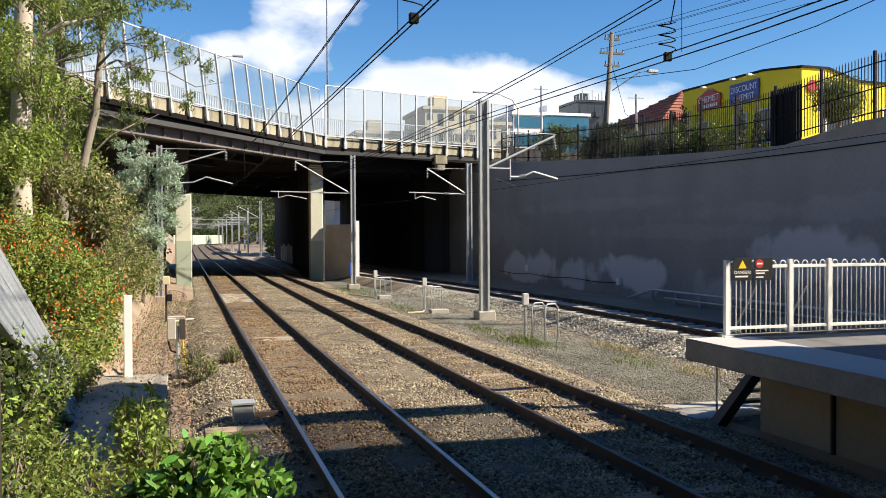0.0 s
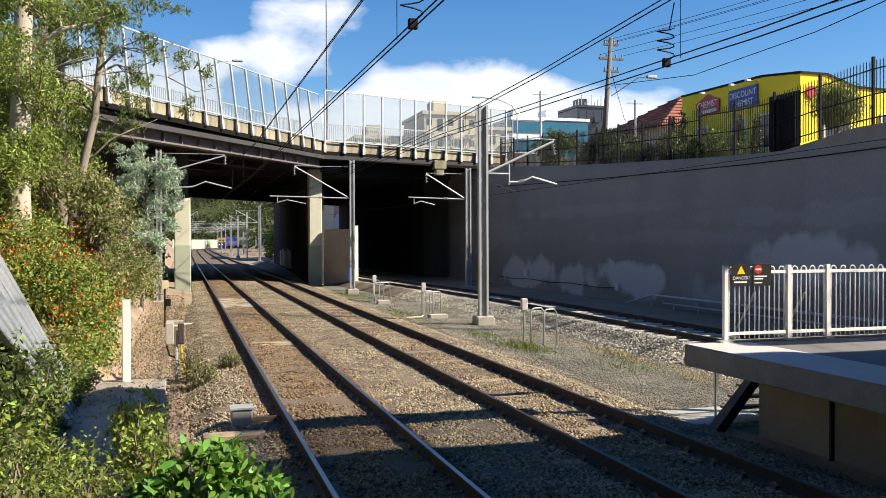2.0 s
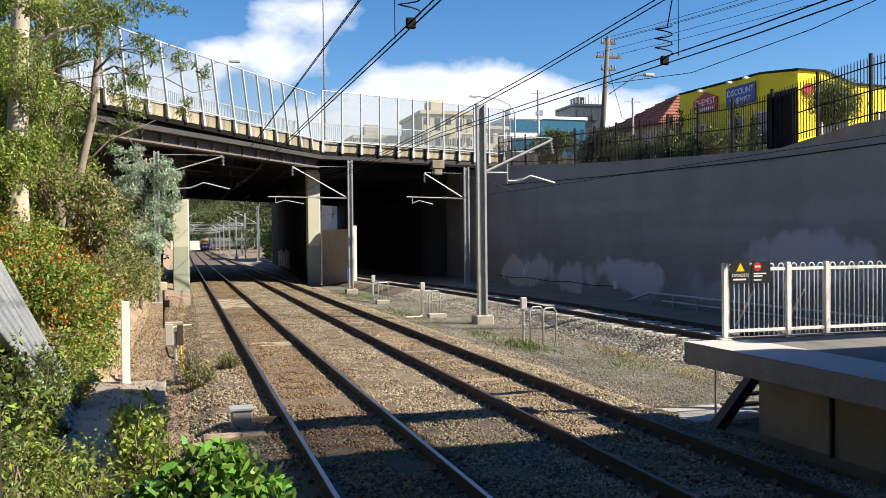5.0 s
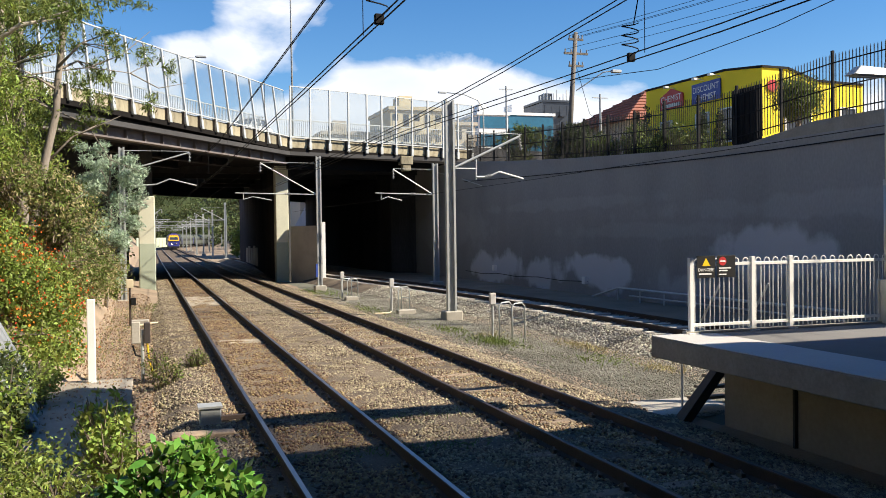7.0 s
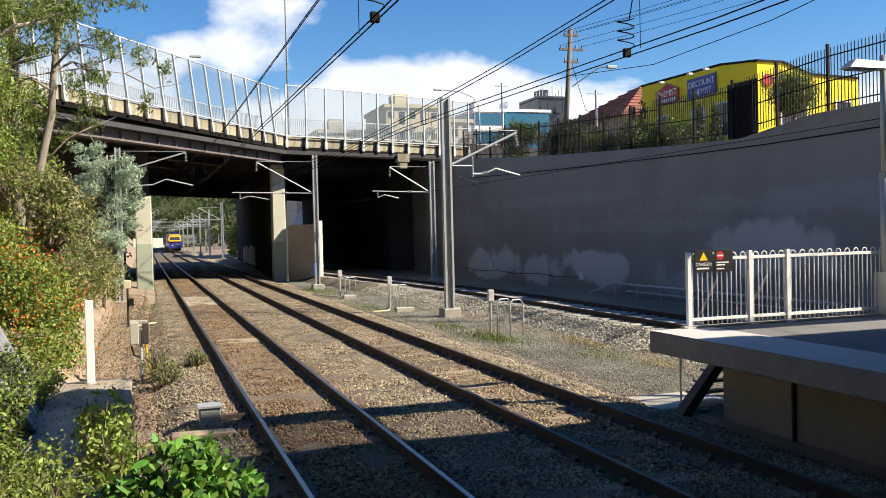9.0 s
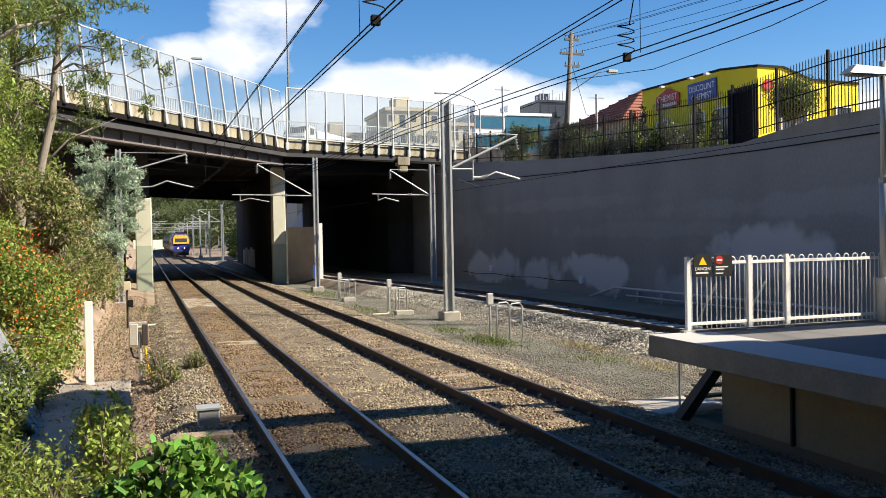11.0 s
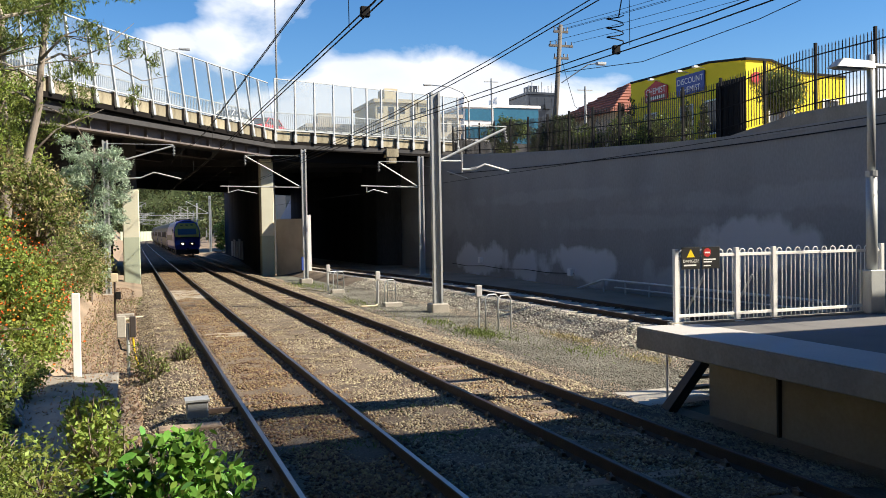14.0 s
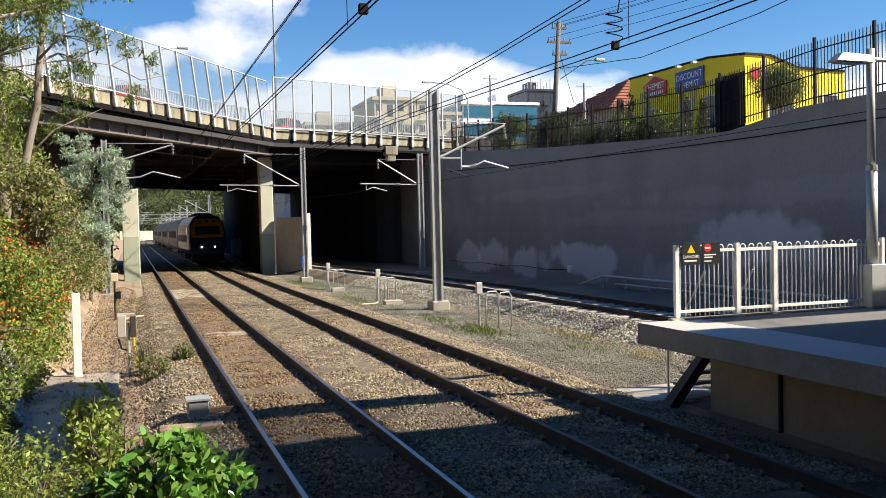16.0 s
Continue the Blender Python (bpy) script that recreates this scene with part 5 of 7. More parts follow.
tagged(far_wall, "pale blue-grey sloping cutting wall beyond the bridge", "wall", kind="structure")
part("wall_face", Shape().add([(19.6, 113, -0.5), (19.0, 127, -0.5), (19.0, 127, 2.4), (19.6, 113, 7.2), (20.4, 113, -0.5), (19.8, 127, -0.5), (19.8, 127, 2.4), (20.4, 113, 7.2)], [(0, 1, 2, 3), (7, 6, 5, 4), (0, 4, 5, 1), (3, 2, 6, 7), (0, 3, 7, 4), (1, 5, 6, 2)]), mat("blue_grey_render", (0.36, 0.40, 0.47), (0.26, 0.29, 0.35), 0.4, 8, 0.85, bump=0.1), far_wall)


# ---- plants ----
def crown(name, parent, rng, n, blobs, size, material, long=2.2, droop=0.3, up=0.6, ovate=False, label="", shell=0.5):
    return part(name, quads_mesh(name, leaves(rng, blob_points(rng, n, blobs, shell), size, long, droop, up, ovate), material), None, parent, label)


def limbs(rng, base, top, r, branches, reach):
    """Tapered, slightly bent trunk with branches."""
    s = Shape()
    b, t = Vector(base), Vector(top)
    pts = []
    for k in range(9):
        f = k / 8
        p = b.lerp(t, f) + Vector((rng.normal(), rng.normal(), 0)) * 0.05 * (1 if 0 < k else 0)
        pts.append(p)
    s.tube(pts, r, 10, r * 0.45)
    tips = []
    for k in range(branches):
        f = rng.uniform(0.35, 0.98)
        p = b.lerp(t, f)
        a = rng.uniform(0, 2 * math.pi)
        q = p + Vector((math.cos(a), math.sin(a), rng.uniform(0.2, 0.9))) * reach * rng.uniform(0.5, 1.0)
        mid = p.lerp(q, 0.5) + Vector((0, 0, 0.12 * reach))
        s.tube([p, mid, q], r * 0.28, 6, r * 0.07)
        tips.append(q)
        for _ in range(2):
            w = q + Vector((rng.normal(), rng.normal(), rng.normal() * 0.5)) * reach * 0.35
            s.tube([mid, mid.lerp(w, 0.6), w], r * 0.12, 4, r * 0.03)
            tips.append(w)
    return s, tips


def tree(name, x, y, z, top, r, n, leaf, size, bark, label, seed, branches=9, reach=2.0, blob=0.9, extra=(), low=0.0):
    rng = np.random.default_rng(seed)
    t = thing(name, x, y, z, label, "tree")
    s, tips = limbs(rng, (0, 0, -0.3), top, r, branches, reach)
    part("trunk", s, bark, t, smooth=True)
    blobs = [(p.x, p.y, p.z, blob * rng.uniform(0.6, 1.2), blob * rng.uniform(0.6, 1.2), blob * rng.uniform(0.4, 0.8)) for p in tips if p.z > low] + list(extra)
    crown("crown", t, rng, int(n * 1.7), blobs, size * 0.55, leaf, 5.0, 0.9, 0.4, shell=0.2)
    return t


# gum trees on the bank
tree("gum_tree", -3.95, 24.0, 1.75, (0.35, 0.0, 12.5), 0.30, 5000, M_LEAF, 0.07, M_BARK_PALE, "tall gum tree with smooth pale bark", 11, 8, 2.2, 0.9, low=5.5)
tree("gum_tree", -4.35, 29.5, 2.1, (0.5, 0.2, 13.0), 0.20, 4000, M_LEAF, 0.07, M_BARK_PALE, "slender gum tree with pale bark", 12, 8, 2.0, 0.9, low=5.0)
tree("bank_tree", -3.5, 28.0, 1.3, (0.1, 0.3, 11.0), 0.22, 3500, M_LEAF, 0.06, M_BARK, "tree with rough brown bark on the bank", 13, 10, 2.0, 0.7, low=4.5)
tree("bank_tree", -3.35, 27.0, 1.2, (1.35, 0.3, 8.2), 0.16, 5200, M_LEAF, 0.06, M_BARK, "leaning tree with brown bark on the bank", 14, 9, 1.7, 0.55, low=5.2,
     extra=[(3.35, 0, 6.75, 0.5, 0.4, 0.5), (4.1, 0, 6.3, 0.3, 0.3, 0.5), (3.0, 0, 8.2, 0.8, 0.4, 0.25), (2.2, 0, 8.4, 0.7, 0.4, 0.4), (2.1, 0.4, 5.35, 0.5, 0.4, 0.4), (3.5, 0.2, 5.4, 0.3, 0.3, 0.35), (1.6, 0.2, 5.9, 0.45, 0.4, 0.5), (0.7, 0.5, 5.0, 0.6, 0.5, 0.5), (1.2, 0.6, 4.5, 0.6, 0.5, 0.45), (1.8, 0.6, 4.9, 0.5, 0.4, 0.4), (0.2, 0.4, 4.3, 0.6, 0.5, 0.6), (-0.4, 0.4, 5.0, 0.6, 0.5, 0.6)])
rng = np.random.default_rng(77)
t = thing("dead_branch", -3.0, 27.2, 5.3, "thin bare branch reaching out from the bank trees", "branch")
s = Shape()
for pts in ([(0, 0, 2.0), (1.5, 0.4, 2.35), (2.6, 0.8, 2.3), (3.6, 1.0, 2.9)], [(1.5, 0.4, 2.35), (2.4, 0.6, 2.8), (3.2, 0.9, 3.6)], [(0.2, 0, 1.2), (1.4, 0.3, 0.7), (2.0, 0.5, -0.3), (2.8, 0.7, -0.6)], [(2.6, 0.8, 2.3), (3.4, 0.9, 1.9), (4.2, 1.0, 2.1)]):
    s.tube(pts, 0.024, 5, 0.007)
part("branch", s, M_BARK, t)

# bank thicket: twiggy grey shrubs, green shrubs, flowering bush
def thicket(name, label, x, y, z, blobs, n, size, leaf, seed, flowers=0, twigs=80, long=2.0, second=None, category="shrub", ovate=False):
    rng = np.random.default_rng(seed)
    t = thing(name, x, y, z, label, category)
    crown("foliage", t, rng, n, blobs, size, leaf, long, 0.2, 0.7, ovate, shell=0.45)
    if second:
        crown("foliage", t, rng, n // 2, blobs, size, second, long, 0.2, 0.7, ovate, shell=0.6)
    if flowers:
        crown("blossom", t, rng, flowers, [(b[0], b[1] - 0.05, b[2], b[3] * 1.1, b[4] * 1.1, b[5] * 1.1) for b in blobs], size * 0.9, M_FLOWER, 1.3, 0, 0.3, label="orange and red blossoms", shell=0.93)["kind"] = "stuff"
    s = Shape()
    bl = np.array(blobs)
    for k in range(twigs):
        b = bl[rng.integers(len(bl))]
        p = Vector((b[0] + rng.normal() * b[3] * 0.25, b[1] + rng.normal() * b[4] * 0.25, max(-0.3, b[2] - b[5])))
        d = Vector(rng.normal(size=3)).normalized()
        q = Vector((b[0] + d.x * b[3], b[1] + d.y * b[4], b[2] + abs(d.z) * b[5]))
        s.tube([p, p.lerp(q, 0.5) + Vector((0, 0, 0.1)), q], 0.022, 4, 0.006)
    if twigs:
        part("undergrowth", s, M_TWIG, t, kind="stuff")
    return t


def bank_blobs(rng, x0, x1, y0, y1, count, r0, r1, ox, oy, oz, lift=0.6):
    out = []
    for _ in range(count):
        x, y = rng.uniform(x0, x1), rng.uniform(y0, y1)
        r = rng.uniform(r0, r1)
        out.append((x - ox, y - oy, bank_height(x, y) + r * lift - oz, r, r, r * rng.uniform(0.7, 1.0)))
    return out


rg = np.random.default_rng(5)
fx, fy = -3.2, 22.0
bl = bank_blobs(rg, -4.6, -1.9, 19.0, 27.5, 16, 0.6, 1.0, fx, fy, bank_height(fx, fy)) + [(-0.5, 1.0, 1.3, 1.2, 1.2, 1.0), (0.4, -0.5, 0.6, 1.0, 1.0, 0.9), (0.9, 1.0, 0.1, 0.8, 0.9, 0.9), (1.35, -0.8, -0.6, 0.55, 0.7, 0.8), (-1.3, -1.5, 1.0, 0.9, 0.9, 0.8)]
thicket("flowering_bush", "sprawling green bush covered in orange and red blossoms", fx, fy, bank_height(fx, fy), bl, 42000, 0.05, M_LEAF_LIGHT, 21, 3800, 120, 1.9, M_LEAF)
fx, fy = -4.2, 33.0
bl = bank_blobs(rg, -7.0, -2.0, 29, 41, 20, 0.8, 1.5, fx, fy, bank_height(fx, fy), 0.8) + [(1.4, 3.0, 1.3, 1.2, 1.2, 1.5), (0.6, -1.0, 2.3, 1.2, 1.2, 1.0), (2.2, 4.0, -0.4, 1.0, 1.2, 1.2)]
thicket("twiggy_shrub", "dense grey-green twiggy shrubs on the bank", fx, fy, bank_height(fx, fy), bl, 34000, 0.055, M_LEAF, 22, 0, 420, 2.4, M_DRYGRASS)
fx, fy = -6.5, 24.0
bl = bank_blobs(rg, -9.5, -4.2, 15, 33, 30, 0.9, 1.7, fx, fy, bank_height(fx, fy), 0.8)
thicket("bank_shrub", "mixed green shrubs high on the bank under trees", fx, fy, bank_height(fx, fy), bl, 36000, 0.062, M_LEAF, 23, 0, 120, 2.2, M_LEAF_LIGHT)
fx, fy = -7.5, 44.0
bl = bank_blobs(rg, -11, -3.5, 32, 50, 26, 1.2, 2.2, fx, fy, bank_height(fx, fy), 1.0)
thicket("bank_shrub", "dark green shrubs and saplings below the bridge", fx, fy, bank_height(fx, fy), bl, 12000, 0.12, M_LEAF_DARK, 24, 0, 60, 2.2, M_LEAF)
# grey twiggy growth that hides the feet of the trunks
fx, fy = -3.2, 25.3
bl = [(rg.uniform(-1.6, 1.3), rg.uniform(-1.0, 1.2), rg.uniform(1.6, 4.0), rg.uniform(0.4, 0.75), rg.uniform(0.4, 0.7), rg.uniform(0.4, 0.6)) for _ in range(26)]
bl = [b for b in bl if b[2] < 4.2 - 0.9 * max(0.0, b[0])]
thicket("twiggy_shrub", "tangled grey-green twiggy shrubs around the tree trunks", fx, fy, bank_height(fx, fy), bl, 15000, 0.045, M_LEAF, 28, 0, 520, 2.6, M_DRYGRASS)
# tall understorey behind the trunks
fx, fy = -5.5, 31.0
bl = [(rg.uniform(-4, 2.2), rg.uniform(-2, 5), rg.uniform(1.2, 9), rg.uniform(0.7, 1.5), rg.uniform(0.7, 1.4), rg.uniform(0.6, 1.1)) for _ in range(48)]
bl = [b for b in bl if b[0] < 2.4 - 0.16 * b[2]]
thicket("understorey_tree", "leafy understorey tree behind the gum trunks", fx, fy, bank_height(fx, fy), bl, 42000, 0.058, M_LEAF_LIGHT, 25, 0, 120, 2.8, M_LEAF, "tree")
fx, fy = -9.0, 36.0
bl = [(rg.uniform(-5, 2.5), rg.uniform(-3, 3), rg.uniform(0, 11), rg.uniform(1.2, 2.2), 1.6, rg.uniform(1.0, 1.6)) for _ in range(22)]
thicket("understorey_tree", "dark leafy tree high on the bank", fx, fy, bank_height(fx, fy), bl, 16000, 0.13, M_LEAF_DARK, 26, 0, 40, 2.4, M_LEAF, "tree")
fx, fy = -3.9, 22.0
bl = [(rg.uniform(-1.6, 0.9), rg.uniform(-1.0, 2.5), rg.uniform(1.5, 8.0), rg.uniform(0.35, 0.8), 0.6, rg.uniform(0.3, 0.6)) for _ in range(26)]
thicket("climbing_foliage", "loose light green foliage around the gum trunks", fx, fy, bank_height(fx, fy), bl, 15000, 0.038, M_LEAF_LIGHT, 27, 0, 60, 2.8, M_LEAF)
# silver wattle in front of the bridge
sw = thing("silver_wattle", -1.7, 39.5, bank_height(-1.7, 39.5), "young wattle tree with silvery feathery foliage", "tree")
rng = np.random.default_rng(31)
s, tips = limbs(rng, (0, 0, -0.3), (0.3, 0, 6.3), 0.09, 16, 1.3)
part("trunk", s, M_BARK, sw, smooth=True)
bl = [(0.2, 0, 5.8, 0.9, 0.9, 0.7), (1.0, 0, 5.2, 0.7, 0.8, 0.8), (-0.4, 0, 5.0, 1.0, 0.9, 0.9), (0.6, 0, 4.4, 0.9, 0.9, 0.8), (0.2, 0, 3.4, 0.9, 0.9, 0.9), (0.7, 0, 2.6, 0.55, 0.8, 0.8), (0.1, 0, 1.8, 0.8, 0.8, 0.8), (1.5, 0, 4.9, 0.35, 0.5, 0.45), (0.6, 0, 1.2, 0.5, 0.7, 0.5)]
bl = [(a, b, c, d * 0.72, e * 0.8, f * 0.72) for a, b, c, d, e, f in bl] + [(p.x, p.y, p.z, 0.42, 0.4, 0.26) for p in tips if p.z > 1 and p.x < 1.7]
crown("crown", sw, rng, 15000, bl, 0.036, M_LEAF_SILVER, 5.2, 0.2, 0.4, shell=0.3)

# corrugated sheet leaning on the bank
cs = thing("corrugated_sheet", -2.75, 15.6, 0.0, "weathered pale corrugated metal sheet lying on the bank", "metal sheet")
cols_ = 16
s = Shape()
a0, a1 = Vector((0.6, 3.1, -0.1)), Vector((0.5, -8.0, 4.2))
down = Vector((0.42, -0.25, -1.5))
verts = []
for k in range(cols_ + 1):
    f = k / cols_
    lift = Vector((0.06, 0, 0.02)) * math.cos(k * math.pi)
    verts += [end + down * f + lift for end in (a0, a1)]
faces = [(2 * k, 2 * k + 1, 2 * k + 3, 2 * k + 2) for k in range(cols_)]
s.add(verts, faces)
s.add([v - Vector((0.012, 0, 0.004)) for v in verts], [tuple(reversed(q)) for q in faces])
M_SHEET = mat("weathered_zinc", (0.66, 0.70, 0.74), (0.36, 0.39, 0.43), 1.0, 14, 0.5, 0.1, bump=0.1)
part("sheet", s, M_SHEET, cs)
for k in range(7):
    o = down * ((k + 0.5) / 7)
    part("rib", Shape().tube([a0 + o + Vector((0.05, 0, 0.01)), a1 + o + Vector((0.05, 0, 0.01))], 0.03, 6), M_SHEET, cs)
part("edge_timber", Shape().tube([(0.55, 3.2, -0.08), (0.45, -8.0, 4.28)], 0.08, 6), M_WOODPOLE, cs, "weathered timber edge")

# low plants near the platform end
for k, (x, y, z, blobs, n, size, leaf, lab, sec) in enumerate((
    (-1.75, 9.3, 0.0, [(-0.5, 0, 0.45, 0.75, 1.2, 0.55), (0.25, 0.3, 0.25, 0.6, 1.0, 0.5), (0.6, -0.6, 0.1, 0.5, 0.7, 0.45), (-0.4, -1.8, 0.35, 0.8, 0.8, 0.5), (0.1, 1.6, 0.1, 0.5, 0.8, 0.4), (-0.9, 1.6, 0.6, 0.6, 0.9, 0.6)  , (0.3, -1.6, 0.15, 0.6, 0.8, 0.45), (0.75, 0.6, 0.15, 0.4, 0.7, 0.45), (-0.2, -2.8, 0.2, 0.8, 0.8, 0.45)], 9000, 0.03, M_LEAF, "low green weeds and seedlings beside the path", M_LEAF_LIGHT),
    (-0.55, 11.6, -0.2, [(0, 0, 0.5, 0.35, 0.6, 0.55), (0.12, -0.8, 0.35, 0.35, 0.5, 0.45), (-0.1, 0.9, 0.3, 0.3, 0.5, 0.4)], 2600, 0.042, M_LEAF_LIGHT, "upright leafy weed beside the path", None),
    (0.35, 19.0, -0.35, [(0, 0, 0.2, 0.35, 0.4, 0.35), (-0.2, 1.0, 0.3, 0.3, 0.4, 0.4)], 700, 0.035, M_LEAF, "small green weed on the ballast edge", M_DRYGRASS),
    (1.0, 20.5, -0.3, [(0, 0, 0.2, 0.3, 0.35, 0.3)], 500, 0.03, M_LEAF, "small green weed tuft on the ballast", None),
    (-1.8, 13.5, -0.1, [(-0.4, 0, 0.3, 0.55, 1.0, 0.5), (-0.6, 2.0, 0.35, 0.5, 1.0, 0.6), (-0.2, 4.0, 0.2, 0.45, 0.7, 0.4)], 7000, 0.035, M_LEAF, "dark green creeper beside the metal sheet", M_LEAF_LIGHT),
    (-2.1, 8.0, 0.2, [(0, 0, 0.7, 0.7, 1.4, 0.8), (0.1, 2.4, 0.8, 0.5, 1.2, 0.7), (0.2, 4.6, 0.5, 0.45, 1.0, 0.6), (-0.2, -1.5, 0.6, 0.6, 1.0, 0.7)], 12000, 0.04, M_LEAF_DARK, "leafy green shrub beside the path", M_LEAF_LIGHT),
)):
    thicket("weed_clump", lab, x, y, z, blobs, n, size, leaf, 40 + k, 0, 60, 2.2, sec, "plant")
gb = thing("glossy_bush", 0.11, 4.7, 0.98, "glossy broad-leaved green bush", "bush")
rng = np.random.default_rng(60)
bl = [(0, 0, 0.35, 0.30, 0.28, 0.26), (-0.2, 0.1, 0.2, 0.25, 0.25, 0.25), (0.22, 0.05, 0.2, 0.22, 0.25, 0.25), (0, 0, 0.0, 0.42, 0.35, 0.25), (0.05, 0, 0.52, 0.14, 0.14, 0.12)]
crown("foliage", gb, rng, 3900, [tuple(v * 1.06 for v in b) for b in bl], 0.036, M_LEAF_GLOSS, 2.1, 0.35, 0.7, True, shell=0.62)
s = Shape()
for k in range(24):
    b = bl[k % 5]
    s.tube([(0, 0, -0.9), (b[0] * 0.5, b[1] * 0.5, 0), (b[0] + rng.normal() * 0.1, b[1] + rng.normal() * 0.1, b[2] + 0.08)], 0.012, 5, 0.004)
part("undergrowth", s, M_TWIG, gb, kind="stuff")
# grass tufts on the gravel and along the bank foot
rng = np.random.default_rng(70)
pts = np.concatenate([np.stack([rng.normal(cx, sx, m), rng.normal(cy, sy, m), np.full(m, zz)], 1) for cx, cy, sx, sy, m, zz in ((9.0, 23.5, 0.4, 1.2, 200, -0.36), (9.6, 21, 0.7, 2.5, 90, -0.37), (8.6, 31, 0.4, 2.5, 120, -0.4), (8.2, 49, 0.5, 1.5, 260, -0.4), (3.0, 11.2, 0.9, 0.15, 260, -0.18), (10.8, 20, 0.3, 3, 200, -0.4), (-1.0, 40, 0.6, 7, 700, -0.35), (-1.2, 26, 0.3, 4, 300, -0.35), (4.0, 13.3, 0.5, 0.2, 60, -0.18))])
bl = leaves(rng, pts + np.array([0, 0, 0.04]), 0.014, 9.0, -1.6, 0.2)
gt = part("grass_tufts", quads_mesh("grass_tufts", bl, M_LEAF), None, label="thin green grass tufts on the gravel", kind="stuff")
gt["category"] = "grass"
pts = np.stack([rng.uniform(-3.0, -0.4, 2600), rng.uniform(4.5, 12, 2600), np.zeros(2600)], 1)
pts[:, 2] = [bank_height(x, y) + 0.08 for x, y, _ in pts]
gt = part("dry_grass", quads_mesh("dry_grass", leaves(rng, pts, 0.025, 7.0, -1.3, 0.2), M_DRYGRASS), None, label="dry straw-coloured grass on the bank", kind="stuff")
gt["category"] = "grass"

# patches of green and straw grass on the gravel strip
rng = np.random.default_rng(72)
for nm, m_, lab, spots in (("grass_patch", M_LEAF, "short green grass patches on the gravel", ((9.2, 23.2, 0.25, 0.7, 500), (9.0, 26.5, 0.2, 0.6, 200), (10.0, 18.6, 0.35, 0.6, 160), (8.5, 35.5, 0.3, 1.5, 260), (8.9, 47.0, 0.5, 2.0, 500), (0.2, 43.0, 0.5, 2.0, 600))),
                           ("straw_patch", M_DRYGRASS, "dry orange-brown grass patches on the gravel", ((10.9, 21.0, 0.15, 0.6, 260), (10.7, 17.0, 0.2, 0.4, 160), (9.6, 24.6, 0.25, 0.5, 90), (0.6, 16.5, 0.2, 2.5, 500)))):
    pts = np.concatenate([np.stack([rng.normal(cx, sx, m), rng.normal(cy, sy, m), np.full(m, -0.36)], 1) for cx, cy, sx, sy, m in spots])
    gt = part(nm, quads_mesh(nm, leaves(rng, pts + np.array([0, 0, 0.05]), 0.02, 8.0, -1.2, 0.2), m_), None, label=lab, kind="stuff")
    gt["category"] = "grass"

# street-level greenery
tree("street_tree", 23.1, 27.3, 6.05, (0.1, 0.0, 1.5), 0.11, 7500, M_LEAF, 0.06, M_BARK, "small round-headed street tree beside the shop", 51, 7, 0.45, 0.35, extra=[(0, 0, 1.6, 0.95, 0.95, 0.75), (0.2, 0, 1.3, 0.95, 0.9, 0.6), (0, 0, 1.7, 0.9, 0.9, 0.7)], low=0.8)
rg = np.random.default_rng(8)
for k, (y0, y1, x, h, lab) in enumerate(((33, 36.0, 21.9, 1.2, "clipped green shrub behind the fence"), (37.5, 42, 22.3, 1.6, "green shrubs behind the black fence"), (43, 48, 22.6, 2.1, "leafy shrubs behind the black fence"), (49, 56, 23.0, 2.4, "dark green trees behind the black fence"))):
    z = wall_top((y0 + y1) / 2)
    bl = [(rg.uniform(-0.4, 0.9), rg.uniform(0, y1 - y0), rg.uniform(0.3, h - 0.4), rg.uniform(0.4, 0.8), rg.uniform(0.5, 0.8), rg.uniform(0.5, 0.8)) for _ in range(12)]
    thicket("street_shrub", lab, x, y0, z, bl, 4500, 0.075, (M_LEAF, M_LEAF, M_LEAF_DARK, M_LEAF)[k], 80 + k, 0, 30, 2.0, M_LEAF_DARK)
for k, (x, y, h) in enumerate(((24.8, 40.6, 2.9), (24.8, 41.6, 2.7), (23.2, 33.4, 1.9), (23.2, 32.2, 1.8))):
    bl = [(0, 0, f * h, 0.35 * (1.1 - f * 0.7), 0.35 * (1.1 - f * 0.7), 0.4) for f in (0.15, 0.35, 0.55, 0.75, 0.93)]
    thicket("conifer_shrub", "slim dark green conifer by the shop wall", x, y, wall_top(y), bl, 1200, 0.06, M_LEAF_DARK, 90 + k, 0, 12, 2.0, None, "tree")

# low growth beside the bridge's pillar
rg = np.random.default_rng(87)
bl = [(rg.uniform(-0.9, 0.1), rg.uniform(-4, 4.5), rg.uniform(0.2, 1.5), rg.uniform(0.4, 0.6), 0.7, rg.uniform(0.35, 0.6)) for _ in range(16)]
thicket("bank_shrub", "green shrubs at the foot of the bank beside the pillar", -1.55, 47.5, bank_height(-1.55, 47.5), bl, 5000, 0.09, M_LEAF, 88, 0, 40, 2.0, M_LEAF_LIGHT)

# leaf and bark litter on the bare earth
rng = np.random.default_rng(71)
pts = np.stack([rng.uniform(-1.6, 0.7, 11000), 12 + 34 * rng.random(11000) ** 1.2, np.zeros(11000)], 1)
pts[:, 2] = [bank_height(x, y) + 0.015 for x, y, _ in pts]
on_slab = np.stack([rng.uniform(-2.3, -0.4, 900), rng.uniform(10.6, 20.2, 900), np.full(900, -0.31)], 1)
pts = np.concatenate([pts, on_slab])
M_LITTER = leafmat("leaf_litter", (0.44, 0.30, 0.19), (0.24, 0.155, 0.10), 0.5)
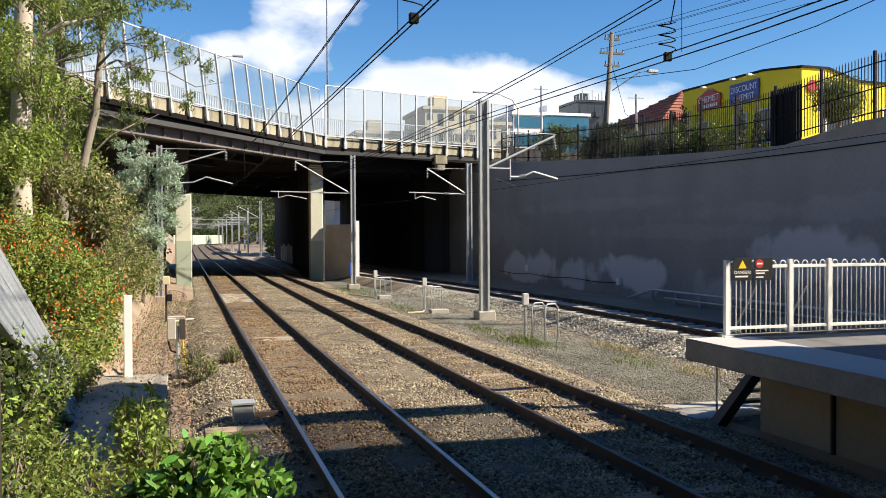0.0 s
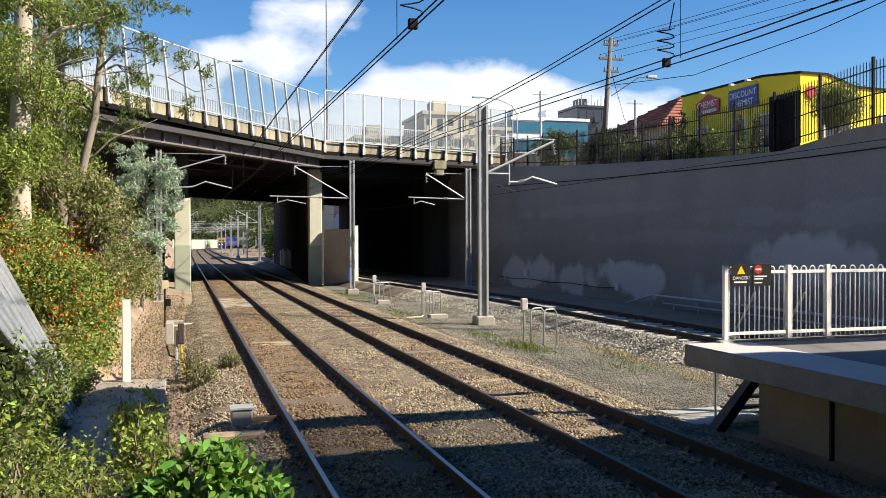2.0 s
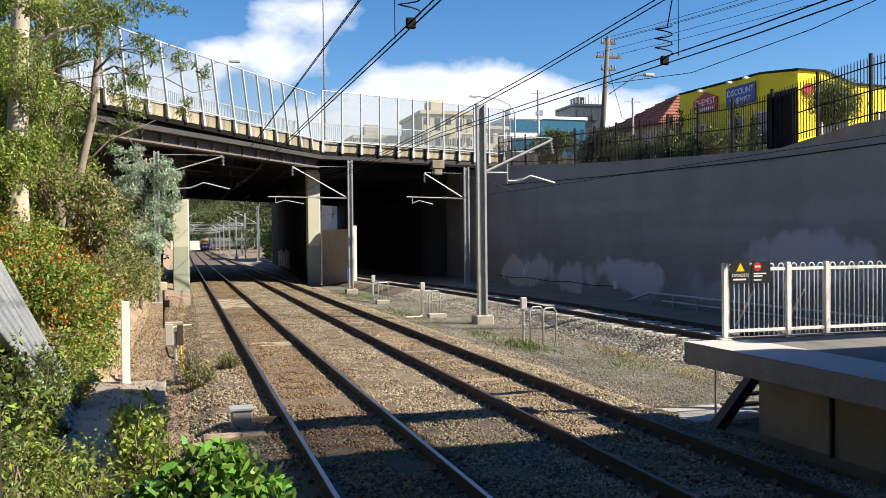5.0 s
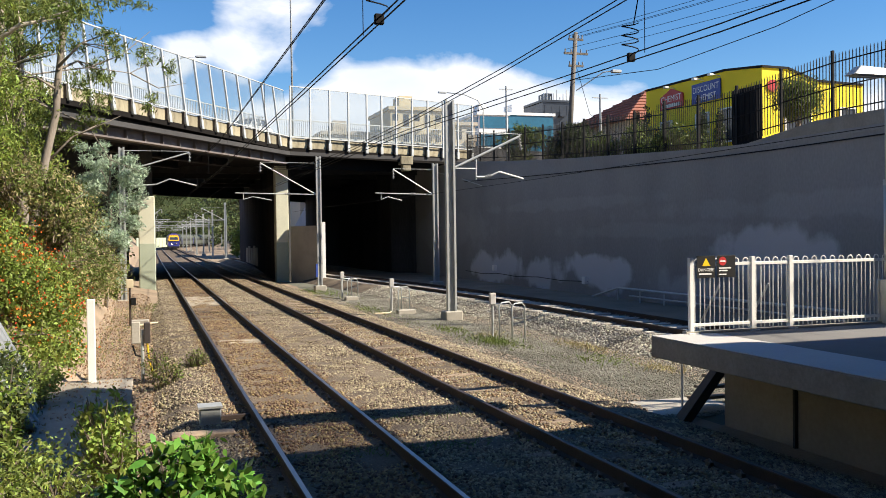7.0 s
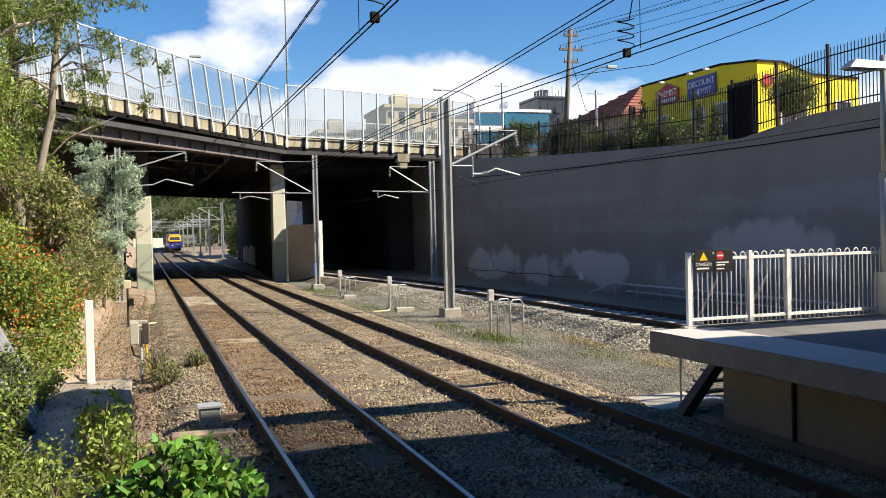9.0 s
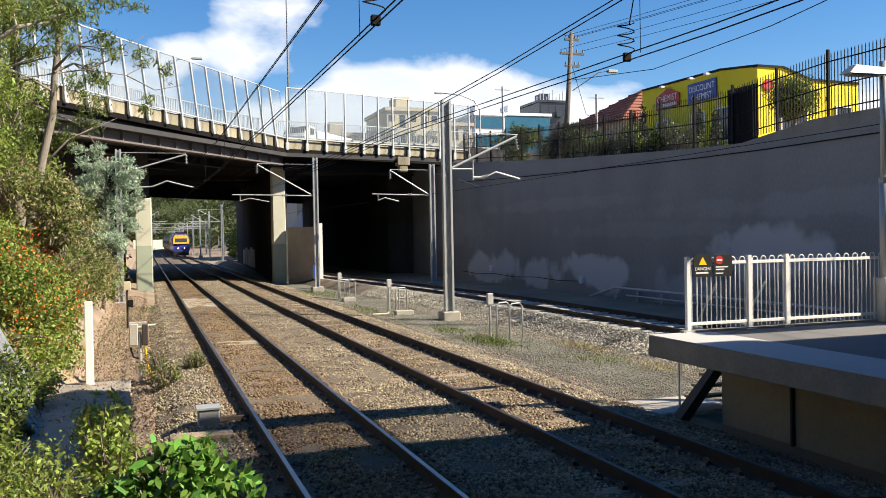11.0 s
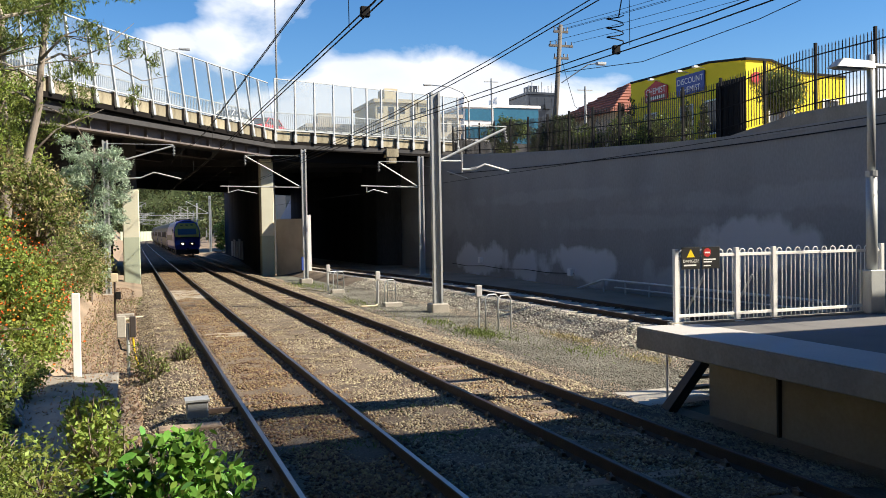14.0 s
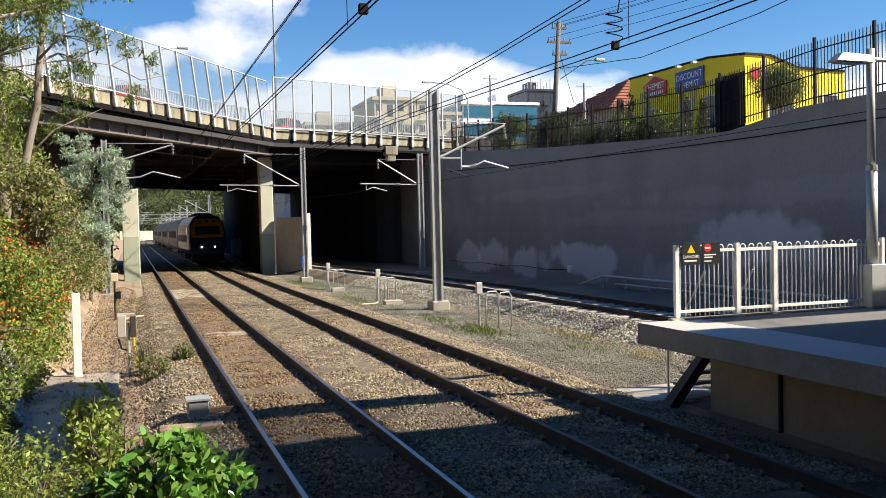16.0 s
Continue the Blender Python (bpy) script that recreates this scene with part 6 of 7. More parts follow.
lt = part("leaf_litter", quads_mesh("leaf_litter", leaves(rng, pts, 0.035, 2.6, 0, 2.5), M_LITTER), None, label="dry brown leaf and bark litter on the earth", kind="stuff")
lt["category"] = "leaf litter"


# ---- train ----
M_TBLUE = mat("train_blue", (0.035, 0.04, 0.22), (0.028, 0.03, 0.17), 0.6, 12, 0.35, bump=0)
M_TYELLOW = mat("train_yellow", (0.66, 0.36, 0.016), (0.58, 0.31, 0.012), 0.6, 12, 0.4, bump=0)
M_TSILVER = mat("train_silver", (0.115, 0.13, 0.105), (0.075, 0.085, 0.07), 0.4, 10, 0.6, 0.0, bump=0, spec=0.3)
M_TDARK = mat("train_underframe", (0.03, 0.03, 0.03), (0.018, 0.018, 0.018), 2, 20, 0.8)
M_HEADLIGHT = glow("headlight", (1.0, 0.82, 0.55), 9.0)
M_HEADSMALL = glow("marker_light", (1.0, 0.78, 0.5), 4.0)
SECTION = [(-1.3, 0.75), (1.3, 0.75), (1.45, 1.1), (1.47, 2.6), (1.36, 3.2), (1.05, 3.7), (0.5, 3.95), (-0.5, 3.95), (-1.05, 3.7), (-1.36, 3.2), (-1.47, 2.6), (-1.45, 1.1)]


def bogie(parent, y):
    b = part("bogie", Shape().box(-1.1, 1.1, y - 1.3, y + 1.3, 0.45, 0.72), M_TDARK, parent)
    for yy in (y - 1.1, y + 1.1):
        part("wheelset", Shape().tube([(-0.82, yy, 0.46), (-0.68, yy, 0.46)], 0.45, 14).tube([(0.68, yy, 0.46), (0.82, yy, 0.46)], 0.45, 14).tube([(-0.7, yy, 0.46), (0.7, yy, 0.46)], 0.08, 8), M_TDARK, b)


def power_car():
    c = thing("power_car", 0, 0, 0, "blue and yellow diesel locomotive at the train's head", "locomotive", "train")
    verts, n = [], len(SECTION)
    for y, sc, set_back in ((0.0, 0.93, 0.85), (0.5, 0.98, 0.5), (1.2, 1.0, 0.15), (2.4, 1.0, 0.0), (17.3, 1.0, 0.0)):
        for u, w in SECTION:
            f = max(0.0, (w - 1.9) / 2.05)
            verts.append((u * sc, y + set_back * f * 1.6, 0.75 + (w - 0.75) * (0.96 + 0.04 * min(1, y / 1.2))))
    faces = [(i * n + j, i * n + (j + 1) % n, (i + 1) * n + (j + 1) % n, (i + 1) * n + j) for i in range(4) for j in range(n)] + [tuple(range(n)), tuple(5 * n - 1 - j for j in range(n))]
    body = Shape().add(verts, faces)
    part("body", body, M_TBLUE, c, "dark blue body")
    ny = lambda z: 0.85 * 1.6 * max(0.0, (z - 1.9) / 2.05)
    nose = Shape()
    prof = [(-1.24, 2.1), (1.24, 2.1), (1.27, 2.6), (1.2, 3.15), (0.9, 3.6), (-0.9, 3.6), (-1.2, 3.15), (-1.27, 2.6)]
    nose.add([(u, ny(w) - 0.05, w) for u, w in prof] + [(u, ny(w) + 0.05, w) for u, w in prof], [tuple(range(8)), tuple(range(15, 7, -1))] + [(i, (i + 1) % 8, 8 + (i + 1) % 8, 8 + i) for i in range(8)])
    front = part("front_panel", nose, M_TYELLOW, c, "yellow upper front")
    ws = Shape()
    prof = [(-0.98, 2.35), (0.98, 2.35), (0.95, 3.0), (-0.95, 3.0)]
    ws.add([(u, ny(w) - 0.08, w) for u, w in prof] + [(u, ny(w), w) for u, w in prof], [(0, 1, 2, 3), (7, 6, 5, 4)] + [(i, (i + 1) % 4, 4 + (i + 1) % 4, 4 + i) for i in range(4)])
    part("windscreen", ws, M_WINDOW, front)
    for x in (-0.55, 0, 0.55):
        part("roof_light", Shape().box(x - 0.12, x + 0.12, ny(3.4) - 0.09, ny(3.4), 3.32, 3.46), M_TDARK, front)
    for x, w_, mt in ((-0.5, 0.15, M_HEADLIGHT), (0.5, 0.1, M_HEADSMALL)):
        part("headlight", Shape().box(x - w_ / 2, x + w_ / 2, -0.06, 0.02, 1.3, 1.41), mt, c, "lit white headlight")
        part("lamp_panel", Shape().box(x - 0.3, x + 0.3, -0.03, 0.02, 1.2, 1.52), M_TDARK, c)
    part("pilot", Shape().add([(-1.25, 0.1, 0.2), (1.25, 0.1, 0.2), (1.2, 0.0, 0.76), (-1.2, 0.0, 0.76), (-1.25, 0.9, 0.2), (1.25, 0.9, 0.2), (1.2, 0.9, 0.76), (-1.2, 0.9, 0.76)], [(0, 1, 2, 3), (5, 4, 7, 6), (1, 5, 6, 2), (4, 0, 3, 7), (3, 2, 6, 7), (4, 5, 1, 0)]), M_TDARK, c)
    part("coupler", Shape().tube([(0, 0.2, 0.75), (0, -0.45, 0.75)], 0.14, 8), M_TDARK, c)
    part("side_stripe", Shape().box(-1.485, -1.45, 2.6, 17.0, 1.7, 2.3).box(1.45, 1.485, 2.6, 17.0, 1.7, 2.3), M_TSILVER, c, "dull grey side panel")
    part("cab_window", Shape().box(-1.49, -1.4, 2.0, 2.9, 2.35, 2.95).box(1.4, 1.49, 2.0, 2.9, 2.35, 2.95), M_WINDOW, c)
    part("roof_unit", Shape().box(-0.7, 0.7, 5, 9, 3.93, 4.12).box(-0.6, 0.6, 11, 14.5, 3.93, 4.1), M_TDARK, c, bevel=0.04)
    bogie(c, 3.4)
    bogie(c, 13.8)
    return c


def carriage():
    c = thing("carriage", 0, 0, 0, "dull grey passenger carriage with dark windows", "carriage", "train")
    part("body", Shape().sweep(SECTION, [pose(0, 0.3, 0), pose(0, 23.7, 0)]), M_TSILVER, c, "dull grey-green fluted body")
    for sx in (-1, 1):
        for k in range(11):
            y = 3.2 + k * 1.65
            part("window", Shape().box(min(sx * 1.44, sx * 1.485), max(sx * 1.44, sx * 1.485), y, y + 1.25, 1.95, 2.65), M_TDARK, c)
        for y in (1.2, 21.8):
            part("door", Shape().box(min(sx * 1.44, sx * 1.485), max(sx * 1.44, sx * 1.485), y, y + 0.85, 0.95, 2.85), M_TBLUE, c, "dark blue door")
    part("gangway", Shape().box(-0.6, 0.6, 0.0, 0.3, 0.8, 3.2).box(-0.6, 0.6, 23.7, 24.0, 0.8, 3.2), M_TDARK, c)
    part("underframe", Shape().box(-1.2, 1.2, 6, 17, 0.35, 0.76), M_TDARK, c)
    bogie(c, 3.2)
    bogie(c, 20.8)
    return c


TRAIN_T = [0, 2, 4, 6.5, 7.5, 9, 11.5, 12, 12.5, 13, 14, 15, 16]
TRAIN_Y = [343, 313, 281, 239, 220, 190, 145, 136, 127, 117.5, 101, 87, 73]


def car_rows(offset, length):
    rows = []
    for k in range(33):
        t = k * 0.5
        y0 = float(np.interp(t, TRAIN_T, TRAIN_Y)) + offset
        a, b = Vector((track_x(2, y0 + 2), y0 + 2, 0)), Vector((track_x(2, y0 + length - 2), y0 + length - 2, 0))
        u = (b - a).normalized()
        p = a - u * 2
        rows.append((t, pose(p.x, p.y, 0, 0, 0, -math.degrees(math.atan2(u.x, u.y)))))
    return rows


MOVES = [(power_car(), car_rows(0, 17.4))]
cars = [carriage()]
for k in range(4):
    cars.append(copy_thing(cars[0], pose(0, 0, 0)))
for k, c in enumerate(cars):
    MOVES.append((c, car_rows(17.5 + 24.1 * k, 24.0)))


# ---- traffic on the bridge ----
def paint(name, c):
    return mat(name, c, tuple(v * 0.85 for v in c), 1.5, 20, 0.25, 0.0, bump=0.0)


M_CARWHITE, M_CARRED, M_CARSILVER = paint("white_car_paint", (0.82, 0.82, 0.80)), paint("red_car_paint", (0.55, 0.025, 0.03)), paint("silver_car_paint", (0.46, 0.46, 0.47))
M_TYRE = mat("tyre_rubber", (0.025, 0.025, 0.026), (0.018, 0.018, 0.018), 6, 50, 0.85, bump=0.1)
M_TAILLAMP = mat("red_lamp_lens", (0.42, 0.015, 0.015), (0.3, 0.01, 0.01), 4, 30, 0.2, bump=0)


def loft(stations):
    """stations: (y, half width at the sill, half width at the top, z0, z1)."""
    ring = []
    for y, a, b, z0, z1 in stations:
        ring += [(-a * 0.96, y, z0), (-a, y, z0 + 0.3 * (z1 - z0)), (-b, y, z1 - 0.05), (-b + 0.09, y, z1), (b - 0.09, y, z1), (b, y, z1 - 0.05), (a, y, z0 + 0.3 * (z1 - z0)), (a * 0.96, y, z0)]
    n = len(stations)
    return Shape().add(ring, [(i * 8 + j, i * 8 + (j + 1) % 8, i * 8 + 8 + (j + 1) % 8, i * 8 + 8 + j) for i in range(n - 1) for j in range(8)] + [tuple(range(7, -1, -1)), tuple(8 * n - 8 + j for j in range(8))])


def wheels(v, half, ys, r=0.32):
    for y in ys:
        for sx in (-1, 1):
            tyre = part("wheel", Shape().tube([(sx * (half - 0.2), y, r), (sx * half, y, r)], r, 18), M_TYRE, v)
            part("rim", Shape().tube([(sx * (half - 0.02), y, r), (sx * (half + 0.012), y, r)], r * 0.62, 12), M_GALV, tyre)


def lamps(v, half, y0, y1, z):
    for sx in (-1, 1):
        part("headlight", Shape().box(sx * (half - 0.28) - 0.16, sx * (half - 0.28) + 0.16, y1 - 0.06, y1 + 0.02, z, z + 0.13), M_WINDOW, v)
        part("tail_light", Shape().box(sx * (half - 0.2) - 0.1, sx * (half - 0.2) + 0.1, y0 - 0.02, y0 + 0.06, z + 0.05, z + 0.25), M_TAILLAMP, v, "red tail light")


def motor_car(label, paint_material, tall=0.0):
    """Front towards +y, standing at z = 0."""
    v = thing("motor_car", 0, 0, 0, label, "car", "traffic on the bridge")
    h = 0.92 + tall * 0.3
    part("body", loft([(-2.12, 0.74, 0.70, 0.38, h - 0.12), (-1.95, 0.84, 0.8, 0.26, h), (-0.9, 0.88, 0.84, 0.22, h + 0.02), (0.8, 0.88, 0.84, 0.22, h), (1.75, 0.85, 0.78, 0.24, h - 0.12), (2.08, 0.74, 0.66, 0.36, h - 0.3)]), paint_material, v)
    top = 1.46 + tall
    y0 = -1.95 if tall else -1.7
    glass_part = part("cabin_glass", loft([(y0, 0.74, 0.68, h - 0.1, h + 0.02), (y0 + 0.5, 0.78, 0.60, h - 0.1, top - 0.04), (0.15, 0.78, 0.60, h - 0.1, top - 0.02), (1.05, 0.76, 0.70, h - 0.12, h + 0.02)]), M_WINDOW, v, "dark window glass")
    part("roof", loft([(y0 + 0.42, 0.60, 0.57, top - 0.06, top - 0.01), (-0.4, 0.63, 0.6, top - 0.06, top + 0.02), (0.22, 0.60, 0.57, top - 0.06, top - 0.01)]), paint_material, v)
    for sx in (-1, 1):
        for ya, yb in ((y0 + 0.05, y0 + 0.48), (-0.42, -0.42), (1.0, 0.2)):
            part("pillar", Shape().tube([(sx * 0.765, ya, h), (sx * 0.60, yb, top - 0.03)], 0.045, 6), paint_material, glass_part)
        part("mirror", Shape().box(sx * 0.95 - 0.09, sx * 0.95 + 0.09, 0.62, 0.72, h + 0.02, h + 0.16), paint_material, v, bevel=0.02)
        part("door_seam", Shape().box(sx * 0.872 - 0.012, sx * 0.872 + 0.012, -0.43, -0.415, 0.35, h - 0.04), M_TYRE, v)
    wheels(v, 0.88, (-1.3, 1.32))
    lamps(v, 0.8, -2.12, 2.05, 0.6)
    return v


def box_truck():
    v = thing("box_truck", 0, 0, 0, "white box truck driving over the bridge", "truck", "traffic on the bridge")
    part("cargo_box", Shape().box(-1.15, 1.15, -4.0, 2.6, 0.6, 1.6), M_WHITE, v, "white cargo box", bevel=0.04)
    part("chassis", Shape().box(-0.5, 0.5, -3.9, 4.3, 0.5, 0.86), M_TYRE, v)
    cab = part("cab", loft([(2.75, 1.05, 1.0, 0.4, 1.9), (3.7, 1.05, 1.0, 0.4, 1.9), (4.35, 1.02, 0.95, 0.4, 1.3), (4.5, 1.0, 0.93, 0.4, 1.05)]), M_WHITE, v, "white cab")
    part("windscreen", Shape().add([(-0.85, 4.36, 1.32), (0.85, 4.36, 1.32), (0.85, 3.80, 1.84), (-0.85, 3.80, 1.84), (-0.85, 4.3, 1.28), (0.85, 4.3, 1.28), (0.85, 3.74, 1.80), (-0.85, 3.74, 1.80)], [(0, 1, 2, 3), (7, 6, 5, 4), (0, 4, 5, 1), (1, 5, 6, 2), (2, 6, 7, 3), (3, 7, 4, 0)]), M_WINDOW, cab)
    for sx in (-1, 1):
        part("side_window", Shape().box(sx * 1.02 - 0.025, sx * 1.02 + 0.025, 3.0, 3.7, 1.2, 1.7), M_WINDOW, cab)
    wheels(v, 1.1, (-2.6, 3.5), 0.42)
    lamps(v, 1.0, -4.0, 4.5, 0.65)
    return v


LANE_BACK = 3.9
LANE_U = (BK - BA).normalized()


def lane_place(d, back=LANE_BACK):
    """Distance along the lane that lies behind the front edge's point d, seen from the platform."""
    p = front(d)[0]
    q = BK + NORMAL_L * back
    det = LANE_U.x * p.y - LANE_U.y * p.x
    return (q.y * p.x - q.x * p.y) / det


def traffic_rows(t_pass, d_pass, speed, start, stop):
    """Drives at an even speed past d_pass at t_pass, from a queue beyond the bridge."""
    q, at, rows = BK + NORMAL_L * LANE_BACK, lane_place(d_pass), []
    for k in range(65):
        t = k * 0.25
        s_ = max(stop, min(start, at - speed * (t - t_pass)))
        p = q + LANE_U * s_
        rows.append((t, pose(p.x, p.y, 9.45, 0, 0, 180 - math.degrees(math.atan2(LANE_U.x, LANE_U.y)))))
    return rows


MOVES.append((motor_car("white hatchback driving over the bridge", M_CARWHITE), traffic_rows(7.5, -10.93, 13.0, 40, -66)))
MOVES.append((box_truck(), traffic_rows(12.3, -13.33, 16.0, 48, -56)))
MOVES.append((motor_car("silver car driving over the bridge", M_CARSILVER), traffic_rows(12.6, -6.03, 14.0, 56, -46)))
MOVES.append((motor_car("white car with red tail lights on the bridge", M_CARWHITE), traffic_rows(15.1, -13.43, 8.0, 62, -60)))
MOVES.append((motor_car("bright red car driving over the bridge", M_CARRED), traffic_rows(15.1, -9.25, 8.0, 68, -60)))
MOVES.append((motor_car("tall dull red van on the bridge", M_CARRED, 0.2), traffic_rows(16.0, 0.70, 9.0, 74, -60)))


# ---- beyond the bridge ----
M_GALVFAR = mat("dull_grey_steel", (0.30, 0.32, 0.32), (0.20, 0.215, 0.215), 2, 40, 0.6, 0.2, bump=0)


def gantry(y, x0, x1, h):
    t = thing("overhead_gantry", 0, y, -0.3, "pale grey steel gantry over the tracks", "gantry", "overhead gantries")
    b = far_bend(y)
    for x in (x0 + b, x1 + b):
        part("leg", Shape().box(x - 0.13, x + 0.13, -0.13, 0.13, 0, h + 0.9), M_GALVFAR, t)
    part("beam", Shape().box(x0 + b, x1 + b, -0.08, 0.08, h - 0.07, h + 0.07), M_GALVFAR, t)
    for tx0 in (2.27, 5.78):
        s = Shape()
        s.tube([(tx0 + b, 0, h - 0.15), (tx0 + b, 0, h - 1.2)], 0.05, 6)
        s.tube([(tx0 + b + 1.4, 0, h - 1.1), (tx0 + b, 0, h - 1.2), (tx0 + b - 0.6, 0, h - 1.3)], 0.04, 6)
        part("registration_arm", s, M_GALVFAR, t)


for y, x0, x1, h in ((165, 8.3, 13.5, 6.2), (190, -0.8, 12.0, 6.4), (215, 8.3, 17.0, 6.2), (245, -0.8, 15, 6.4), (270, 9, 20, 6.4), (295, -0.8, 14, 6.6)):
    gantry(y, x0, x1, h)
md = mast(9.8, 120, -0.3, 7.6, "grey steel mast beyond the bridge", 0.28)
arm(md, -3.2, 6.9, 5.3)
for y in (128, 152, 178, 205, 232):
    md = mast(-0.9 + far_bend(y), y, -0.3, 7.0, "grey steel mast beyond the bridge", 0.22)
    arm(md, 2.5, 6.6, 5.3)
    md = mast(9.3 + far_bend(y), y + 9, -0.3, 7.2, "grey steel mast beyond the bridge", 0.22)
    arm(md, -2.8, 6.7, 5.3)
md = mast(-0.6, 118, -0.3, 7.2, "grey steel mast beyond the bridge", 0.28)
arm(md, 2.6, 6.7, 5.3)
nw = new("wall_noise")
tagged(nw, "pale green panelled noise wall beyond the curve", "wall", kind="structure")
M_PALEGREEN = mat("pale_green_panel", (0.45, 0.50, 0.38), (0.36, 0.41, 0.31), 0.3, 8, 0.8, random_tint=0.15)
pan = Shape().box(0, 3.9, -0.06, 0.06, 0, 3.4).mesh("panel")
pts = [(-3.5 + far_bend(y), y) for y in range(255, 350, 4)]
for (xa, ya), (xb, yb) in zip(pts, pts[1:]):
    ob = part("panel", pan, M_PALEGREEN, nw)
    ob.matrix_world = pose(xa, ya, -0.4, 0, 0, math.degrees(math.atan2(yb - ya, xb - xa)))
    if math.dist((xa, ya), (xb, yb)) > 8:
        break
rng = np.random.default_rng(99)
bl = [(rng.uniform(-70, 150), rng.uniform(370, 430), rng.uniform(1, 30), rng.uniform(4, 8), 5, rng.uniform(3, 6)) for _ in range(190)]
bl += [(rng.uniform(-18, -9), rng.uniform(110, 340), rng.uniform(1, 17), rng.uniform(2, 4), 4, rng.uniform(2, 4)) for _ in range(70)]
bl += [(rng.uniform(14, 40), rng.uniform(175, 330), rng.uniform(1, 15), rng.uniform(2, 4), 4, rng.uniform(2, 4)) for _ in range(50)]
pts = blob_points(rng, 130000, bl, 0.4)
wd = part("far_woods", quads_mesh("far_woods", leaves(rng, pts, 0.5, 1.8, 0.1, 0.5), leafmat("far_leaves", (0.13, 0.16, 0.055), (0.06, 0.08, 0.03), 0.5)), None, label="dense far woodland beyond the railway curve", kind="stuff")
wd["category"] = "woodland"
hill = Shape()
rows = [(x, 440 + 10 * math.sin(x * 0.05), z) for z in (-1, 16 ) for x in range(-160, 260, 12)]
nh = len(rows) // 2
rows = rows[:nh] + [(x, y, 31 + 4 * noise.noise(Vector((x * 0.03, 0, 0)))) for x, y, z in rows[nh:]]
rows += [(x, y + 60, -1) for x, y, z in rows[:nh]]
hill.add(rows, [(i, i + 1, nh + i + 1, nh + i) for i in range(nh - 1)] + [(nh + i, nh + i + 1, 2 * nh + i + 1, 2 * nh + i) for i in range(nh - 1)])
part("backdrop_hill", hill, M_LEAF_DARK, label="dark wooded hill in the distance", kind="structure")["category"] = "hill"
for k, (x, y, seed) in enumerate(((-5.5, 72, 1), (-6.5, 100, 2), (14, 140, 3), (17, 165, 4))):
    rg = np.random.default_rng(200 + seed)
    bl = [(rg.normal() * 1.5, rg.normal() * 2.5, rg.uniform(0.6, 4.5), rg.uniform(0.8, 1.6), 1.4, rg.uniform(0.8, 1.4)) for _ in range(9)]
    thicket("track_shrub", "green shrub beside the tracks beyond the bridge", x, y, -0.4, bl, 2500, 0.22, M_LEAF, 210 + seed, 0, 10, 1.8, M_LEAF_LIGHT)


# ---- stones and sleepers ----
def stones(name, rng, xy, z_of, size, material, label):
    """Small angular stones as one mesh: squashed, turned octahedra."""
    n = len(xy)
    base = np.array([(1, 0, 0), (-1, 0, 0), (0, 1, 0), (0, -1, 0), (0, 0, 1), (0, 0, -1)], float)
    tri = np.array([(0, 2, 4), (2, 1, 4), (1, 3, 4), (3, 0, 4), (2, 0, 5), (1, 2, 5), (3, 1, 5), (0, 3, 5)])
    v = base[None] * rng.uniform(0.55, 1.15, (n, 6, 1)) * rng.uniform(0.6, 1.3, (n, 1, 3))
    a = rng.uniform(0, 2 * math.pi, n)
    b = rng.uniform(-0.9, 0.9, n)
    ca, sa, cb, sb = np.cos(a), np.sin(a), np.cos(b), np.sin(b)
    x, y, z = v[..., 0], v[..., 1], v[..., 2]
    x, z = x * cb[:, None] - z * sb[:, None], x * sb[:, None] + z * cb[:, None]
    x, y = x * ca[:, None] - y * sa[:, None], x * sa[:, None] + y * ca[:, None]
    s = (size * rng.uniform(0.55, 1.25, n))[:, None]
    zz = np.array([z_of(px, py) for px, py in xy])
    co = np.stack([x * s + xy[:, :1], y * s + xy[:, 1:], z * s * 0.8 + zz[:, None]], -1).reshape(-1, 3)
    f = (tri[None] + (np.arange(n) * 6)[:, None, None]).reshape(-1)
    me = bpy.data.meshes.new(name)
    me.vertices.add(n * 6)
    me.vertices.foreach_set("co", co.astype(np.float32).ravel())
    me.loops.add(len(f))
    me.loops.foreach_set("vertex_index", f.astype(np.int32))
    me.polygons.add(n * 8)
    me.polygons.foreach_set("loop_start", np.arange(n * 8, dtype=np.int32) * 3)
    me.polygons.foreach_set("loop_total", np.full(n * 8, 3, dtype=np.int32))
    me.update(calc_edges=True)
    me.materials.append(material)
    ob = part(name, me, None, label=label, kind="stuff")
    ob["category"] = "ballast stones"


def profile_z(rows):
    xs_, zs_ = [r[0] for r in rows], [r[1] for r in rows]
    return lambda x: float(np.interp(x, xs_, zs_))


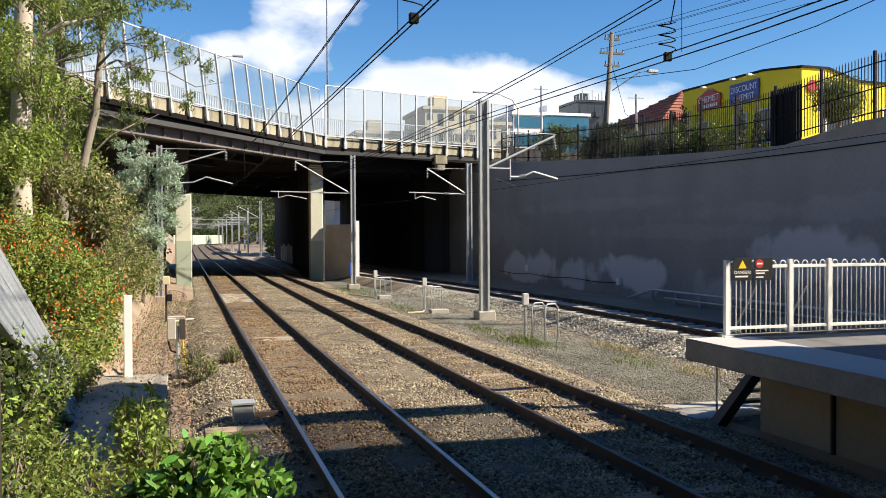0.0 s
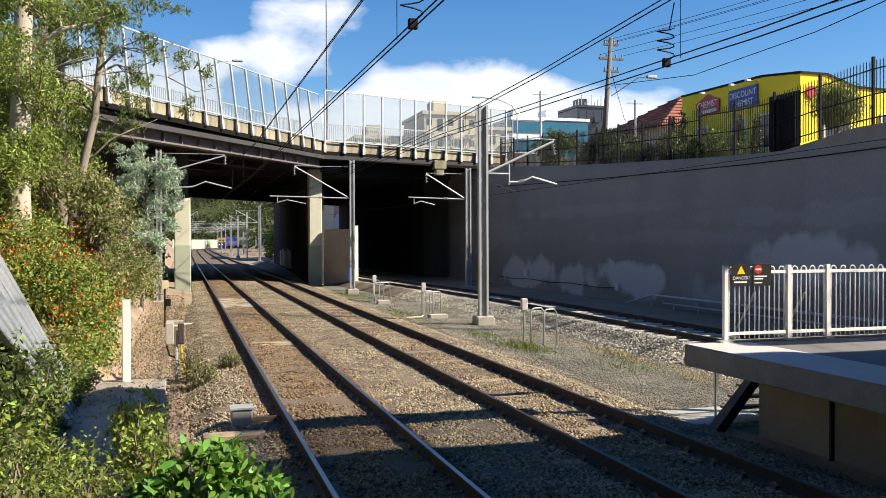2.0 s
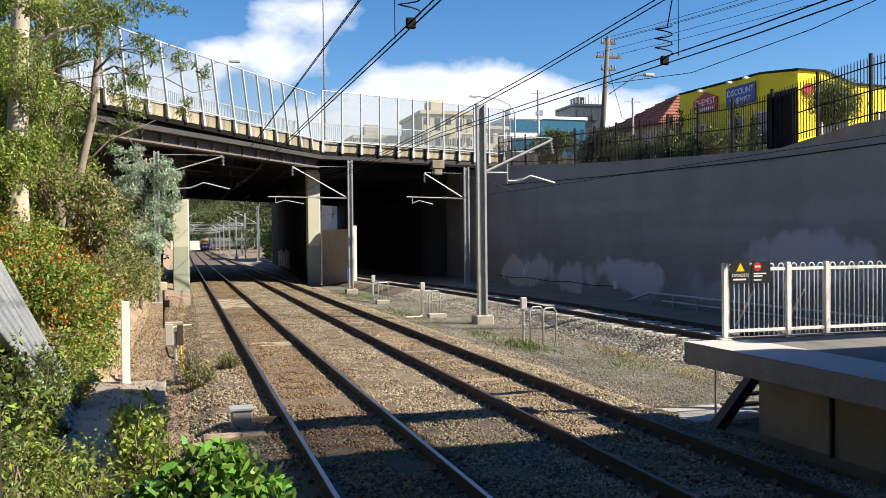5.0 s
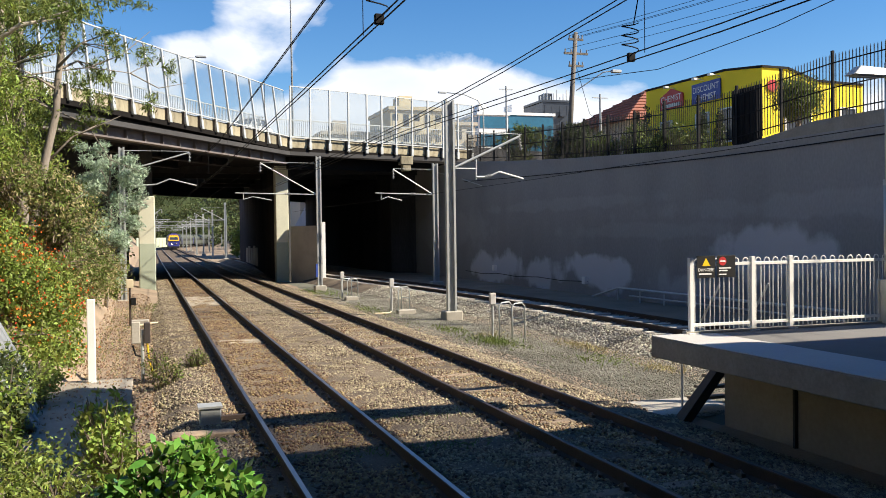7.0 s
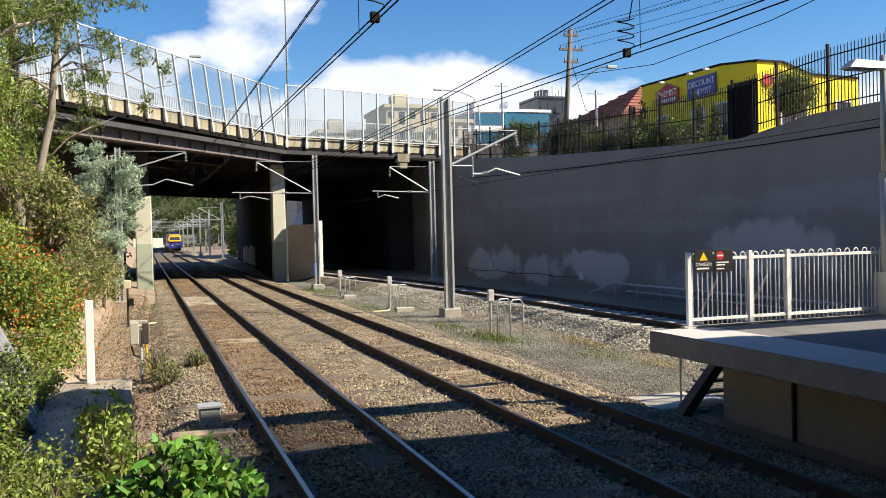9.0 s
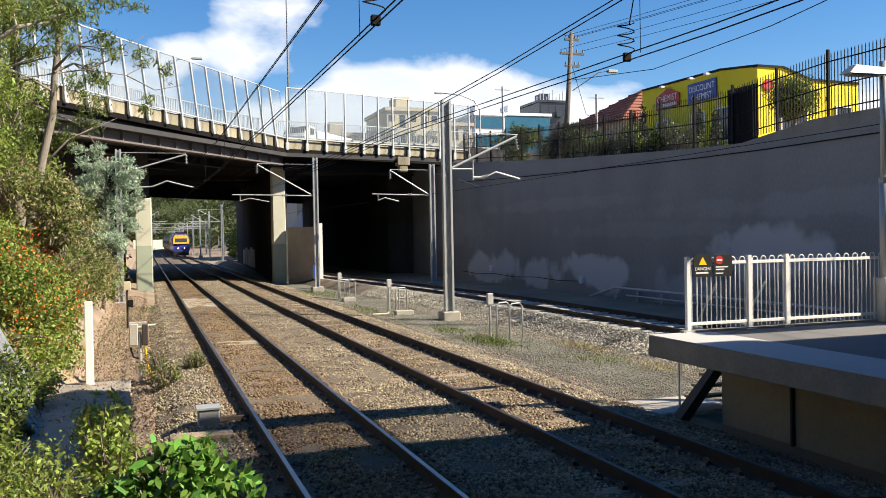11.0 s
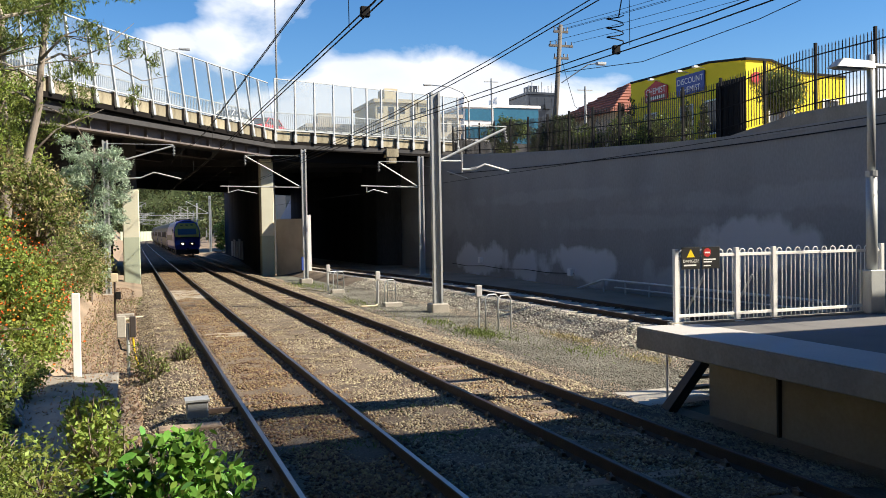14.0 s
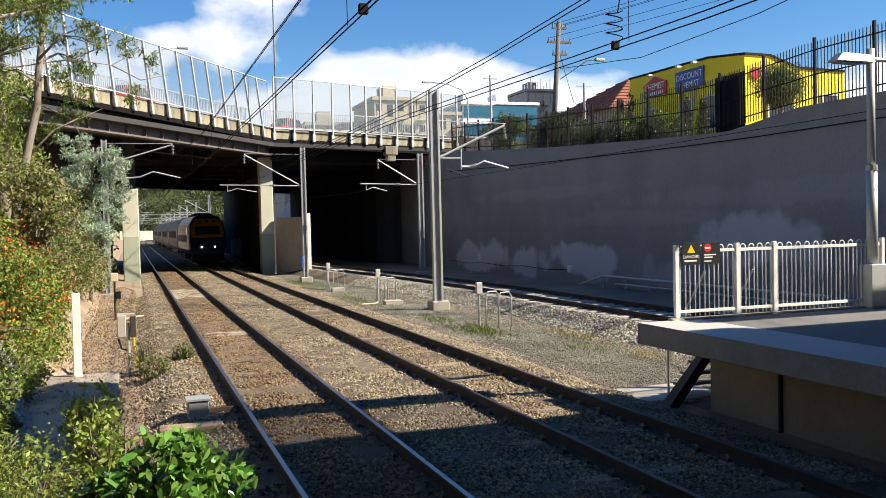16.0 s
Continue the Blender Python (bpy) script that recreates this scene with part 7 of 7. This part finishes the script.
rng = np.random.default_rng(300)
pz = profile_z(bed12(0))
ya = 7.5 + 62 * rng.random(175000) ** 2.0
xy = np.stack([rng.uniform(0.1, 8.3, len(ya)), ya], 1)
by_rail = np.min(np.abs(xy[:, :1] - np.array([1.518, 3.022, 5.028, 6.532])), 1)
xy = xy[(by_rail > 0.2) | (rng.random(len(xy)) < 0.2)]
ya = xy[:, 1]
inside = (np.abs(xy[:, 0] - 2.27) < 0.95 + 0.3 * rng.random(len(ya))) | ((np.abs(xy[:, 0] - 5.78) < 0.9) & (rng.random(len(ya)) < 0.45))
for keep, m_, lab in ((inside, M_STONE_RUST, "rust-stained brown ballast stones between the rails"), (~inside, M_STONE, "loose beige-grey ballast stones between the tracks")):
    stones("ballast_stones", rng, xy[keep], lambda x, y: pz(x) + 0.03 * noise.noise(Vector((x * 1.7, y * 1.7, 3))), 0.036, m_, lab)
ya = 12.5 + 34 * rng.random(26000) ** 1.4
off = rng.uniform(-3.05, -1.27, len(ya))
xy = np.stack([np.array([track_x(3, y) for y in ya]) + off, ya], 1)
p3 = profile_z([(x - 14.0, z) for x, z in bed3(0)])
stones("ballast_stones", rng, xy, lambda x, y: p3(x - track_x(3, y)) + 0.03 * noise.noise(Vector((x * 1.7, y * 1.7, 3))), 0.052, M_STONE_PALE, "pale grey ballast stones on the side track's bank")
ya = 12 + 30 * rng.random(3000)
xy = np.stack([rng.uniform(-0.9, 0.3, len(ya)), ya], 1)
stones("scattered_stones", rng, xy, lambda x, y: bank_height(x, y) + 0.01, 0.035, M_STONE, "scattered stones and bark on the earth")

ya = 12.5 + 34 * rng.random(42000) ** 1.4
xy = np.stack([rng.uniform(8.1, 11.5, len(ya)), ya], 1)
stones("gravel_stones", rng, xy, lambda x, y: -0.375 + 0.02 * noise.noise(Vector((x, y, 2))), 0.024, M_STONE_GREY, "small grey stones on the gravel strip")
pale_sleeper = sleeper_mesh.copy()
pale_sleeper.materials[0] = mat("pale_sleeper", (0.58, 0.54, 0.47), (0.42, 0.38, 0.32), 4, 50, 0.9, bump=0.4, random_tint=0.2)
for i, ya, yb in ((1, 5.0, 140.0), (2, 5.0, 140.0), (3, 5.0, 110.0)):
    count = int((yb - ya) / 0.6)
    for k in range(count):
        m = track_pose(i, ya + k * 0.6)
        for nm, me in (("sleeper", sleeper_mesh), ("rail_clips", clip_mesh)):
            if nm == "rail_clips" and k > 75:
                continue
            ob = part(nm, pale_sleeper if i == 3 and nm == "sleeper" else me, None, tracks[i])
            ob.matrix_world = m @ pose(0, 0, 0.012 * math.sin(k * 2.3) + (0.04 if i == 3 and nm == "sleeper" else 0), 0, 0, 0.6 * math.sin(k * 1.7))


def motions():
    for ob, rows in MOVES:
        walk(ob, rows)


motions()
